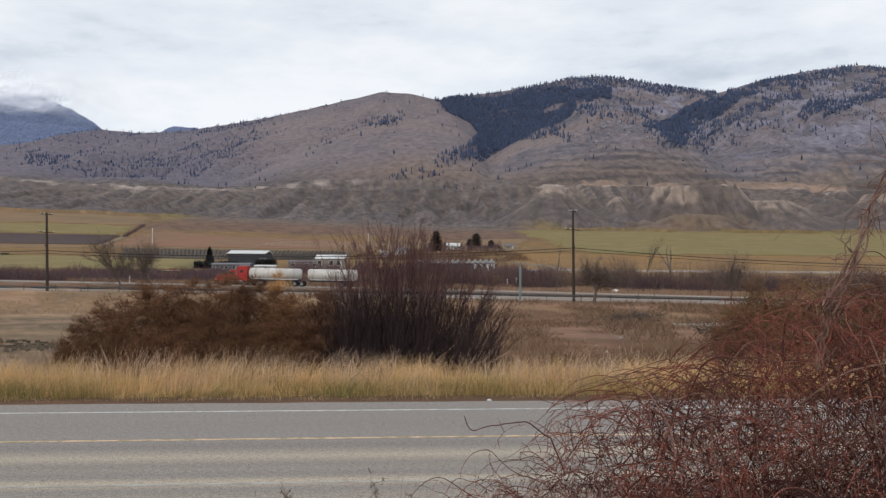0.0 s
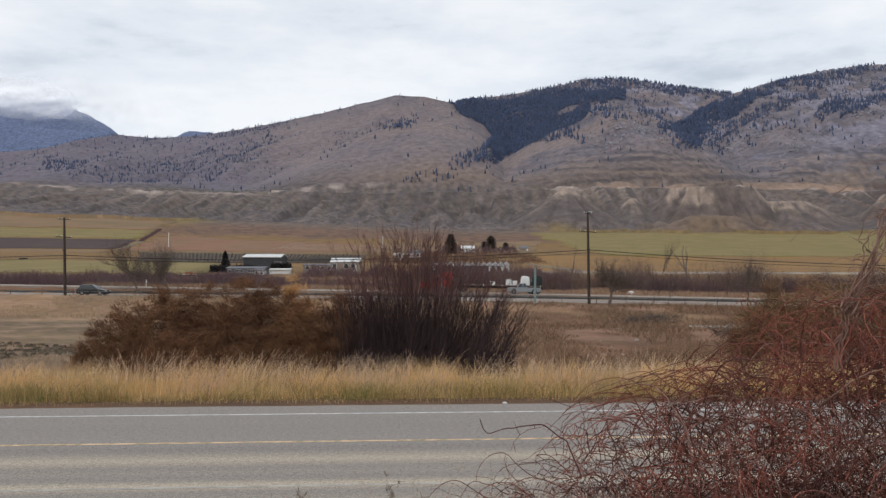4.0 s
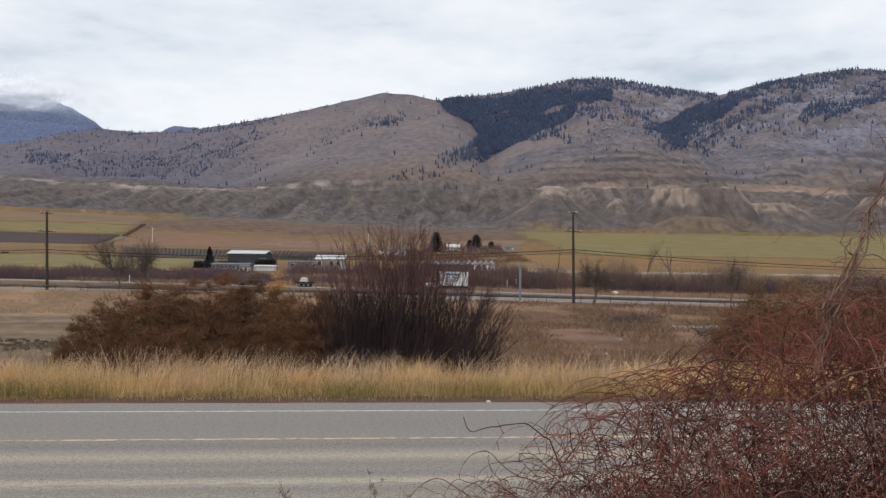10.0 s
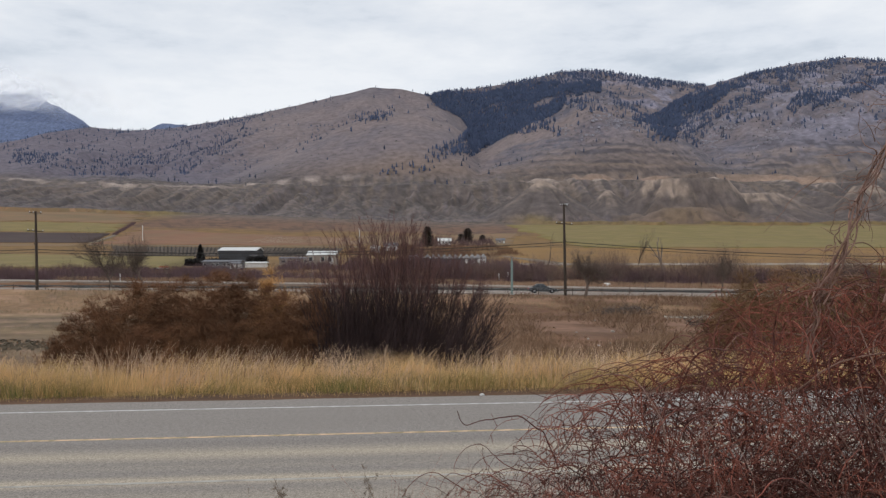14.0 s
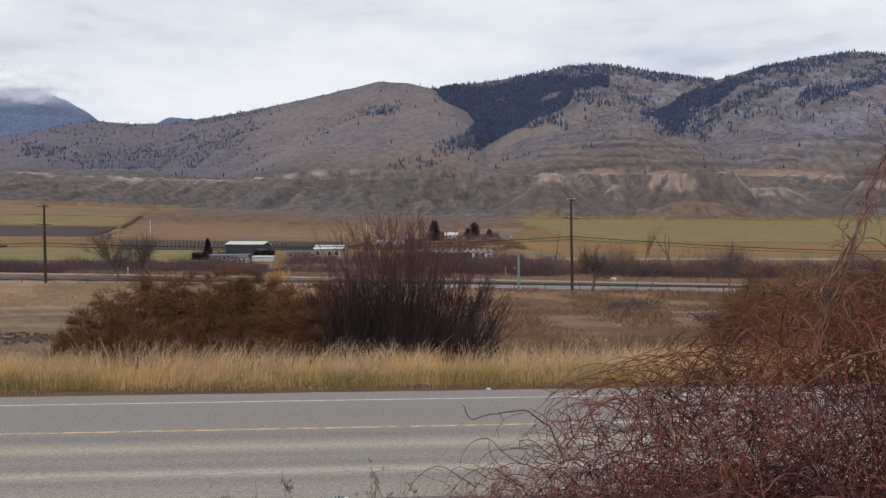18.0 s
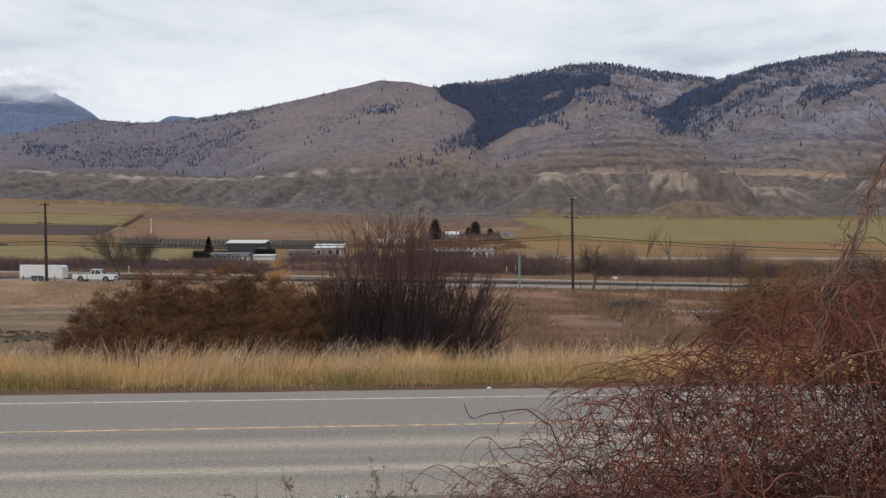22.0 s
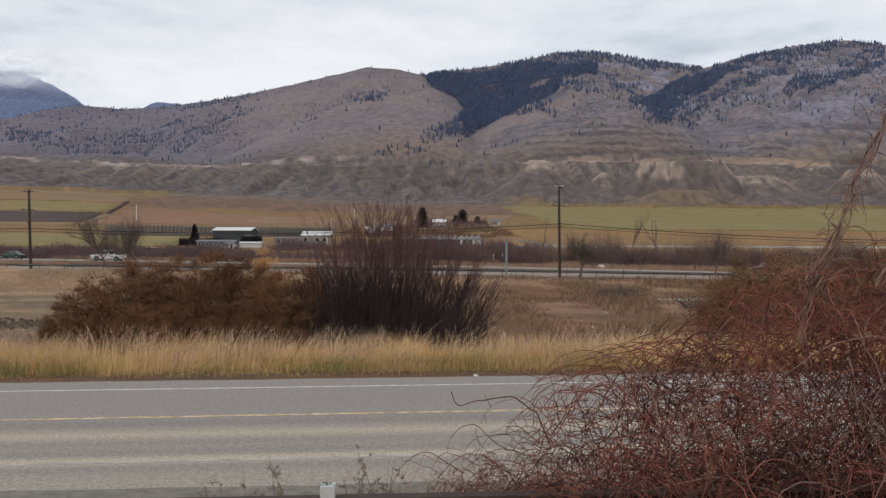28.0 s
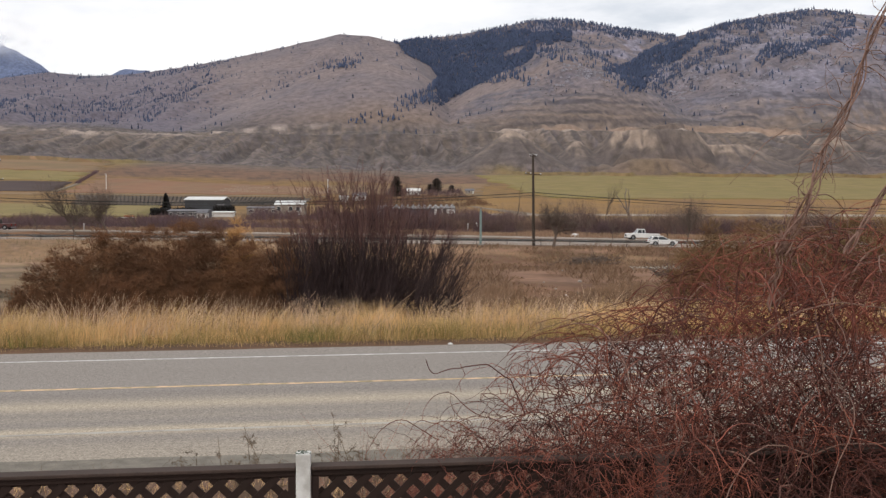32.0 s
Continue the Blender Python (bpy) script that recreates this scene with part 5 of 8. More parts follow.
for x, y in ((-56.0, 123.6), (49.0, 123.0), (28.5, 122.0)):
    bare_tree("roadside_sapling", x, y, 3.3, int(400 + x), "leafless sapling in front of the highway", spread=0.3, depth=3, kids=(2, 3))


def blades(n, base, tipvec, width, bend, g):
    """Thin two-piece blades. base n x 3, tipvec n x 3, bend n x 3 pushes the middle."""
    side = np.cross(tipvec, g.normal(0, 1, (n, 3)))
    side /= np.linalg.norm(side, axis=1)[:, None] + 1e-9
    side = side * np.asarray(width)[:, None] / 2
    mid = base + tipvec * 0.55 + bend
    v = np.stack([base - side, base + side, mid + side * 0.8, mid - side * 0.8, base + tipvec + side * 0.25, base + tipvec - side * 0.25], 1).reshape(-1, 3)
    b = np.arange(n)[:, None] * 6
    f = np.concatenate([b + np.array([[0, 1, 2, 3]]), b + np.array([[3, 2, 4, 5]])])
    return v, f


def twigs(n, base, tipvec, width, g):
    """Thin straight tapered twigs."""
    side = np.cross(tipvec, g.normal(0, 1, (n, 3)))
    side /= np.linalg.norm(side, axis=1)[:, None] + 1e-9
    side = side * np.asarray(width)[:, None] / 2
    v = np.stack([base - side, base + side, base + tipvec + side * 0.35, base + tipvec - side * 0.35], 1).reshape(-1, 3)
    return v, np.arange(n)[:, None] * 4 + np.array([[0, 1, 2, 3]])


def thicket(name, n, x0, x1, y0, y1, h0, h1, mat, label, seed, width=0.05, lean=0.35, cover=0.35, category="shrubs", noise_scale=9.0):
    g = np.random.default_rng(seed)
    xs, ys = g.uniform(x0, x1, n), g.uniform(y0, y1, n)
    if name == "track_hedge":
        xs = -285 - (ys - 706) * 0.27 + g.normal(0, 1.2, n)
    lump = fbm(xs / noise_scale, ys / noise_scale, 3, seed)
    keep = lump > cover
    xs, ys, lump = xs[keep], ys[keep], lump[keep]
    n = len(xs)
    hs = (h0 + (h1 - h0) * np.clip((lump - cover) / 0.35, 0, 1)) * g.uniform(0.55, 1.1, n)
    base = np.stack([xs, ys, land(xs, ys) - 0.05], -1)
    tip = np.stack([g.normal(0, lean, n) * hs, g.normal(0, lean, n) * hs, hs], -1)
    v, f = blades(n, base, tip, np.full(n, width), g.normal(0, 0.06, (n, 3)) * hs[:, None], g)
    return tagged(array_ob(name, v, f, M[mat]), label, category, kind="stuff")


thicket("hedgerow_thicket", 30000, -8, 120, 173, 190, 0.6, 4.3, "hedge", "leafless dark thicket along the highway", 31, width=0.05, cover=0.43, noise_scale=5, lean=0.3)
thicket("hedgerow_saplings", 16000, 4, 95, 174, 186, 1.5, 8.5, "hedge_tan", "pinkish haze of leafless saplings behind the highway", 50, width=0.035, cover=0.49, noise_scale=5, lean=0.22)
thicket("hedgerow_bushes", 7000, 4, 95, 172, 178, 1.0, 5.6, "hedge", "tall dark leafless bushes behind the highway", 51, width=0.045, cover=0.57, noise_scale=3.2, lean=0.2)
thicket("hedgerow_thicket_west", 16000, -120, -8, 166, 192, 0.5, 3.6, "hedge", "leafless dark thicket along the highway", 30, width=0.05, cover=0.45, noise_scale=7, lean=0.35)
thicket("hedgerow_thicket_red", 12000, -120, 120, 176, 215, 0.6, 3.4, "hedge_red", "reddish leafless brush beyond the highway", 32, width=0.07, cover=0.50, noise_scale=7)
thicket("orchard_brush", 14000, -60, 40, 420, 590, 0.8, 4.2, "hedge_red", "reddish leafless orchard behind the farm", 33, width=0.14, cover=0.47, noise_scale=11)
thicket("farm_shrubs", 8000, -50, 30, 226, 262, 1.0, 4.6, "hedge", "leafless shrubs around the farm buildings", 34, width=0.13, cover=0.45)
thicket("house_brush", 5000, -110, -48, 200, 246, 0.5, 2.6, "hedge", "leafless brush in front of the farm", 40, width=0.10, cover=0.46)
thicket("highway_verge_grass", 13000, -75, 90, 157.0, 172, 0.4, 1.0, "verge_tan", "dry tan grass on the highway verge", 35, width=0.10, cover=0.2, category="grass")
thicket("rough_scrub", 30000, -2, 50, 42, 122, 0.2, 1.0, "scrub_dull", "low brown scrub over rough ground", 36, width=0.065, cover=0.42, noise_scale=6, lean=0.6)
thicket("near_scrub", 15000, 3, 19, 44, 64, 0.3, 1.2, "scrub_dull", "low reddish-brown scrub behind the verge", 47, width=0.03, cover=0.40, noise_scale=5, lean=0.5)
thicket("field_grass", 18000, -64, -4, 47, 104, 0.04, 0.20, "field_tan", "thin dry grass over bare field", 48, width=0.03, cover=0.42, noise_scale=6, lean=0.9, category="grass")
thicket("roadside_brush", 22000, -125, -38, 159, 200, 0.5, 3.0, "hedge", "leafless dark brush behind the highway", 49, width=0.06, cover=0.38, noise_scale=6)
thicket("rough_grass", 15000, -62, 60, 100, 124, 0.12, 0.4, "field_tan", "short dry grass before the highway", 37, width=0.05, cover=0.38, category="grass")
thicket("farm_trees", 5200, -22, 34, 560, 680, 1.5, 9.0, "hedge", "leafless grey trees around the farmhouses", 46, width=0.16, cover=0.53, noise_scale=12, lean=0.22)
thicket("track_hedge", 1500, -330, -284, 706, 862, 0.6, 1.9, "hedge", "dark hedge line along a farm track", 39, width=0.2, cover=0.0)
thicket("low_weeds_left", 5000, -60, -10, 46, 66, 0.1, 0.45, "scrub", "sparse low weeds on bare soil", 38, width=0.03, cover=0.52)


M["tree_grey"] = material("greyish_tree_crown", (0.095, 0.078, 0.068), vary=0.3, scale=0.5, fine=5, bump=0, random_tint=0.4)


def evergreen(name, x, y, h, w, seed, label, mat="hedge_dark"):
    """A dense conifer: trunk and many drooping sprays."""
    g = np.random.default_rng(seed)
    root = tagged(empty(name, pose(x, y, ground_z(x, y) - 0.1)), label, "tree", group="farm trees")
    tube_ob("trunk", [(np.array([(0, 0, 0), (0, 0, h * 0.9)]), [h * 0.025, 0.03])], M["bark"], root, 6)
    n = 1500
    t = g.uniform(0.05, 1, n) ** 0.8
    a = g.uniform(0, 2 * np.pi, n)
    r = w / 2 * (1 - t) ** (0.55 if mat == "hedge_dark" else 0.32) * np.minimum(1, 0.35 + 3 * t) * g.uniform(0.5, 1.1, n) * (0.55 + 0.9 * fbm(a * 1.3, t * 6, 3, seed)) + 0.1
    base = np.stack([0.3 * r * np.cos(a), 0.3 * r * np.sin(a), t * h], -1)
    tip = np.stack([0.8 * r * np.cos(a), 0.8 * r * np.sin(a), g.uniform(-0.1, 0.25, n) * r], -1)
    v, f = blades(n, base, tip, np.full(n, h * (0.055 if mat == "hedge_dark" else 0.026)), g.normal(0, 0.05, (n, 3)), g)
    stuff(array_ob("crown", v, f, M[mat], root))
    return root


evergreen("spruce_tree", -90.3, 302, 7.6, 3.4, 41, "dark spruce beside the barn")
evergreen("spruce_tree", -13.7, 545, 14.5, 9.5, 42, "tall dark conifer beside the white farmhouse", mat="tree_grey")
evergreen("spruce_tree", 15.0, 650, 11.5, 10.0, 43, "dark conifer behind the farm", mat="tree_grey")
evergreen("spruce_tree", 9.8, 656, 7.0, 7.0, 44, "dark conifer behind the farm", mat="tree_grey")
evergreen("spruce_tree", 27.0, 660, 6.0, 6.0, 45, "small dark conifer behind the farm", mat="tree_grey")


def hedge_block(name, x, y, w, d, h, seed, label):
    g = np.random.default_rng(seed)
    root = tagged(empty(name, pose(x, y, ground_z(x, y) - 0.1)), label, "hedge", group="farm hedges")
    n = 2600
    base = np.stack([g.uniform(-w / 2, w / 2, n), g.uniform(-d / 2, d / 2, n), g.uniform(0, h * 0.8, n)], -1)
    tip = g.normal(0, 0.35, (n, 3)) + np.array((0, 0, 0.35))
    v, f = blades(n, base, tip, np.full(n, 0.35), g.normal(0, 0.05, (n, 3)), g)
    stuff(array_ob("foliage", v, f, M["hedge_dark"], root))
    return root


hedge_block("clipped_hedge", -66.4, 288, 6.6, 3, 3.6, 51, "dark evergreen hedge behind a white trailer")
hedge_block("clipped_hedge", -87.1, 286, 6.6, 3, 2.5, 52, "dark evergreen hedge beside the barn")
hedge_block("clipped_hedge", -80.5, 292, 7.0, 2, 2.6, 53, "dark evergreen hedge beside the barn")


# ---- utility poles and cables ----
def utility_pole(x, y, h, lean, label, lamp=False):
    z = ground_z(x, y)
    root = tagged(empty("utility_pole", pose(x, y, z, 0, lean, 0)), label, "utility pole", group="poles along the highway")
    tube_ob("pole", [(np.array([(0, 0, -0.5), (0, 0, h * 0.5), (0, 0, h)]), [0.23, 0.20, 0.155])], M["pole_wood"], root, 10)
    for zz, half, tilt in ((h - 0.25, 0.95 if not lamp else 0.55, 4), (h - 3.0, 1.25, 5)):
        arm = box_part("crossarm", -half, half, -0.2, -0.08, zz - 0.06, zz + 0.06, M["pole_wood"], root, bevel=0.01, m=Matrix.Translation((0, 0, zz)) @ Matrix.Rotation(radians(tilt), 4, "Y") @ Matrix.Translation((0, 0, -zz)))
        for k in (-0.9, -0.3, 0.9):
            bm = bmesh.new()
            bmesh.ops.create_cone(bm, cap_ends=True, segments=8, radius1=0.07, radius2=0.05, depth=0.2, matrix=Matrix.Translation((k * half, -0.14, zz + 0.15 - k * half * math.tan(radians(tilt)))))
            part("insulator", bm, M["steel"], arm)
    box_part("cable_bracket", -0.22, 0.22, -0.26, -0.1, h * 0.585, h * 0.6, M["pole_wood"], root)
    if lamp:
        box_part("lamp_arm", 0, 0.7, -0.05, 0.05, h - 0.05, h + 0.05, M["steel"], root)
    return root


P_L, P_R = (-62.2, 125.5), (17.6, 125.5)
H_L, H_R = 12.2, 13.8
utility_pole(P_L[0], P_L[1], H_L, -1.6, "dark wooden utility pole with two crossarms")
utility_pole(P_R[0], P_R[1], H_R, -0.8, "dark wooden utility pole with two crossarms and a lamp arm", lamp=True)
utility_pole(-142, 125.5, 12.2, 0, "dark wooden utility pole with two crossarms")
utility_pole(97, 125.5, 12.5, 0, "dark wooden utility pole with two crossarms")


def span(name, a, b, sag, r, label):
    ts = np.linspace(0, 1, 28)
    p = np.array(a)[None] * (1 - ts[:, None]) + np.array(b)[None] * ts[:, None]
    p[:, 2] -= sag * 4 * ts * (1 - ts)
    return tagged(tube_ob(name, [(p, np.full(28, r))], M["cable"], None, 5), label, "cable", group="cables along the highway")


zl, zr = ground_z(*P_L), ground_z(*P_R)
att_l, att_r = zl + H_L * 0.525, zr + H_R * 0.585
for dz, r in ((0.0, 0.055), (-0.42, 0.035)):
    span("overhead_cable", (P_L[0], 125.3, att_l + dz), (P_R[0], 125.3, att_r + dz), 1.1, r, "black overhead cable sagging between poles")
    span("overhead_cable", (P_R[0], 125.3, att_r + dz), (97, 125.3, ground_z(97, 125.5) + 6.9 + dz), 1.0, r, "black overhead cable sagging between poles")
    span("overhead_cable", (-142, 125.3, ground_z(-142, 125.5) + 6.6 + dz), (P_L[0], 125.3, att_l + dz), 0.9, r, "black overhead cable sagging between poles")
box_ = box_part("splice_box", -69.3, -68.1, 125.2, 125.45, 0, 0.22, M["cable"])
box_.location.z = att_l - 0.62
tagged(box_, "black splice case hung on an overhead cable", "splice case")

# teal steel lamp post without a lamp, by the highway
tp = tagged(empty("teal_post", pose(9.55, 125.6, ground_z(9.55, 125.6))), "teal painted square steel post by the highway", "post")
box_part("column", -0.16, 0.16, -0.16, 0.16, -0.3, 5.1, M["teal"], tp, bevel=0.02)
box_part("cap", -0.08, 0.08, -0.08, 0.08, 5.1, 5.5, M["teal"], tp)
box_part("base_plate", -0.35, 0.35, -0.35, 0.35, -0.05, 0.08, M["concrete"], tp)


# ---- wire fence before the highway, and marker posts ----
wf = tagged(empty("wire_fence"), "wire fence on thin posts before the highway", "fence")
for x in np.arange(-74, 86, 4.6):
    x = float(x + rng.uniform(-0.6, 0.6))
    z = ground_z(x, 124.2)
    hh = rng.uniform(1.0, 1.35)
    tube_ob("post", [(np.array([(x, 124.2, z - 0.3), (x + rng.uniform(-0.05, 0.05), 124.2, z + hh)]), [0.055, 0.05])], M["pole_wood"], wf, 5)
for hz in (0.5, 0.95):
    xs = np.arange(-74, 86, 4.0)
    tube_ob("wire", [(np.stack([xs, np.full_like(xs, 124.2), land(xs, np.full_like(xs, 124.2)) + hz], -1), np.full(len(xs), 0.012))], M["steel"], wf, 3)
for x, y, h in ((-62.5, 158.0, 1.4), (27.5, 160, 1.2), (48.5, 160, 1.2), (58.0, 160.5, 1.1), (62, 161, 1.1), (10.9, 180, 1.5), (13.0, 182, 1.6)):
    z = ground_z(x, y)
    mp = tagged(empty("marker_post", pose(x, y, z)), "short roadside marker post", "post", group="marker posts along the highway")
    box_part("stake", -0.07, 0.07, -0.04, 0.04, -0.2, h, M["trim_white"] if x < 0 or y > 175 else M["pole_wood"], mp)
    box_part("marker_plate", -0.09, 0.09, -0.06, -0.04, h - 0.4, h, M["trim_white"] if x < 0 or y > 175 else M["pole_wood"], mp)


def boulder(name, x, y, r, seed, mat="stone", label="pale boulder lying in dry grass", z=None):
    bm = bmesh.new()
    bmesh.ops.create_icosphere(bm, subdivisions=2, radius=r)
    for v in bm.verts:
        n = noise.noise(v.co / r * 1.3 + Vector((seed, 0, 0)))
        v.co *= 1 + 0.35 * n
        v.co.z *= 0.6
    ob = part(name, bm, M[mat], None, "", True)
    ob.matrix_basis = pose(x, y, (ground_z(x, y) if z is None else z) + r * 0.25, 0, 0, seed * 40)
    return tagged(ob, label, "rock", group="stones lying about")


boulder("boulder", 31.2, 164.0, 0.8, 3, "trim_white", "pale boulder on the highway verge")
boulder("boulder", 6.9, 31.0, 0.42, 5)
boulder("boulder", -36.2, 60.0, 0.5, 8)
boulder("road_stone", 1.0, 24.95, 0.07, 4, "trim_white", "small white stone at the road edge", z=0.0)
for k in range(16):
    boulder("rubble_stone", float(rng.uniform(8, 34)), float(rng.uniform(48, 100)), float(rng.uniform(0.07, 0.2)), 20 + k, label="grey rubble stone on rough ground")
for k in range(9):
    boulder("litter_scrap", float(rng.uniform(10.8, 13.4)), float(rng.uniform(58, 64)), float(rng.uniform(0.05, 0.11)), 60 + k, "trim_white", "small pale scrap lying in low scrub")
# broken clods along the edge of the bare field
kx, ky = rng.uniform(-44, -24, 900), 61 + rng.normal(0, 2.4, 900)
kx, ky = kx[fbm(kx / 4, ky / 1.5, 3, 170) > 0.48], ky[fbm(kx / 4, ky / 1.5, 3, 170) > 0.48]
crags("soil_clods", kx, ky, rng.uniform(0.08, 0.34, len(kx)), M["field_rut"], "dark broken soil clods at the edge of the bare field", "soil")
# brush pile and dark slash on the rough ground
for (x, y, n, seed) in ((22.5, 103.0, 120, 61), (26.0, 82.0, 150, 62), (19.5, 96.0, 90, 63)):
    g = np.random.default_rng(seed)
    lines = []
    for _ in range(n):
        p = np.array((g.normal(0, 1.4), g.normal(0, 0.8), g.uniform(0, 0.7)))
        d = g.normal(0, 1, 3) * np.array((1, 0.6, 0.45))
        d = d / np.linalg.norm(d) * g.uniform(0.6, 1.8)
        pts = np.stack([p, p + d * 0.5 + g.normal(0, 0.06, 3), p + d])
        lines.append((pts, [0.05, 0.04, 0.02]))
    ob = tube_ob("brush_pile", lines, M["bark"])
    ob.matrix_basis = pose(x, y, ground_z(x, y))
    tagged(ob, "heap of cut brown branches on rough ground", "brush pile", kind="stuff")


# ---- tall dry grass on the far verge ----
def verge(name, n, v0, v1, h0, h1, mat, label, seed, width, lean=0.16, clump=1.6, u0=-34.0, u1=40.0, lowcut=0.0):
    g = np.random.default_rng(seed)
    us, vs = g.uniform(u0, u1, n), v0 + (v1 - v0) * g.uniform(0, 1, n)
    lump = 0.75 * fbm(us / clump, vs / 0.8, 3, seed) + 0.25 * fbm(us / 5.0, vs / 3.0, 2, seed + 5)
    keep = lump > lowcut
    us, vs, lump = us[keep], vs[keep], lump[keep]
    n = len(us)
    x, y = from_uv(us, vs)
    hs = (h0 + (h1 - h0) * sstep(0.32, 0.66, lump)) * g.uniform(0.6, 1.12, n)
    if v0 > 25.4:
        hs = hs * (0.5 + 0.5 * sstep(25.6, 27.8, vs)) * (0.84 + 0.3 * fbm(us / 2.6, vs / 2.6, 3, 733))
    base = np.stack([x, y, land(x, y) - 0.03], -1)
    sway = (fbm(us / 0.7, vs / 0.9, 2, seed + 7) - 0.5) * 1.5
    tip = np.stack([(g.normal(0.10, lean, n) + sway * 0.7) * hs, g.normal(-0.05, lean, n) * hs, hs], -1)
    bend = np.stack([-tip[:, 0] * 0.25, -tip[:, 1] * 0.25, 0.06 * hs], -1)
    v, f = blades(n, base, tip, g.uniform(0.5, 1.3, n) * width, bend, g)
    return tagged(array_ob(name, v, f, M[mat]), label, "grass", kind="stuff")


verge("verge_grass", 60000, 25.9, 29.8, 0.55, 1.18, "straw", "tall dry golden grass along the road", 71, 0.0088, lean=0.24, clump=1.8)
verge("verge_grass_base", 20000, 25.4, 28.4, 0.2, 0.60, "olive_grass", "olive and tan grass bases along the road", 78, 0.014, lean=0.35)
verge("verge_grass_plumes", 22000, 26.2, 30.0, 0.8, 1.50, "straw_pale", "pale feathery grass plumes along the road", 72, 0.0085, lean=0.22, lowcut=0.52, clump=1.8)
verge("verge_low_grass", 11000, 25.05, 26.4, 0.04, 0.30, "straw", "short dry grass at the road edge", 73, 0.010, lean=0.55)
verge("verge_green_tufts", 5500, 25.3, 26.8, 0.10, 0.42, "grass_green", "low green tufts at the road edge", 74, 0.011, lowcut=0.545, clump=3.0)
verge("verge_dark_weeds", 2600, 25.4, 27.4, 0.2, 0.75, "weed", "dark dead weeds in the dry grass", 75, 0.012, lean=0.4, lowcut=0.60, clump=2.2)
verge("bank_grass", 12000, 7.6, 12.2, 0.04, 0.22, "straw", "sparse dry grass on the bank below the fence", 76, 0.008, lean=0.5, u0=-10, u1=14, lowcut=0.5)
verge("bank_leaf_litter", 9000, 5.4, 11.8, 0.02, 0.10, "weed", "brown leaf litter on the bank", 77, 0.03, lean=0.9, u0=-10, u1=14)


# ---- shrubs beyond the road ----
def scrub_mound(name, x0, y0, lobes, n, mat, label, seed, stroke=0.29, width=0.0125, tuft=0.62):
    """A dense leafless shrub: fine curved twigs that grow out of overlapping rounded lobes (dx, dy, rx, ry, height)."""
    g = np.random.default_rng(seed)
    root = tagged(empty(name, pose(x0, y0, ground_z(x0, y0) - 0.1)), label, "shrub", group="scrub beyond the road")
    area = np.array([l[2] * l[4] for l in lobes])
    for k, (dx, dy, rx, ry, h) in enumerate(lobes):
        m = int(n * area[k] / area.sum())
        # rounded tufts sit all over the lobe, each with twigs that burst from its heart
        q = max(8, int(9.0 * rx * h / tuft))
        a, e = g.uniform(0, 2 * np.pi, q), np.arcsin(g.uniform(0.0, 1.0, q) ** 0.9)
        far = g.uniform(0.5, 1.0, q) ** 0.5
        heart = np.stack([dx + rx * np.cos(e) * np.cos(a) * far, dy + ry * np.cos(e) * np.sin(a) * far, np.maximum(h * np.sin(e) * far - 0.25, 0.15)], -1)
        size = tuft * g.uniform(0.5, 1.0, q)
        pick = g.integers(0, q, m)
        way = g.normal(0, 1, (m, 3))
        way[:, 2] = np.abs(way[:, 2]) * 0.8 + 0.1
        way /= np.linalg.norm(way, axis=1)[:, None]
        base = heart[pick] + way * (size[pick] * g.uniform(0.15, 0.95, m))[:, None]
        fill = g.uniform(0, 1, m) < 0.3
        base[fill] = base[fill] * np.array((1, 1, 0.85)) + g.normal(0, 0.25, (int(fill.sum()), 3))
        base[:, 2] = np.maximum(base[:, 2], 0.0)
        turn = 7.0 * fbm((base[:, 0] + x0) / 1.3, (base[:, 2] + 0.5 * base[:, 1]) / 0.9, 2, seed + 50)
        out = way * 0.7 + np.stack([0.55 * np.cos(turn), np.full(m, -0.15), 0.30 + 0.4 * np.sin(turn)], -1) + g.normal(0, 0.5, (m, 3))
        out /= np.linalg.norm(out, axis=1)[:, None]
        tip = out * (stroke * g.uniform(0.35, 1.15, m))[:, None]
        v, f = twigs(m, base, tip, g.uniform(0.5, 1.5, m) * width, g)
        stuff(array_ob("twig_mass", v, f, M[mat], root))
    return root


scrub_mound("brown_scrub", -12.2, 37.0, [(-5.2, 0, 0.9, 1.2, 2.5), (-4.3, 0, 1.1, 1.4, 3.65), (-3.2, 0.1, 1.3, 1.6, 4.5), (-2.0, 0.2, 1.5, 1.9, 5.0), (-0.6, 0.3, 1.6, 2.1, 5.15), (0.7, 0.2, 1.6, 2.2, 5.3), (2.0, 0.2, 1.6, 2.2, 5.55), (3.3, 0.2, 1.5, 2.0, 5.35),
                                         (4.7, 0.2, 1.6, 2.0, 4.9), (6.2, 0.0, 1.8, 1.8, 4.8), (0.0, -1.5, 3.6, 1.3, 3.2), (-2.6, -1.2, 2.2, 1.2, 2.7), (3.0, -1.4, 3.0, 1.3, 3.5), (5.6, -1.2, 2.0, 1.2, 3.3)],
            290000, "scrub", "dense rounded brown leafless scrub beyond the road", 81, stroke=0.27, width=0.0170, tuft=0.52)
scrub_mound("golden_scrub", -8.2, 36.2, [(0.2, 0.2, 0.9, 0.7, 3.9), (0.8, 0.2, 0.7, 0.7, 3.5)], 16000, "scrub_gold", "golden-brown leafless scrub in the darker thicket", 84)
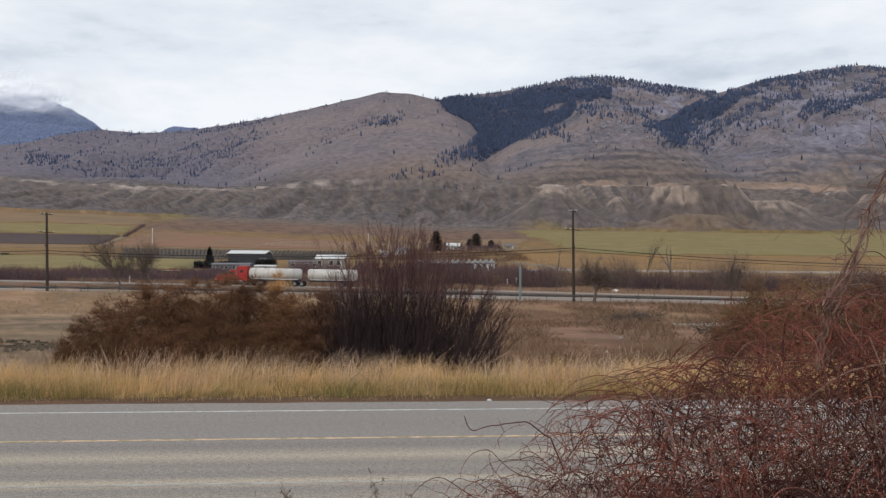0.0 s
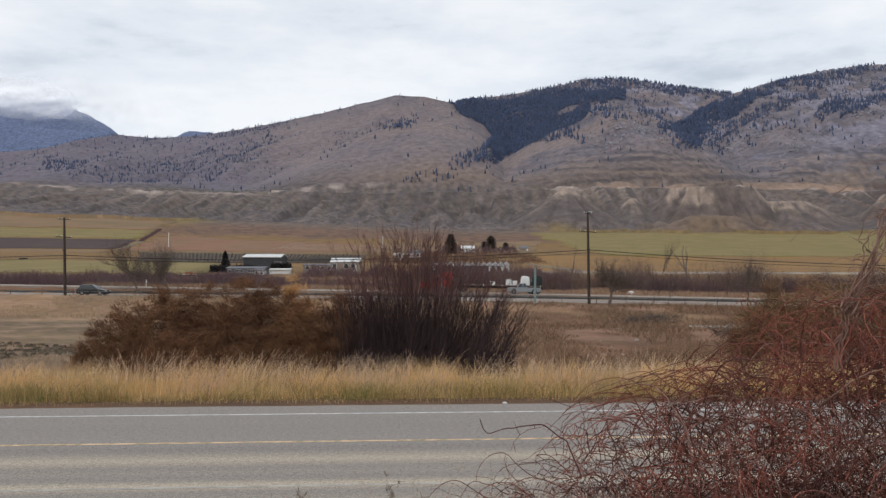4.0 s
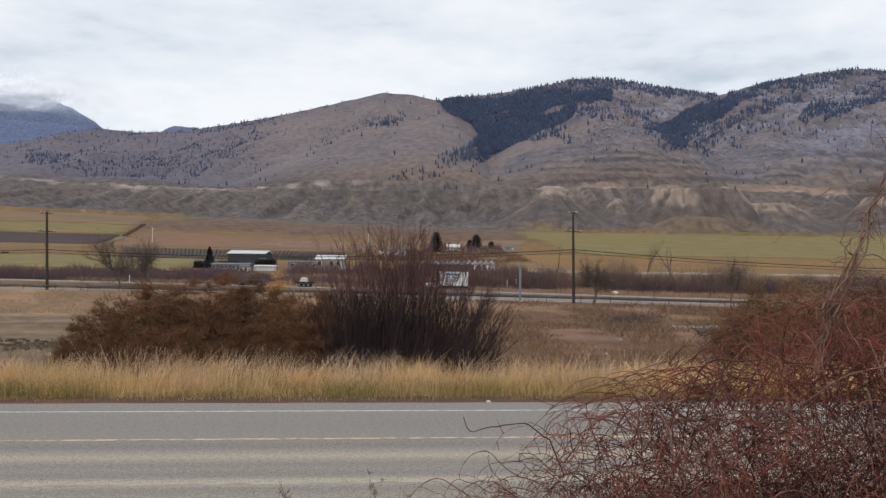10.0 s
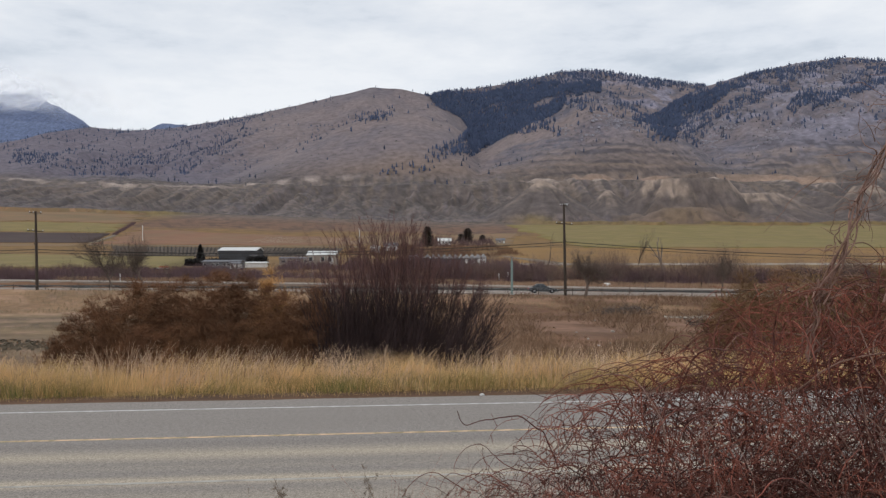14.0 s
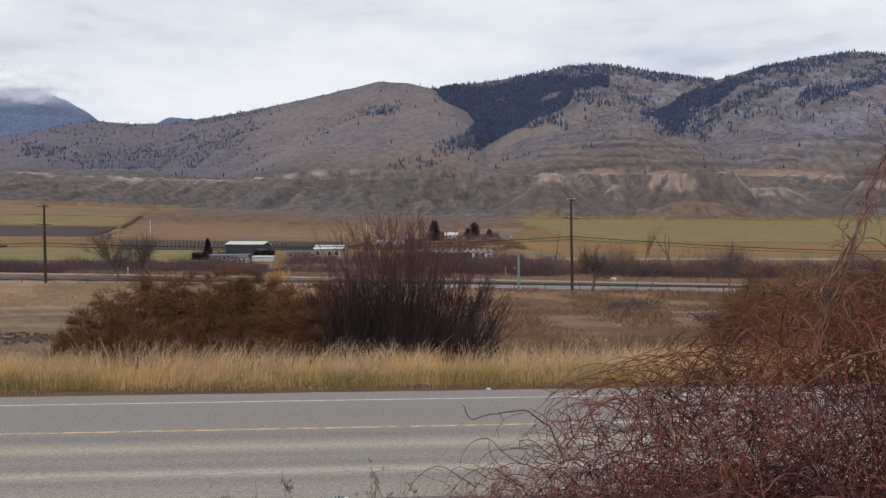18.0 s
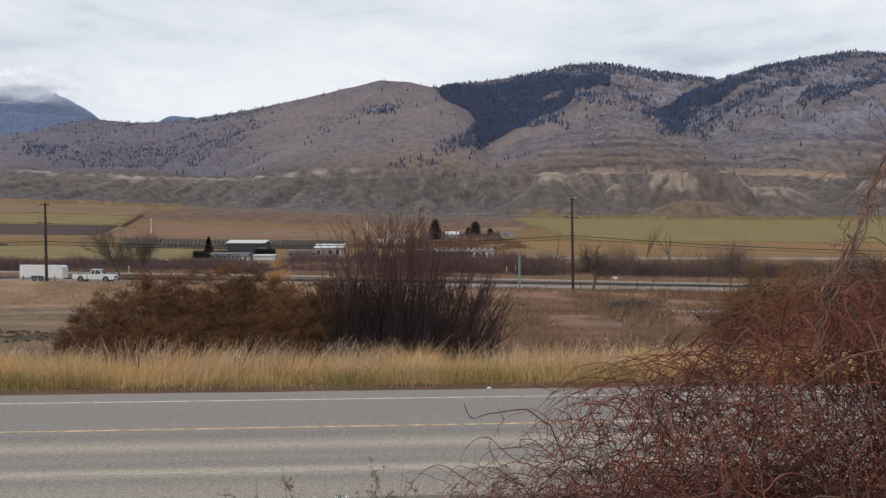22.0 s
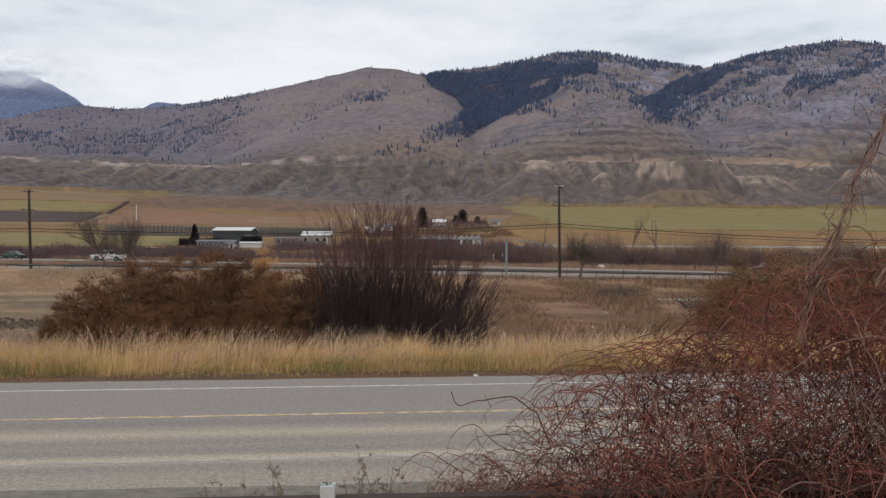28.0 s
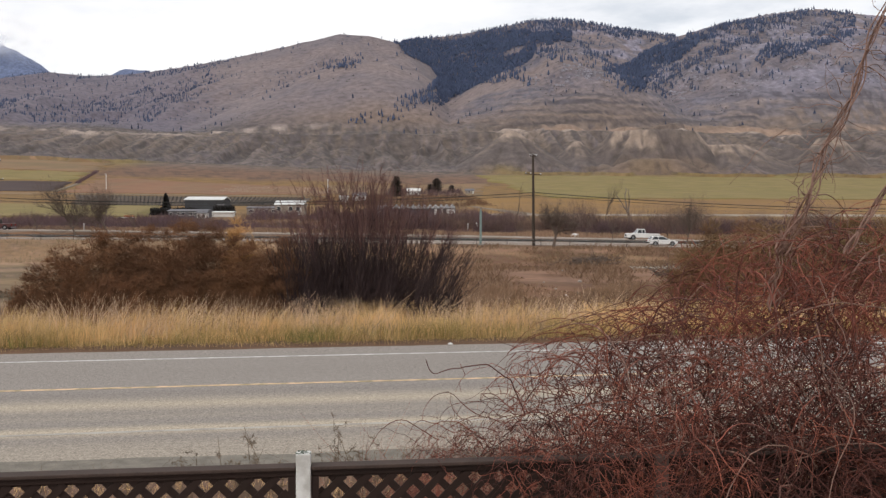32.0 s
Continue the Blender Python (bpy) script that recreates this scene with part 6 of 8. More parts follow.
scrub_mound("tall_straw_clump", -8.35, 38.6, [(0, 0, 0.38, 0.5, 5.9), (0.5, 0, 0.4, 0.5, 5.4)], 9000, "straw_brown", "golden dry clump rising out of brown scrub", 82, stroke=0.4, tuft=0.4, width=0.026)
scrub_mound("brown_scrub", 17.0, 38.5, [(-4.5, 0, 0.8, 1.2, 3.9), (-3.9, 0, 1.0, 1.4, 4.75), (-3.1, 0.2, 1.3, 1.6, 5.2), (-1.2, 0.2, 1.9, 2.0, 5.45), (0.8, 0.3, 2.2, 2.2, 5.55), (3.2, 0.3, 2.4, 2.2, 5.55), (5.6, 0.2, 2.2, 2.2, 5.6), (-2.2, -1.4, 1.8, 1.3, 3.2), (0.6, -1.4, 2.4, 1.3, 3.6), (4.0, -1.4, 2.4, 1.3, 3.6)],
            110000, "scrub_olive", "dense brown leafless scrub behind the vine", 83, stroke=0.40, width=0.022, tuft=0.6)
for k, (u, v, s) in enumerate(((3.2, 32.6, 0.9), (4.4, 34.0, 1.0), (5.2, 32.4, 0.8), (6.2, 34.0, 1.1), (7.4, 32.6, 0.9), (8.2, 35.4, 1.1), (10.2, 32.8, 1.0), (9.0, 33.5, 1.0), (4.8, 36.0, 0.8), (-22.0, 36.0, 0.9), (11.6, 34.0, 1.1), (7.6, 37.5, 0.9))):
    x, y = from_uv(u, v)
    scrub_mound("low_scrub", float(x), float(y), [(0, 0, 1.7 * s, 1.2 * s, 1.1 * s), (1.3 * s, 0.2, 1.2 * s, 1.0 * s, 0.8 * s)], 3000, "scrub_dull", "low brown scrub behind the verge grass", 90 + k, stroke=0.45)


def willow_clump(name, x0, y0, label, seed, n_stem=260, tall=1.0, half=2.9, haze=8500, lean_right=1.0):
    """Upright many-stemmed willow: stems fan out of a crowded foot, each with steep side shoots and a haze of fine tips."""
    g = np.random.default_rng(seed)
    root = tagged(empty(name, pose(x0, y0, ground_z(x0, y0) - 0.15)), label, "shrub")
    main, shoots, tips = [], [], []
    for k in range(n_stem):
        s = float(np.clip(g.normal(-0.08, 0.52), -1, 1)) if k % 4 else g.uniform(-1, 1)   # place across the clump, thickest left of the middle
        bx, by = s * half * 0.72 + g.normal(0, 0.25), g.normal(0, 0.9)
        top = np.interp(s, [-1, -0.75, -0.35, 0.0, 0.35, 0.7, 1.0], [5.4, 7.6, 8.3, 7.9, 6.6, 5.6, 4.6]) * tall * (g.uniform(0.72, 1.03) if k % 3 else g.uniform(0.4, 0.8))
        fan = np.interp(s, [-1, -0.5, 0, 0.5, 1], [-0.30, -0.12, 0.08, 0.38 * lean_right, 0.80 * lean_right]) + g.normal(0.0, 0.10)
        d = np.array((fan, g.normal(0, 0.16), 1.0))
        pts = [np.array((bx, by, 0.0))]
        for j in range(7):
            d = d + np.array((g.normal(0.0, 0.06), g.normal(0, 0.05), 0.04))
            pts.append(pts[-1] + d / np.linalg.norm(d) * top / 7)
        pts = np.array(pts)
        r = g.uniform(0.008, 0.023) if k % 12 else g.uniform(0.03, 0.048)
        main.append((pts, np.linspace(r, 0.006, 8)))
        for _ in range(g.integers(12, 19)):
            i = g.integers(1, 7)
            e = d + np.array((g.normal(0, 0.42), g.normal(0, 0.4), 0.05))
            L = g.uniform(0.5, 1.3)
            q = pts[i] + (pts[i + 1] - pts[i]) * g.uniform(0, 1)
            line = np.stack([q, q + e / np.linalg.norm(e) * L * 0.5, q + e / np.linalg.norm(e) * L + np.array((0, 0, 0.12))])
            (tips if line[2, 2] > 4.6 else shoots).append((line, [0.0085, 0.007, 0.004]))
            for _ in range(3):
                f = e + g.normal(0, 0.36, 3)
                q2 = line[1] + (line[2] - line[1]) * g.uniform(0, 0.8)
                l2 = np.stack([q2, q2 + f / np.linalg.norm(f) * 0.22, q2 + f / np.linalg.norm(f) * g.uniform(0.3, 0.6)])
                (tips if l2[2, 2] > 4.6 else shoots).append((l2, [0.006, 0.005, 0.003]))
    each_tube("stem", main[:300], M["willow"], root)
    stuff(tube_ob("shoot_haze", shoots, M["willow"], root))
    stuff(tube_ob("tip_haze", tips, M["willow_tip"], root))
    n = haze
    s = np.clip(g.normal(-0.2, 0.5, n), -1.1, 1.1)
    base = np.stack([s * half, g.normal(0, 1.0, n), g.uniform(0, 3.4, n) * tall * (1 - 0.4 * np.abs(s))], -1)
    tip = np.stack([g.normal(0.1, 0.3, n) + s * 0.3, g.normal(0, 0.2, n), g.uniform(0.3, 1.0, n)], -1)
    v, f = blades(n, base, tip, g.uniform(0.008, 0.018, n), g.normal(0, 0.03, (n, 3)), g)
    stuff(array_ob("inner_twig_mass", v, f, M["willow"], root))
    return root


willow_clump("willow_shrub", -1.9, 36.5, "tall upright leafless willow with many dark stems", 101, half=3.1, tall=0.86)
willow_clump("willow_shrub", -4.5, 36.2, "lower dark leafless willow against the brown scrub", 102, n_stem=70, tall=0.52, half=1.4, haze=4000, lean_right=0.4)

# ---- lattice fence at the edge of the yard ----
FV = 5.0                                       # its line, at a slight angle to the road
FENCE_TURN = 4.8
TOP = 2.40
U_POST = -0.265
fence = tagged(empty("lattice_fence", pose(0, 0, 0, 0, 0, FENCE_TURN)), "dark brown wooden lattice fence with a worn top rail", "fence")
PITCH = 2.22
posts_u = [U_POST + k * PITCH for k in (-2, -1, 0, 1, 2, 3)]
strips_made = {}


def lattice_strip(length):
    key = round(length, 3)
    if key not in strips_made:
        bm = add_box(bmesh.new(), -length / 2, length / 2, -0.004, 0.004, -0.0225, 0.0225)
        me = bpy.data.meshes.new("lattice_strip")
        bm.to_mesh(me)
        bm.free()
        me.materials.append(M["dark_wood"])
        strips_made[key] = me
    return strips_made[key]


def add_strip(panel, a, b, y):
    """One lath from a to b in the panel's plane (u, z)."""
    du, dz = b[0] - a[0], b[1] - a[1]
    ob = new("lattice_strip", lattice_strip(math.hypot(du, dz)))
    ob.parent = panel
    ob.matrix_basis = Matrix.Translation(((a[0] + b[0]) / 2, y, (a[1] + b[1]) / 2)) @ Matrix.Rotation(-math.atan2(dz, du), 4, "Y")


def bay(u0, u1):
    box_part("top_rail", u0, u1, FV - 0.022, FV + 0.022, TOP - 0.062, TOP - 0.021, M["dark_wood"], fence, "dark stained top rail", bevel=0.004)
    box_part("rail_cap", u0, u1, FV - 0.05, FV + 0.05, TOP - 0.02, TOP, M["rail_wood"], fence, "weathered grey-brown cap board", bevel=0.005)
    box_part("bottom_rail", u0, u1, FV - 0.02, FV + 0.02, 0.95, 1.03, M["dark_wood"], fence, bevel=0.003)
    box_part("stile", u0 + 0.001, u0 + 0.045, FV - 0.022, FV + 0.022, 1.03, TOP - 0.063, M["dark_wood"], fence)
    box_part("stile", u1 - 0.045, u1 - 0.001, FV - 0.022, FV + 0.022, 1.03, TOP - 0.063, M["dark_wood"], fence)
    panel = box_part("lattice_backing_bead", u0 + 0.046, u1 - 0.046, FV + 0.012, FV + 0.020, TOP - 0.080, TOP - 0.063, M["dark_wood"], fence)
    a0, a1, z0, z1 = u0 + 0.046, u1 - 0.046, 1.035, TOP - 0.065
    step = 0.152
    h = z1 - z0
    for sgn, y in ((1, FV - 0.006), (-1, FV + 0.003)):
        c = a0 - h if sgn > 0 else a0
        end = a1 if sgn > 0 else a1 + h
        while c < end:
            p, q = [c, z0], [c + sgn * h, z1]
            for pt, other in ((p, q), (q, p)):
                for lim, side in ((a0, -1), (a1, 1)):
                    if (pt[0] - lim) * side > 0:
                        over = pt[0] - lim
                        pt[1] = pt[1] - over * sgn
                        pt[0] = lim
            if abs(p[0] - q[0]) > 0.03 and z0 - 0.01 <= min(p[1], q[1]) and max(p[1], q[1]) <= z1 + 0.01:
                add_strip(panel, p, q, y)
            c += step


for k in range(len(posts_u) - 1):
    bay(posts_u[k] + 0.046, posts_u[k + 1] - 0.046)
for k, u in enumerate(posts_u):
    bm = add_box(bmesh.new(), u - 0.044, u + 0.044, FV - 0.044, FV + 0.044, 0.6, TOP + (0.075 if k != 3 else -0.01), 0.008)
    p = part("fence_post", bm, M["post_white"] if k != 3 else M["post_old"], fence, "flaking white-painted square post" if k != 3 else "weathered grey square post")
    g = np.random.default_rng(200 + k)
    if k == 3:
        continue
    n = 60
    base = np.stack([u + g.uniform(-0.04, 0.04, n), FV + g.uniform(-0.04, 0.04, n), np.full(n, TOP + 0.072)], -1)
    tip = np.stack([g.normal(0, 0.008, n), g.normal(0, 0.008, n), g.uniform(0.003, 0.012, n)], -1)
    v, f = blades(n, base, tip, np.full(n, 0.008), np.zeros((n, 3)), g)
    stuff(array_ob("lichen_cap", v, f, M["lichen"], p))


# ---- the vine over the fence ----
def height_at(u):
    """Top of the mass along the fence."""
    return np.interp(u, [0.2, 0.42, 0.6, 0.96, 1.33, 1.55, 1.82, 1.97, 2.12, 2.39, 2.65, 3.2, 4.8], [2.42, 2.52, 2.62, 2.80, 2.90, 2.98, 3.10, 3.24, 3.36, 3.47, 3.53, 3.60, 3.66])


def mass_top(u, v):
    """The mass falls away behind the fence, towards the road."""
    return 3.9 - (3.9 - height_at(u * 5.2 / v)) * v / 5.2


def cane(g, start, way, length, r, curl, fall, k=14):
    d = np.array(way, float)
    d /= np.linalg.norm(d)
    pts = [np.array(start, float)]
    ph, w = g.uniform(0, 6.3), g.uniform(1.2, 3.0)
    ax = g.normal(0, 1, 3)
    for j in range(k - 1):
        t = j / k
        wig = np.cross(d, ax)
        d = d + curl * math.sin(ph + w * 6.3 * t) * wig * 0.4 + np.array((0, 0, -fall * (0.3 + t))) + g.normal(0, curl * 0.55, 3)
        d /= np.linalg.norm(d)
        pts.append(pts[-1] + d * length / (k - 1))
    return np.array(pts), np.linspace(r, r * 0.45, k)


def vine_canes(n, seed, u_lo, u_hi, rr, len_lo, len_hi, fall, up, front=0.0, curl=0.30, grounded=False, low=None, bits=14):
    g = np.random.default_rng(seed)
    lines = []
    tries = 0
    while len(lines) < n and tries < n * 9:
        tries += 1
        u = u_lo + (u_hi - u_lo) * g.uniform(0, 1) ** 0.68
        v = FV + g.uniform(-0.25, 0.9) + front
        top = float(mass_top(u, v))
        z = 1.7 + (top - 1.7) * 0.95 * g.uniform(0, 1) ** (1.5 if u < 1.7 else 0.75) if not grounded else g.uniform(1.2, 2.42)
        if low:
            u = u_lo + (u_hi - u_lo) * g.uniform(0, 1) ** 0.6
            z, v = g.uniform(*low), FV + g.uniform(-0.25, 0.5) + front
        way = (g.normal(-0.12, 0.6), g.normal(0, 0.5), up + g.normal(0.1, 0.35))
        reach = min(1.0, 0.40 + 0.36 * max(0.0, u - 0.8))
        len_a, len_b = len_lo * reach, len_hi * reach
        pts, rad_ = cane(g, (u, v, z), way, g.uniform(len_a, len_b), g.uniform(*rr), curl, fall, bits)
        over = pts[:, 2] - (mass_top(pts[:, 0], pts[:, 1]) + 0.12 + 0.2 * g.uniform() ** 2)
        if over.max() > 0.32:
            continue
        pts[:, 2] -= np.clip(over, 0, None) * 0.6
        if pts[:, 1].min() < 3.9 or pts[:, 0].min() < -1.4:
            continue
        lines.append((pts, rad_))
    return lines


vine = tagged(empty("climbing_vine", pose(0, 0, 0, 0, 0, FENCE_TURN)), "tangled leafless reddish-brown vine sprawling over the fence", "vine")
arching = vine_canes(820, 301, 0.9, 3.9, (0.0026, 0.0058), 0.7, 1.6, 0.26, 0.9, curl=0.36, front=0.15)
each_tube("cane", arching[:300], M["vine"], vine)
g = np.random.default_rng(311)
spurs = []
for pts, _ in arching:
    for _ in range(g.integers(2, 5)):
        i = g.integers(2, len(pts) - 1)
        d = (pts[i + 1] - pts[i]) / (np.linalg.norm(pts[i + 1] - pts[i]) + 1e-9) * 0.5 + g.normal(0, 0.6, 3)
        d = d / np.linalg.norm(d) * g.uniform(0.04, 0.2)
        spurs.append((np.stack([pts[i], pts[i] + d * 0.5 + g.normal(0, 0.008, 3), pts[i] + d]), [0.0024, 0.0019, 0.0011]))
stuff(tube_ob("spur_tangle", spurs[: len(spurs) // 2], M["vine"], vine))
stuff(tube_ob("spur_tangle_dark", spurs[len(spurs) // 2:], M["vine_dark"], vine))
stuff(tube_ob("cane_tangle", arching[300:], M["vine"], vine))
stuff(tube_ob("twig_tangle", vine_canes(850, 302, 1.3, 3.9, (0.0017, 0.0032), 0.3, 0.9, 0.14, 0.45, curl=0.5, bits=10), M["vine"], vine))
stuff(tube_ob("hanging_tangle", vine_canes(150, 303, 1.8, 3.9, (0.0022, 0.0042), 0.5, 1.2, 0.45, 0.2, front=-0.15, curl=0.42), M["vine"], vine))
each_tube("old_cane", vine_canes(110, 304, 1.2, 3.9, (0.0035, 0.0065), 0.8, 1.7, 0.25, 0.5, curl=0.36), M["vine_old"], vine, 5)
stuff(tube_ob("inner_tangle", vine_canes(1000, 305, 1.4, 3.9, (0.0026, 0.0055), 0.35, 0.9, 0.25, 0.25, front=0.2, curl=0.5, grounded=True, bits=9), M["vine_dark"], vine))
stuff(tube_ob("upper_tangle", vine_canes(200, 312, 1.7, 3.9, (0.0022, 0.0044), 0.4, 1.1, 0.2, 0.5, curl=0.5, bits=10), M["vine"], vine))
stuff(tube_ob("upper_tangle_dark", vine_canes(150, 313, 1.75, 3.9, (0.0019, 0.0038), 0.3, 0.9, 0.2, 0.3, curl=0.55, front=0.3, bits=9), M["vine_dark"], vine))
# low runners that reach out along the fence, over its rail and down its face
stuff(tube_ob("rail_tangle", vine_canes(420, 307, 0.75, 2.4, (0.0014, 0.003), 0.35, 0.95, 0.22, 0.15, front=-0.1, curl=0.5, low=(2.2, 2.55)), M["vine"], vine))
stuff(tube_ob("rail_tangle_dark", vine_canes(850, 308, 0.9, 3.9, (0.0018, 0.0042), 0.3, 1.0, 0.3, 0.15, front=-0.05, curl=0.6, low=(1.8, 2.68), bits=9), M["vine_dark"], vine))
# dark bark here stands in for the shade below the rail
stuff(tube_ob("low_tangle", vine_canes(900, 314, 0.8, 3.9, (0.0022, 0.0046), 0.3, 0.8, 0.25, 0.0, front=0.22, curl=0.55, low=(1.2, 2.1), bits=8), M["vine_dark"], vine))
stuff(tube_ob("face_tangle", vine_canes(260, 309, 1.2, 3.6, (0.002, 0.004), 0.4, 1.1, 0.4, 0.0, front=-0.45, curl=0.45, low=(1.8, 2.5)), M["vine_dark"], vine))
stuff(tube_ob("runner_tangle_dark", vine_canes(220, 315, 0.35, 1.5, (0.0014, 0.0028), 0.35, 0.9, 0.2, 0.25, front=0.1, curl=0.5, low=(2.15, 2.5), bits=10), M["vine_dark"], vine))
stuff(tube_ob("runner_tangle", vine_canes(210, 306, 0.4, 1.6, (0.0016, 0.0032), 0.5, 1.3, 0.2, 0.45, front=0.35, curl=0.4), M["vine"], vine))
# long sprays that stand out over the road
g = np.random.default_rng(310)
for (u, z, au, az_, L) in ((1.5, 2.95, -0.9, 0.25, 0.75), (1.55, 2.85, -0.8, 0.6, 0.8), (1.6, 2.7, -0.9, 0.4, 0.7), (1.35, 2.6, -0.8, 0.5, 0.7), (1.8, 3.0, -0.7, 0.7, 0.8), (1.15, 2.55, -0.9, 0.35, 0.65),
                           (0.9, 2.5, -0.9, 0.4, 0.6), (0.7, 2.45, -0.8, 0.4, 0.5), (2.1, 3.15, -0.6, 0.5, 0.7), (2.4, 3.35, -0.6, 0.6, 0.6)):
    for _ in range(3):
        spray = cane(g, (u + g.normal(0, 0.08), FV + 0.2 + g.normal(0, 0.15), z + g.normal(0, 0.06)), (au, g.normal(0, 0.2), az_), L * g.uniform(0.7, 1.2), 0.0036, 0.26, 0.2, 18)
        tube_ob("spray", [spray], M["vine"], vine)


# the longest one leaves an arch, runs out level and ends in a crooked tip
bend_u = np.interp(np.linspace(0, 1, 40), [0, 0.2, 0.4, 0.62, 0.86, 0.93, 1], [1.13, 1.04, 0.88, 0.70, 0.53, 0.51, 0.49])
bend_z = np.interp(np.linspace(0, 1, 40), [0, 0.2, 0.4, 0.62, 0.86, 0.93, 1], [2.62, 2.84, 2.955, 2.93, 2.895, 2.93, 2.985])
tube_ob("spray", [(np.stack([bend_u, np.full(40, FV + 0.2), bend_z + 0.012 * (vnoise(np.arange(40) * 0.5, np.arange(40) * 0.0, 4) - 0.5)], -1), np.linspace(0.0052, 0.0026, 40))], M["vine_dark"], vine, 5)


def rope(g, a, b, n, r, spread, twist, sag=0.0, k=60):
    """Stems that wind round one another from a to b."""
    out = []
    for j in range(n):
        ts = np.linspace(0, 1, k)
        p = np.array(a)[None] * (1 - ts[:, None]) + np.array(b)[None] * ts[:, None]
        ph = 2 * np.pi * j / n + g.uniform(-0.9, 0.9)
        w = spread * (1.05 - 0.8 * ts ** 0.6) * g.uniform(0.5, 1.4) * (0.4 + 1.2 * vnoise(ts * 6 + 5 * j, ts * 0 + 1, 8))
        tw = twist * g.uniform(0.6, 1.5) * (1 if j % 3 else -1)
        p[:, 0] += w * np.cos(ph + tw * ts * 6.3) + 0.9 * spread * (vnoise(ts * 9 + j * 11, ts * 0, 5) - 0.5) + 0.07 * (vnoise(ts * 6, ts * 0 + 3, 15) - 0.5)
        p[:, 1] += w * np.sin(ph + tw * ts * 6.3)
        p[:, 2] += spread * 0.8 * (vnoise(ts * 9, ts * 0 + j * 3, 6) - 0.5) - sag * 4 * ts * (1 - ts)
        out.append((p, np.linspace(r, r * 0.6, k) * (0.85 + 0.3 * vnoise(ts * 14, ts * 0 + j, 9))))
    return out


g = np.random.default_rng(320)
# a twisted rope of old stems climbs a stay up and away to the right
each_tube("twisted_stem", rope(g, (2.73, FV - 0.02, 3.66), (3.555, FV - 0.02, 5.60), 6, 0.0058, 0.046, 2.6), M["vine_old"], vine, 5)
each_tube("twisted_stem", rope(g, (2.66, FV, 3.3), (2.75, FV, 3.8), 5, 0.006, 0.04, 0.6, k=20), M["vine_old"], vine, 5)
each_tube("twisted_stem", rope(g, (3.16, FV - 0.02, 3.66), (3.95, FV - 0.02, 4.90), 5, 0.006, 0.030, 1.8), M["vine_old"], vine, 5)
stay = []
for _ in range(110):
    t = g.uniform(0, 1) ** 1.5
    p = np.array((2.73 + 0.825 * t, FV - 0.02, 3.66 + 1.94 * t))
    stay.append(cane(g, p + g.normal(0, 0.02, 3), (g.normal(-0.1, 0.9), g.normal(0, 0.4), g.normal(-0.2, 0.6)), g.uniform(0.08, 0.42), 0.0030, 0.6, 0.1, 10))
each_tube("tendril", stay, M["vine_old"], vine)
loose = [cane(g, (2.88, FV, 4.13), (-0.6, 0, -0.25), 0.26, 0.005, 0.5, 0.55, 14), cane(g, (2.83, FV, 4.02), (-0.5, 0, -0.2), 0.3, 0.004, 0.5, 0.3, 16),
         cane(g, (2.90, FV, 4.0), (0.8, 0, 0.5), 0.62, 0.0048, 0.2, 0.34, 18), cane(g, (3.10, FV, 4.63), (0.7, 0, -0.1), 0.42, 0.0045, 0.35, 0.3, 18), cane(g, (3.25, FV, 4.85), (0.9, 0, 0.1), 0.5, 0.0048, 0.25, 0.4, 18),
         cane(g, (2.95, FV, 4.3), (0.8, 0, 0.2), 0.25, 0.0042, 0.4, 0.2, 12), cane(g, (2.76, FV, 4.45), (-0.4, 0, -0.5), 0.5, 0.003, 0.3, 0.1, 14)]
each_tube("loose_cane", loose, M["vine_old"], vine)


verge("bank_red_weeds", 2600, 5.8, 8.6, 0.4, 1.3, "vine", "thin reddish dead weeds below the fence", 79, 0.0045, lean=0.36, clump=0.7, u0=0.3, u1=3.6, lowcut=0.42)
verge("bank_tan_weeds", 700, 7.2, 10.5, 0.3, 0.9, "weed", "thin tan dead weeds below the fence", 70, 0.006, lean=0.4, clump=0.8, u0=-3.5, u1=2.0, lowcut=0.52)


# ---- dead weeds between the fence and the road ----
def dead_weed(x, y, h, seed, label):
    g = np.random.default_rng(seed)
    root = tagged(empty("dead_weed", pose(x, y, ground_z(x, y) - 0.02)), label, "weed", group="dead weeds on the bank")
    stalk, side, seeds = [], [], []
    for _ in range(g.integers(2, 5)):
        d = np.array((g.normal(0, 0.22), g.normal(0, 0.15), 1.0))
        hh = h * g.uniform(0.6, 1.0)
        pts = np.stack([np.zeros(3), d * hh * 0.35, d * hh * 0.7 + g.normal(0, 0.03, 3), d * hh + g.normal(0, 0.05, 3)])
        stalk.append((pts, [0.006, 0.005, 0.0035, 0.002]))
        for _ in range(16):
            t = g.uniform(0.3, 1.0)
            p = pts[0] + d * hh * t
            e = np.array((g.normal(0, 0.7), g.normal(0, 0.5), g.uniform(0.2, 0.9)))
            e = e / np.linalg.norm(e) * g.uniform(0.08, 0.3) * (1.3 - t)
            side.append((np.stack([p, p + e * 0.6, p + e + np.array((0, 0, 0.02))]), [0.0028, 0.002, 0.0012]))
            for _ in range(4):
                q = p + e * g.uniform(0.5, 1.0)
                seeds.append((np.stack([q, q + g.normal(0, 0.015, 3), q + g.normal(0, 0.025, 3)]), [0.0015, 0.003, 0.001]))
    each_tube("stalk", stalk, M["weed"], root)
    stuff(tube_ob("side_shoot_mass", side, M["weed"], root))
    stuff(tube_ob("seed_head_mass", seeds, M["weed"], root))


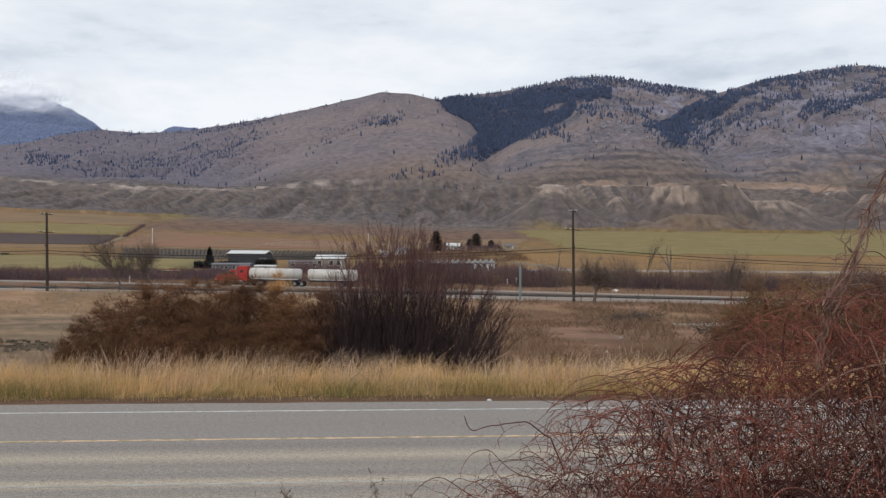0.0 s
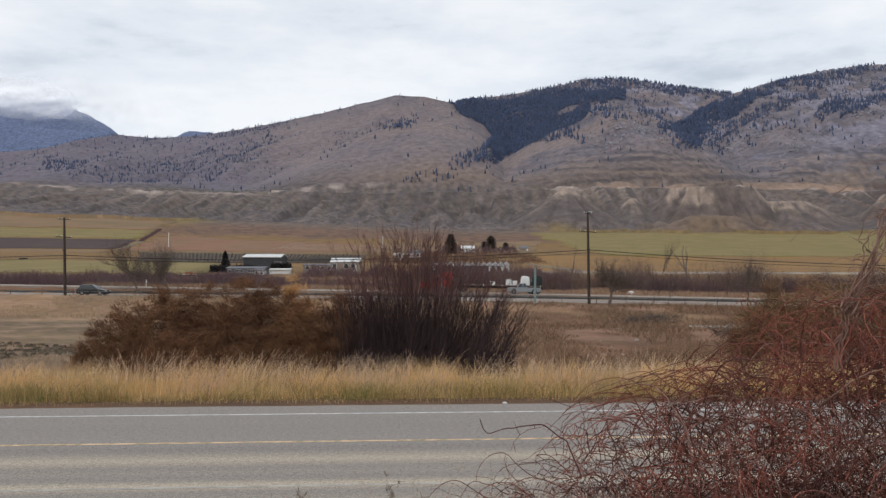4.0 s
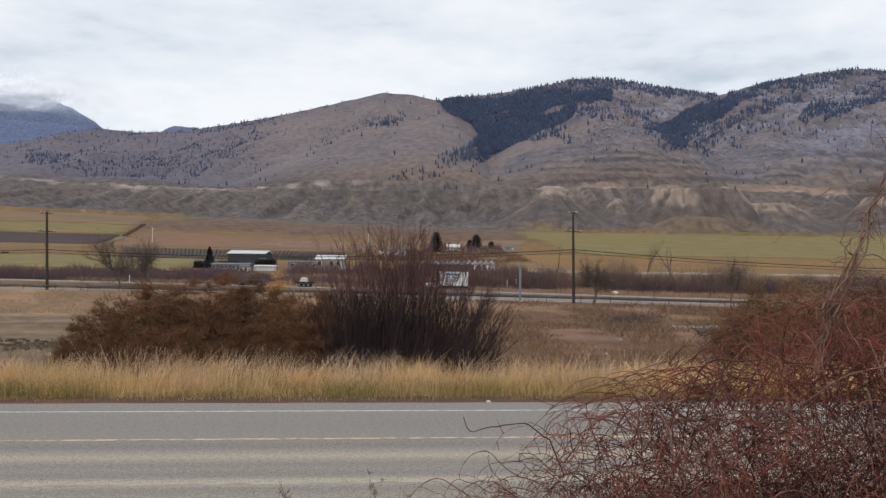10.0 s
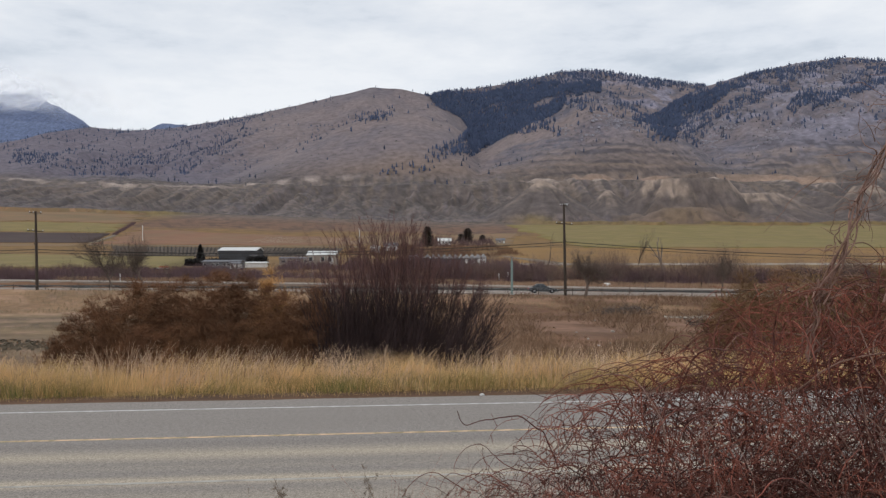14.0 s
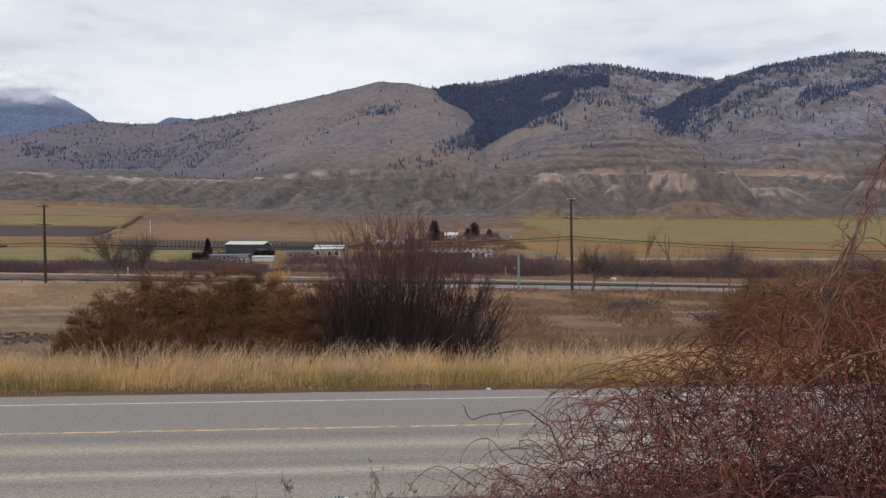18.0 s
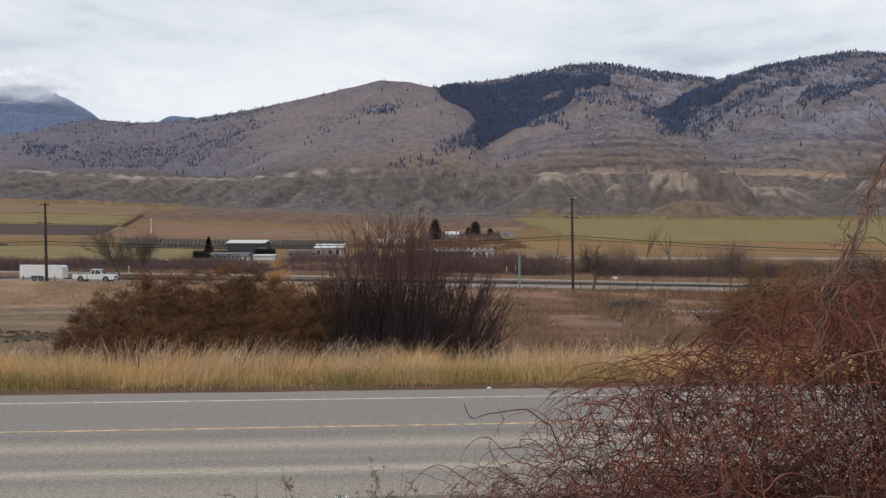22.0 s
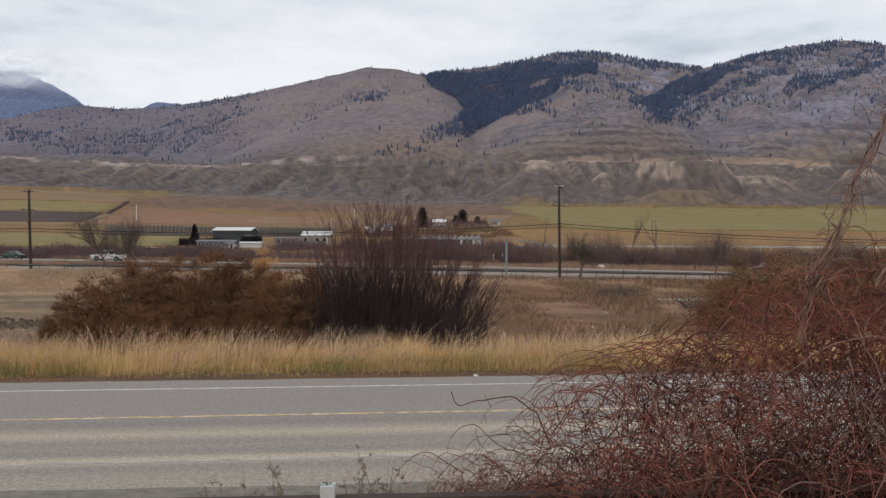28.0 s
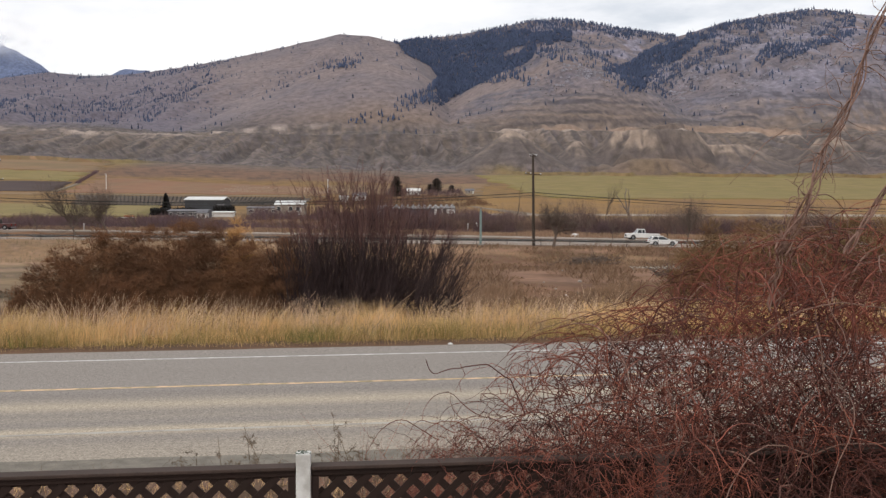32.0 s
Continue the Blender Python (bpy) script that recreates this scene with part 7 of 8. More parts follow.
for k, (x, y, h) in enumerate(((-2.35, 8.6, 1.15), (-1.75, 8.4, 1.35), (-1.45, 8.9, 1.0), (-1.1, 8.0, 1.5), (-0.75, 8.3, 1.25), (-0.4, 7.8, 1.35), (-0.1, 8.2, 1.1), (0.3, 7.6, 1.2), (-3.1, 9.2, 0.9), (-2.0, 9.4, 0.9), (-0.6, 7.2, 1.0), (0.6, 8.0, 1.3), (-4.0, 9.0, 0.7))):
    dead_weed(x, y, h, 500 + k, "dry dead weed with seed heads on the bank")


# ---- vehicles on the highway ----
def paint_mat(name, c, rough=0.3, metal=0.0):
    return material(name, c, rough=rough, vary=0.06, scale=0.8, fine=6, bump=0, metal=metal, spec=0.5)


M["car_white"] = paint_mat("white_car_paint", (0.72, 0.72, 0.71))
M["car_pearl"] = paint_mat("pearl_car_paint", (0.40, 0.36, 0.32))
M["car_black"] = paint_mat("black_car_paint", (0.012, 0.012, 0.014))
M["car_grey"] = paint_mat("dark_grey_car_paint", (0.05, 0.055, 0.06))
M["car_silver"] = paint_mat("silver_car_paint", (0.22, 0.235, 0.25))
M["car_tan"] = paint_mat("tan_car_paint", (0.17, 0.135, 0.11))
M["car_green"] = paint_mat("dark_green_car_paint", (0.02, 0.055, 0.045))
M["car_red"] = paint_mat("red_car_paint", (0.075, 0.020, 0.018))
M["truck_red"] = paint_mat("bright_red_truck_paint", (0.40, 0.022, 0.018))
M["tyre"] = material("tyre_rubber", (0.018, 0.018, 0.018), vary=0.2, scale=4, fine=30, bump=0)
M["rim"] = material("wheel_rim", (0.24, 0.24, 0.25), rough=0.4, vary=0.1, scale=4, fine=30, bump=0, metal=0.5)
M["glass"] = material("car_glass", (0.025, 0.03, 0.035), rough=0.08, vary=0.05, scale=2, fine=9, bump=0, spec=0.7)
M["lamp"] = material("headlamp_lens", (0.75, 0.74, 0.68), rough=0.2, vary=0.05, bump=0, spec=0.6)
M["tail"] = material("tail_lamp_lens", (0.35, 0.02, 0.02), rough=0.25, vary=0.05, bump=0, spec=0.5)
M["chassis"] = material("dark_chassis", (0.03, 0.03, 0.032), vary=0.2, scale=2, fine=20, bump=0)
M["tank_shell"] = material("off_white_tank_shell", (0.62, 0.59, 0.54), rough=0.4, vary=0.1, scale=0.7, fine=7, bump=0)
M["deck_wood"] = material("truck_deck_planks", (0.16, 0.12, 0.09), vary=0.25, scale=2, fine=20, bump=0)
M["sign_blue"] = paint_mat("blue_lettering", (0.03, 0.16, 0.36), rough=0.5)
M["tarp_dark"] = material("dark_tarpaulin", (0.03, 0.035, 0.035), vary=0.25, scale=2, fine=20, bump=0.2)


def wheel(parent, x, y, r, w):
    bm = bmesh.new()
    bmesh.ops.create_cone(bm, cap_ends=True, segments=18, radius1=r, radius2=r, depth=w, matrix=Matrix.Translation((x, y, r)) @ Matrix.Rotation(radians(90), 4, "X"))
    bmesh.ops.bevel(bm, geom=[e for e in bm.edges if len(e.link_faces) == 2 and any(len(f.verts) > 4 for f in e.link_faces)], offset=r * 0.12, segments=2, affect="EDGES")
    t = part("wheel", bm, M["tyre"], parent, "black tyre")
    bm = bmesh.new()
    bmesh.ops.create_cone(bm, cap_ends=True, segments=14, radius1=r * 0.6, radius2=r * 0.52, depth=0.05, matrix=Matrix.Translation((x, y + math.copysign(w / 2 + 0.015, y), r)) @ Matrix.Rotation(radians(90), 4, "X"))
    part("rim", bm, M["rim"], t)


def shell(name, outline, half, mat, parent, belt=None, narrow=0.82, bevel=0.05, label=""):
    """A side outline drawn across the width; above belt it narrows."""
    bm = prism(bmesh.new(), outline, -half, half)
    if belt is not None:
        top = max(z for _, z in outline)
        for v in bm.verts:
            if v.co.z > belt:
                v.co.y *= 1 - (1 - narrow) * (v.co.z - belt) / (top - belt)
    if bevel:
        bmesh.ops.bevel(bm, geom=list(bm.edges), offset=bevel, segments=2, affect="EDGES", profile=0.6, clamp_overlap=True)
    return part(name, bm, M[mat], parent, label)


def car(name, L, W, H, colour, label, category, style="sedan", r=0.33):
    """Nose towards +x, base at z 0."""
    root = tagged(empty(name), label, category)
    h, c = L / 2, 0.24
    belt = H * (0.60 if style != "pickup" else 0.60)
    ax1, ax2 = h * 0.62, -h * 0.60
    if style == "sedan":
        lower = [(-h, c + 0.1), (-h + 0.05, belt * 0.95), (-h * 0.72, belt), (h * 0.42, belt), (h * 0.9, belt * 0.84), (h, belt * 0.62), (h, c + 0.05), (h * 0.9, c), (-h * 0.93, c)]
        cabin = [(-h * 0.74, belt - 0.02), (-h * 0.40, H), (h * 0.02, H), (h * 0.42, belt - 0.02)]
    elif style == "suv":
        lower = [(-h, c + 0.12), (-h, belt), (h * 0.46, belt), (h * 0.80, belt * 0.90), (h * 0.97, belt * 0.74), (h, belt * 0.55), (h, c + 0.1), (h * 0.92, c), (-h * 0.94, c)]
        cabin = [(-h * 0.97, belt - 0.02), (-h * 0.72, H), (-h * 0.02, H), (h * 0.48, belt - 0.02)]
    else:
        lower = [(-h, c + 0.3), (-h, belt), (h * 0.50, belt), (h * 0.93, belt * 0.92), (h, belt * 0.80), (h, c + 0.2), (h * 0.93, c + 0.12), (-h * 0.95, c + 0.15)]
        cabin = [(-h * 0.14, belt - 0.02), (-h * 0.10, H), (h * 0.26, H), (h * 0.48, belt - 0.02)]
    soft_edge = 0.07 if style == "pickup" else 0.13
    body = shell("body", lower, W / 2, colour, root, bevel=soft_edge)
    shell("cabin", cabin, W / 2 * 0.94, colour, root, belt=belt - 0.02, narrow=0.80, bevel=soft_edge)
    # side glass in two panes each side, windscreen and rear window
    (xa, _), (xb, zt), (xc, _), (xd, _) = cabin
    mid = (xb + xc) / 2
    lo, hi = belt + 0.03, H - 0.12
    for side in (-1, 1):
        y0 = side * (W / 2 * 0.94 + 0.004)
        y1 = side * (W / 2 * 0.94 * 0.84 + 0.004)
        for p0, p1, q0, q1 in ((xa + (xb - xa) * 0.35 + 0.1, mid - 0.05, xb + 0.1, mid - 0.05), (mid + 0.05, xd - (xd - xc) * 0.25, mid + 0.05, xc + 0.02)):
            vs = [(p0, y0, lo), (p1, y0, lo), (q1, y1, hi), (q0, y1, hi)]
            vs += [(a, b - side * 0.03, z) for a, b, z in vs]
            mesh_ob("side_window", vs, [(0, 1, 2, 3), (4, 7, 6, 5), (0, 4, 5, 1), (1, 5, 6, 2), (2, 6, 7, 3), (3, 7, 4, 0)], M["glass"], root, "dark side window")
        box_part("mirror", xd - 0.35, xd - 0.2, min(side * W / 2, side * (W / 2 + 0.16)), max(side * W / 2, side * (W / 2 + 0.16)), belt + 0.02, belt + 0.18, M[colour], root)
        box_part("headlight", h - 0.12, h + 0.012, min(side * W * 0.30, side * W * 0.46), max(side * W * 0.30, side * W * 0.46), belt * 0.62, belt * 0.78, M["lamp"], root, "clear headlight")
        box_part("tail_light", -h - 0.012, -h + 0.1, min(side * W * 0.34, side * W * 0.48), max(side * W * 0.34, side * W * 0.48), belt * 0.66, belt * 0.92, M["tail"], root, "red tail light")
        for ax in (ax1, ax2):
            wheel(root, ax, side * (W / 2 - 0.10), r, 0.22)
            bm = bmesh.new()
            bmesh.ops.create_cone(bm, cap_ends=True, segments=18, radius1=r * 1.2, radius2=r * 1.2, depth=0.02, matrix=Matrix.Translation((ax, side * (W / 2 - 0.005), r * 1.03)) @ Matrix.Rotation(radians(90), 4, "X"))
            part("wheel_arch", bm, M["chassis"], body)
    for (x0, z0), (x1, z1), nm in ((cabin[3], cabin[2], "windscreen"), (cabin[0], cabin[1], "rear_window")):
        sg = 1 if nm == "windscreen" else -1
        a0, a1 = W / 2 * 0.86, W / 2 * 0.70
        vs = [(x0 + sg * 0.012 - (x0 - x1) * 0.1, -a0, belt + 0.05), (x0 + sg * 0.012 - (x0 - x1) * 0.1, a0, belt + 0.05), (x1 + sg * 0.012 + (x0 - x1) * 0.12, a1, H - 0.09), (x1 + sg * 0.012 + (x0 - x1) * 0.12, -a1, H - 0.09)]
        vs += [(x - sg * 0.03, y, z) for x, y, z in vs]
        mesh_ob(nm, vs, [(0, 1, 2, 3), (4, 7, 6, 5), (0, 4, 5, 1), (1, 5, 6, 2), (2, 6, 7, 3), (3, 7, 4, 0)], M["glass"], root)
    box_part("front_bumper", h - 0.1, h + 0.06, -W * 0.46, W * 0.46, c + 0.02, c + 0.24, M["chassis"] if style != "pickup" else M["rim"], root, bevel=0.03)
    box_part("rear_bumper", -h - 0.06, -h + 0.1, -W * 0.46, W * 0.46, c + 0.08, c + 0.28, M["chassis"] if style != "pickup" else M["rim"], root, bevel=0.03)
    box_part("grille", h - 0.02, h + 0.02, -W * 0.26, W * 0.26, belt * 0.55, belt * 0.8, M["chassis"], root)
    if style == "pickup":
        # black sheet on the solid bed imitates its shaded hollow
        box_part("bed_shade_sheet", -h * 0.96, -h * 0.18, -W * 0.42, W * 0.42, belt - 0.01, belt + 0.012, M["chassis"], root, "black sheet standing for the shaded open bed")
    if style == "suv":
        for side in (-1, 1):
            box_part("roof_rail", -h * 0.7, -h * 0.02, side * W * 0.36 - 0.02, side * W * 0.36 + 0.02, H, H + 0.05, M["rim"], root)
    return root


def tractor(root, colour, x):
    """A long-nosed highway tractor whose nose is at x, facing +x."""
    shell("hood", [(x - 2.30, 0.75), (x - 2.30, 1.95), (x - 0.34, 1.72), (x - 0.05, 1.45), (x, 0.75)], 0.72, colour, root, bevel=0.1)
    shell("cab", [(x - 3.90, 0.8), (x - 3.90, 2.75), (x - 3.49, 2.9), (x - 2.75, 2.8), (x - 2.25, 1.95), (x - 2.25, 0.8)], 1.05, colour, root, bevel=0.08)
    shell("sleeper", [(x - 5.90, 0.8), (x - 5.90, 3.6), (x - 4.30, 3.55), (x - 3.70, 2.9), (x - 3.85, 0.8)], 1.1, colour, root, bevel=0.1)
    box_part("chassis_frame", x - 8.30, x - 0.30, -0.45, 0.45, 0.62, 0.92, M["chassis"], root)
    box_part("front_bumper", x - 0.11, x + 0.1, -1.15, 1.15, 0.4, 0.78, M["rim"], root, "chrome bumper", bevel=0.04)
    box_part("grille", x - 0.06, x + 0.03, -0.5, 0.5, 0.85, 1.5, M["rim"], root, "chrome grille")
    for s in (-1, 1):
        shell("fender", [(x - 1.90, 0.75), (x - 1.60, 1.15), (x - 0.70, 1.2), (x - 0.10, 0.95), (x - 0.10, 0.75)], 0.22, colour, root, bevel=0.06).location.y = s * 0.95
        box_part("side_window", x - 3.49, x - 2.60, s * 1.03 - 0.02, s * 1.03 + 0.05 * s + 0.02, 2.0, 2.55, M["glass"], root, "dark side window")
        box_part("sleeper_window", x - 5.20, x - 4.60, s * 1.1 - 0.02, s * 1.1 + 0.02, 2.35, 2.75, M["glass"], root)
        tube_ob("exhaust_stack", [(np.array([(x - 4.00, s * 1.15, 0.9), (x - 4.00, s * 1.15, 3.9)]), [0.09, 0.08])], M["rim"], root, 8)
        tube_ob("fuel_tank", [(np.array([(x - 5.20, s * 0.85, 0.72), (x - 3.20, s * 0.85, 0.72)]), [0.33, 0.33])], M["rim"], root, 12)
        box_part("headlight", x - 0.25, x - 0.03, s * 0.9 - 0.14, s * 0.9 + 0.14, 0.98, 1.18, M["lamp"], root, "clear headlight")
        wheel(root, x - 1.15, s * 1.0, 0.52, 0.3)
        for ax in (x - 6.60, x - 7.90):
            wheel(root, ax, s * 0.92, 0.52, 0.5)
    mesh_ob("windscreen", [(x - 2.30, -0.9, 2.0), (x - 2.30, 0.9, 2.0), (x - 2.72, 0.85, 2.72), (x - 2.72, -0.85, 2.72), (x - 2.36, -0.9, 2.0), (x - 2.36, 0.9, 2.0), (x - 2.78, 0.85, 2.72), (x - 2.78, -0.85, 2.72)],
            [(0, 1, 2, 3), (4, 7, 6, 5), (0, 4, 5, 1), (1, 5, 6, 2), (2, 6, 7, 3), (3, 7, 4, 0)], M["glass"], root)


def tank_trailer(root, x0, x1, axles):
    bm = bmesh.new()
    bmesh.ops.create_cone(bm, cap_ends=True, segments=28, radius1=1.12, radius2=1.12, depth=x1 - x0, matrix=Matrix.Translation(((x0 + x1) / 2, 0, 2.25)) @ Matrix.Rotation(radians(90), 4, "Y"))
    for v in bm.verts:
        v.co.z = 2.25 + (v.co.z - 2.25) * 0.88
    bmesh.ops.bevel(bm, geom=[e for e in bm.edges if any(len(f.verts) > 4 for f in e.link_faces)], offset=0.18, segments=3, affect="EDGES")
    t = part("tank", bm, M["tank_shell"], root, "off-white cylindrical tank", True)
    for k in range(4):
        xx = x0 + (x1 - x0) * (k + 0.5) / 4
        tube_ob("tank_band", [(np.stack([np.full(21, xx), 1.13 * np.cos(np.linspace(0, 6.283, 21)), 2.25 + 0.995 * np.sin(np.linspace(0, 6.283, 21))], -1), np.full(21, 0.03))], M["rim"], t, 4)
    for k in range(2):
        box_part("manhole", x0 + (x1 - x0) * (0.3 + 0.4 * k) - 0.3, x0 + (x1 - x0) * (0.3 + 0.4 * k) + 0.3, -0.3, 0.3, 3.2, 3.36, M["rim"], t)
    box_part("trailer_frame", x0 + 0.2, x1 - 0.2, -0.5, 0.5, 0.95, 1.32, M["chassis"], root)
    for s in (-1, 1):
        box_part("side_rail", x0 + 0.5, x1 - 0.5, s * 1.1 - 0.06, s * 1.1 + 0.06, 1.22, 1.36, M["trim_white"], root, "pale side rail")
        for ax in axles:
            wheel(root, ax, s * 0.92, 0.5, 0.5)


def tanker_train(label):
    root = tagged(empty("tanker_truck"), label, "truck")
    tractor(root, "truck_red", 13.0)
    tank_trailer(root, -2.6, 6.8, (4.6, -0.3, -1.6, -2.9))
    tank_trailer(root, -12.9, -3.9, (-10.2, -11.5))
    return root


def flatbed_truck(label):
    root = tagged(empty("flatbed_truck"), label, "truck")
    tractor(root, "truck_red", 11.2)
    box_part("deck", -11.2, 3.6, -1.25, 1.25, 1.28, 1.45, M["deck_wood"], root, "long plank deck")
    box_part("deck_beam", -11.0, 4.4, -0.5, 0.5, 0.85, 1.27, M["chassis"], root)
    for k in range(9):
        for s in (-1, 1):
            box_part("deck_stake", -10.6 + k * 1.7, -10.5 + k * 1.7, s * 1.26 - 0.03, s * 1.26 + 0.03, 1.25, 1.5, M["trim_white"], root)
    for s in (-1, 1):
        for ax in (-8.8, -10.1):
            wheel(root, ax, s * 0.92, 0.5, 0.5)
    box_part("headboard", 3.55, 4.5, -1.2, 1.2, 1.45, 3.4, M["tarp_dark"], root, "dark tarpaulined crate", bevel=0.08)
    shell("tarped_load", [(-10.9, 1.46), (-10.9, 2.9), (-10.2, 3.3), (-9.2, 3.2), (-8.9, 1.46)], 1.1, "tarp_dark", root, bevel=0.12, label="dark tarpaulined load")
    shell("white_load", [(-8.7, 1.46), (-8.6, 3.0), (-8.0, 3.2), (-7.2, 3.1), (-7.0, 1.46)], 0.9, "car_white", root, bevel=0.2, label="white wrapped load")
    for k, (x0, x1, z1) in enumerate(((-6.4, -5.6, 2.3), (-5.4, -4.4, 2.5), (-2.4, -1.5, 2.1))):
        box_part("white_crate", x0, x1, -0.7, 0.7, 1.46, z1, M["trim_white"], root, bevel=0.04)
    return root


def box_truck(label):
    root = tagged(empty("box_truck"), label, "truck")
    box_part("cargo_box", -4.0, 1.25, -1.2, 1.2, 0.95, 3.45, M["car_white"], root, "white cargo box", bevel=0.03)
    shell("cab", [(1.4, 0.55), (1.4, 2.05), (2.35, 2.05), (2.85, 1.45), (3.8, 1.32), (3.95, 1.0), (3.95, 0.5)], 0.98, "car_white", root, belt=1.5, narrow=0.85, bevel=0.08)
    box_part("chassis_frame", -4.0, 3.0, -0.4, 0.4, 0.55, 0.9, M["chassis"], root)
    box_part("front_bumper", 3.88, 4.05, -1.0, 1.0, 0.4, 0.7, M["rim"], root, bevel=0.03)
    box_part("rear_bumper", -4.1, -3.95, -1.1, 1.1, 0.5, 0.7, M["chassis"], root)
    for s in (-1, 1):
        box_part("side_window", 1.6, 2.5, s * 0.93 - 0.02, s * 0.93 + 0.02, 1.42, 1.92, M["glass"], root, "dark side window")
        box_part("headlight", 3.88, 3.98, s * 0.8 - 0.12, s * 0.8 + 0.12, 0.85, 1.05, M["lamp"], root, "clear headlight")
        box_part("mirror", 2.5, 2.65, s * 1.15 - 0.1, s * 1.15 + 0.1, 1.45, 1.9, M["chassis"], root)
        box_part("skirt", -3.6, 1.0, s * 1.1 - 0.04, s * 1.1 + 0.04, 0.6, 0.95, M["chassis"], root)
        wheel(root, 3.1, s * 0.9, 0.42, 0.28)
        wheel(root, -2.3, s * 0.85, 0.42, 0.45)
        # a blue logo shape over a smaller line, and a row below
        for k in range(6):
            x0 = -2.35 + k * 0.5
            box_part("logo_block", x0, x0 + 0.4, s * 1.205 - 0.006, s * 1.205 + 0.006, 2.75, 3.15, M["sign_blue"], root, "blue logo shape")
        box_part("logo_bar", -2.4, 0.5, s * 1.205 - 0.006, s * 1.205 + 0.006, 2.38, 2.5, M["sign_blue"], root, "blue logo shape")
        for k in range(3):
            box_part("small_print_bar", -1.9, 0.1, s * 1.205 - 0.006, s * 1.205 + 0.006, 1.7 + 0.18 * k, 1.78 + 0.18 * k, M["siding_grey"], root, "grey bar of small print")
    return root


def cargo_trailer(label):
    root = tagged(empty("cargo_trailer"), label, "trailer")
    shell("box", [(-3.4, 0.45), (-3.4, 2.6), (3.0, 2.6), (3.4, 2.3), (3.4, 0.45)], 1.05, "car_white", root, bevel=0.06, label="white enclosed box")
    box_part("drawbar", 3.3, 5.0, -0.08, 0.08, 0.42, 0.56, M["chassis"], root)
    box_part("rear_door", -3.44, -3.38, -0.95, 0.95, 0.55, 2.5, M["trim_white"], root)
    for s in (-1, 1):
        shell("fender", [(-1.6, 0.6), (-1.4, 0.85), (0.4, 0.85), (0.6, 0.6)], 0.1, "chassis", root, bevel=0.03).location.y = s * 1.1
        for ax in (-1.0, 0.0):
            wheel(root, ax, s * 1.02, 0.34, 0.22)
        box_part("side_seam", -3.2, 3.0, s * 1.055 - 0.006, s * 1.055 + 0.006, 0.52, 0.62, M["rim"], root)
        box_part("tail_light", -3.45, -3.4, s * 0.9 - 0.06, s * 0.9 + 0.06, 0.7, 0.85, M["tail"], root)
    return root


def utility_trailer(label):
    root = tagged(empty("utility_trailer"), label, "trailer")
    box_part("deck", -1.7, 1.7, -0.9, 0.9, 0.6, 0.7, M["deck_wood"], root)
    box_part("drawbar", 1.7, 4.2, -0.06, 0.06, 0.45, 0.56, M["chassis"], root)
    box_part("front_rail", 1.62, 1.7, -0.9, 0.9, 0.7, 1.05, M["chassis"], root)
    shell("covered_load", [(-0.6, 0.71), (-0.55, 1.55), (0.0, 1.8), (0.6, 1.7), (0.75, 0.71)], 0.6, "tank_shell", root, bevel=0.12, label="pale tarpaulined load")
    for s in (-1, 1):
        box_part("side_rail", -1.7, 1.7, s * 0.92 - 0.03, s * 0.92 + 0.03, 0.7, 0.95, M["chassis"], root)
        for ax in (-0.9, -0.1, 0.7):
            wheel(root, ax, s * 1.02, 0.33, 0.2)
    return root


tanker = tanker_train("red highway tractor hauling two off-white tank trailers")
flatbed = flatbed_truck("red long-nosed tractor with a loaded flatbed trailer")
box_van = box_truck("white delivery box truck with a blue logo")
cargo = cargo_trailer("white enclosed cargo trailer on tandem wheels")
util = utility_trailer("small open utility trailer with a pale covered load")
pick_silver = car("pickup_truck", 5.9, 2.0, 1.9, "car_silver", "silver-grey crew-cab pickup truck", "pickup truck", "pickup", 0.39)
suv_white = car("suv_car", 4.9, 1.9, 1.62, "car_white", "white five-door sport utility car", "car", "suv", 0.36)
pick_dark = car("pickup_truck", 5.9, 2.0, 1.9, "car_grey", "dark grey pickup truck towing a trailer", "pickup truck", "pickup", 0.39)
sedan_grey = car("sedan_car", 4.6, 1.82, 1.45, "car_grey", "dark grey four-door sedan car", "car", "sedan")
suv_dark = car("suv_car", 4.4, 1.9, 1.75, "car_grey", "dark compact sport utility car", "car", "suv", 0.36)
suv_black = car("suv_car", 4.75, 1.9, 1.70, "car_black", "glossy black sport utility car", "car", "suv", 0.36)
pick_tow = car("pickup_truck", 6.6, 2.05, 2.0, "car_white", "white long-bed pickup truck towing a cargo trailer", "pickup truck", "pickup", 0.41)
sedan_pearl = car("sedan_car", 4.85, 1.85, 1.47, "car_pearl", "beige-grey four-door sedan car", "car", "sedan")
pick_tan = car("pickup_truck", 5.7, 1.95, 1.9, "car_tan", "grey-brown crew-cab pickup truck", "pickup truck", "pickup", 0.39)
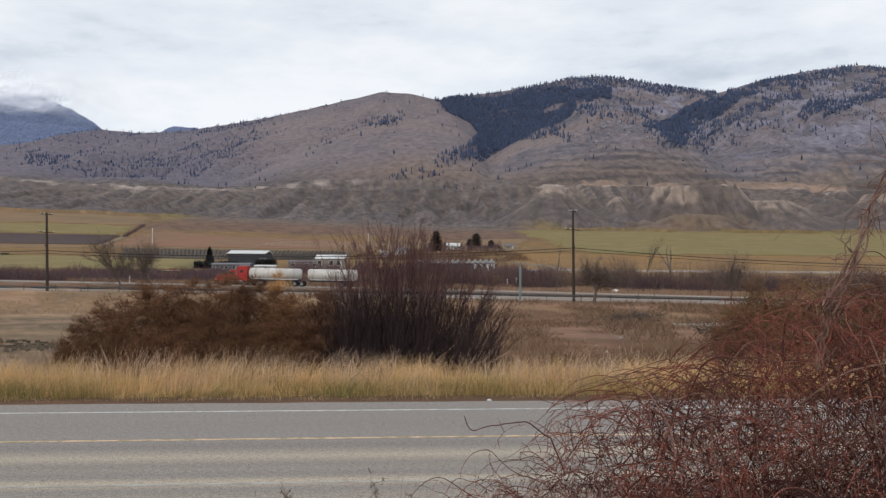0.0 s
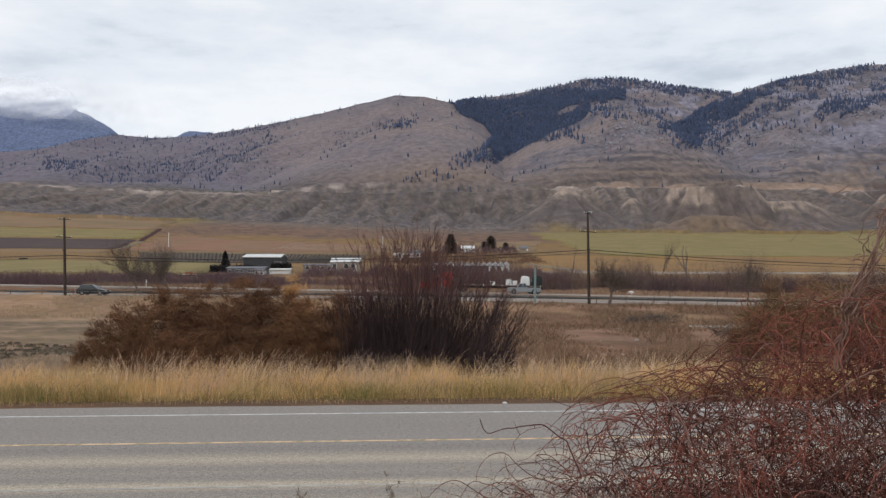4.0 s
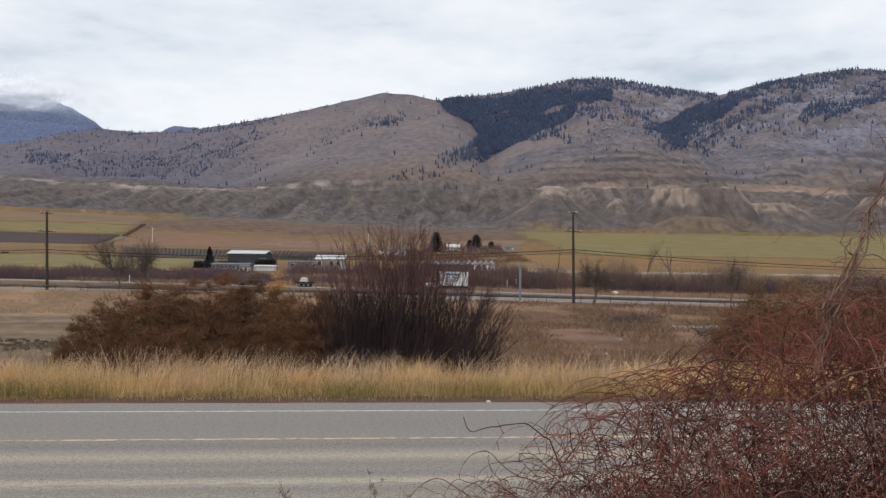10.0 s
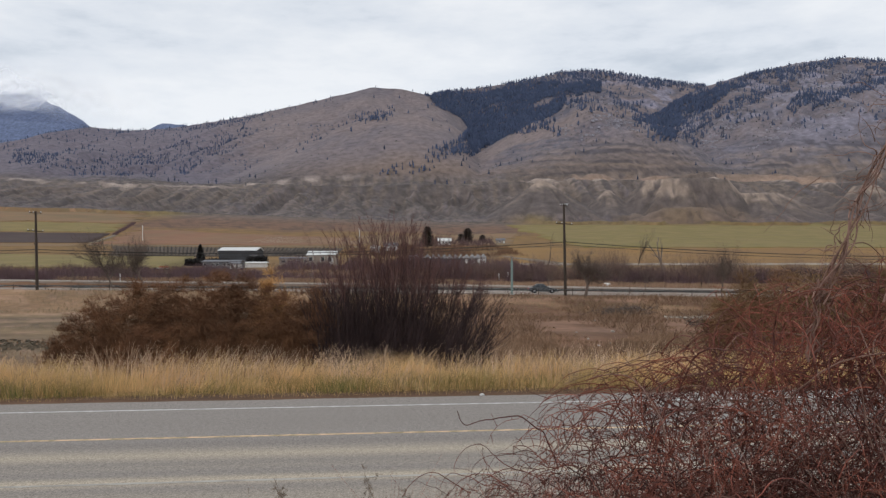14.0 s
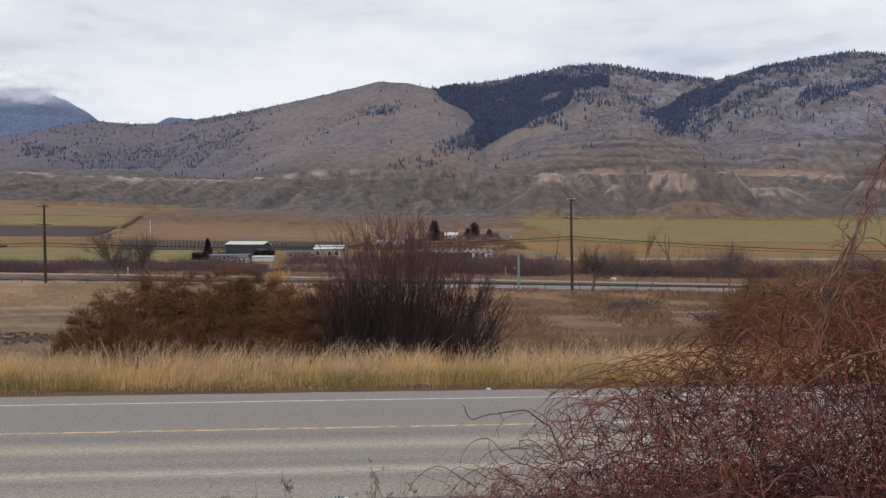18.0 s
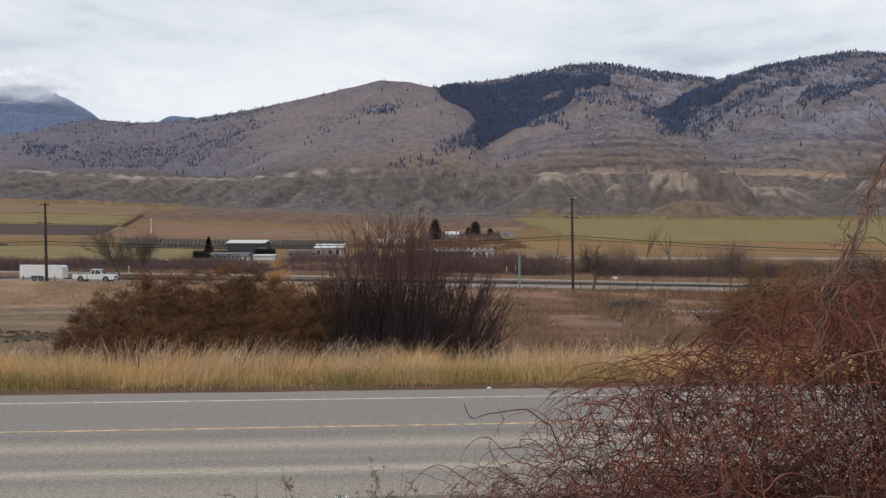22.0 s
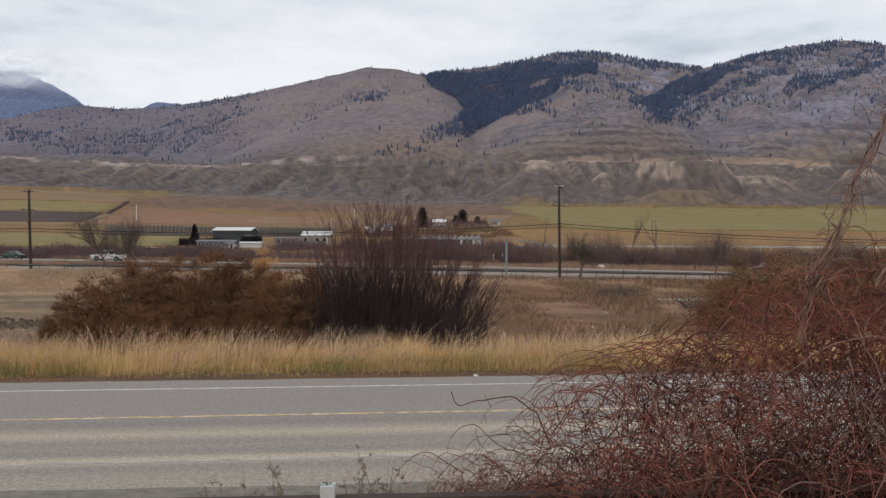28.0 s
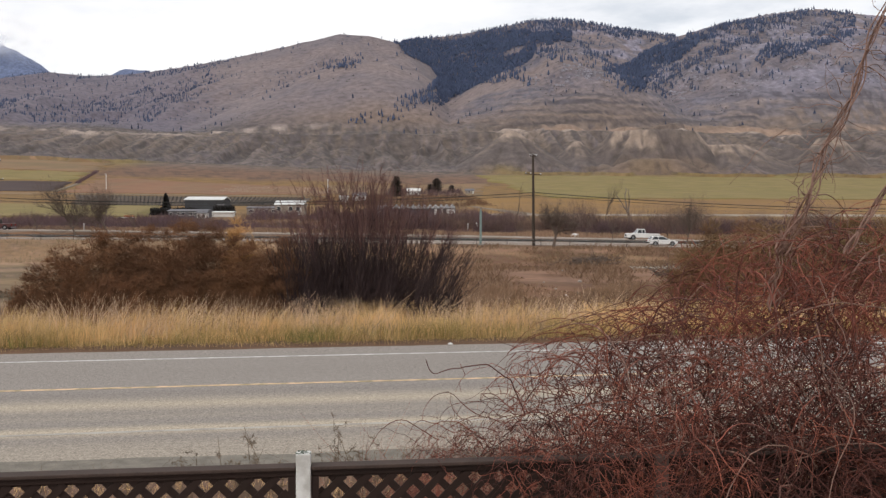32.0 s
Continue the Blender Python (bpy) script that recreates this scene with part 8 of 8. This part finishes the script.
sedan_green = car("sedan_car", 4.5, 1.8, 1.42, "car_green", "dark green four-door sedan", "car", "sedan")
pick_white = car("pickup_truck", 5.8, 2.0, 1.92, "car_white", "white crew-cab pickup truck", "pickup truck", "pickup", 0.39)
hatch_white = car("hatchback_car", 4.5, 1.82, 1.52, "car_white", "white compact hatchback car", "car", "suv", 0.33)
pick_red = car("pickup_truck", 5.4, 1.95, 1.82, "car_red", "dark red painted pickup truck", "pickup truck", "pickup", 0.38)
pick_last = car("pickup_truck", 6.0, 2.0, 1.92, "car_white", "white extended pickup truck", "pickup truck", "pickup", 0.39)


def drive(ob, x0, speed, y):
    """Steady driving along the highway: x at time 0 and metres a second; left-bound traffic uses the far carriageway."""
    zf = hw_far if y > 145 else hw_near
    rows = []
    for t in range(33):
        x = x0 + speed * t
        slope = (float(zf(x + 2)) - float(zf(x - 2))) / 4
        pitch = -math.degrees(math.atan(slope))
        turn = 0 if speed > 0 else 180
        rows.append((float(t), pose(x, y, float(zf(x)) + 0.013, 0, pitch if speed > 0 else -pitch, turn)))
    walk(ob, rows)


def motions():
    drive(tanker, -31.0, -28.6, 151.5)
    drive(flatbed, 110.2, -27.1, 151.5)
    drive(pick_silver, 128.5, -29.8, 148.6)
    drive(suv_white, 199.1, -29.45, 151.5)
    drive(pick_dark, 257.4, -29.5, 151.5)
    drive(util, 267.2, -29.5, 151.5)
    drive(box_van, 318.0, -32.0, 149.4)
    drive(sedan_grey, -435.5, 32.17, 132.0)
    drive(suv_dark, -624.0, 33.84, 132.0)
    drive(suv_black, -183.7, 30.72, 132.0)
    drive(pick_tow, -732.3, 30.67, 132.0)
    drive(cargo, -740.6, 30.67, 132.0)
    drive(sedan_pearl, -802.7, 32.74, 132.0)
    drive(pick_tan, 860.9, -35.53, 151.5)
    drive(sedan_green, 820.7, -32.14, 152.6)
    drive(pick_white, 889.2, -33.89, 148.6)
    drive(hatch_white, -926.6, 30.18, 132.0)
    drive(pick_red, 996.9, -33.5, 151.5)
    drive(pick_last, 40.4 + 31.0 * 32, -31.0, 148.6)


motions()
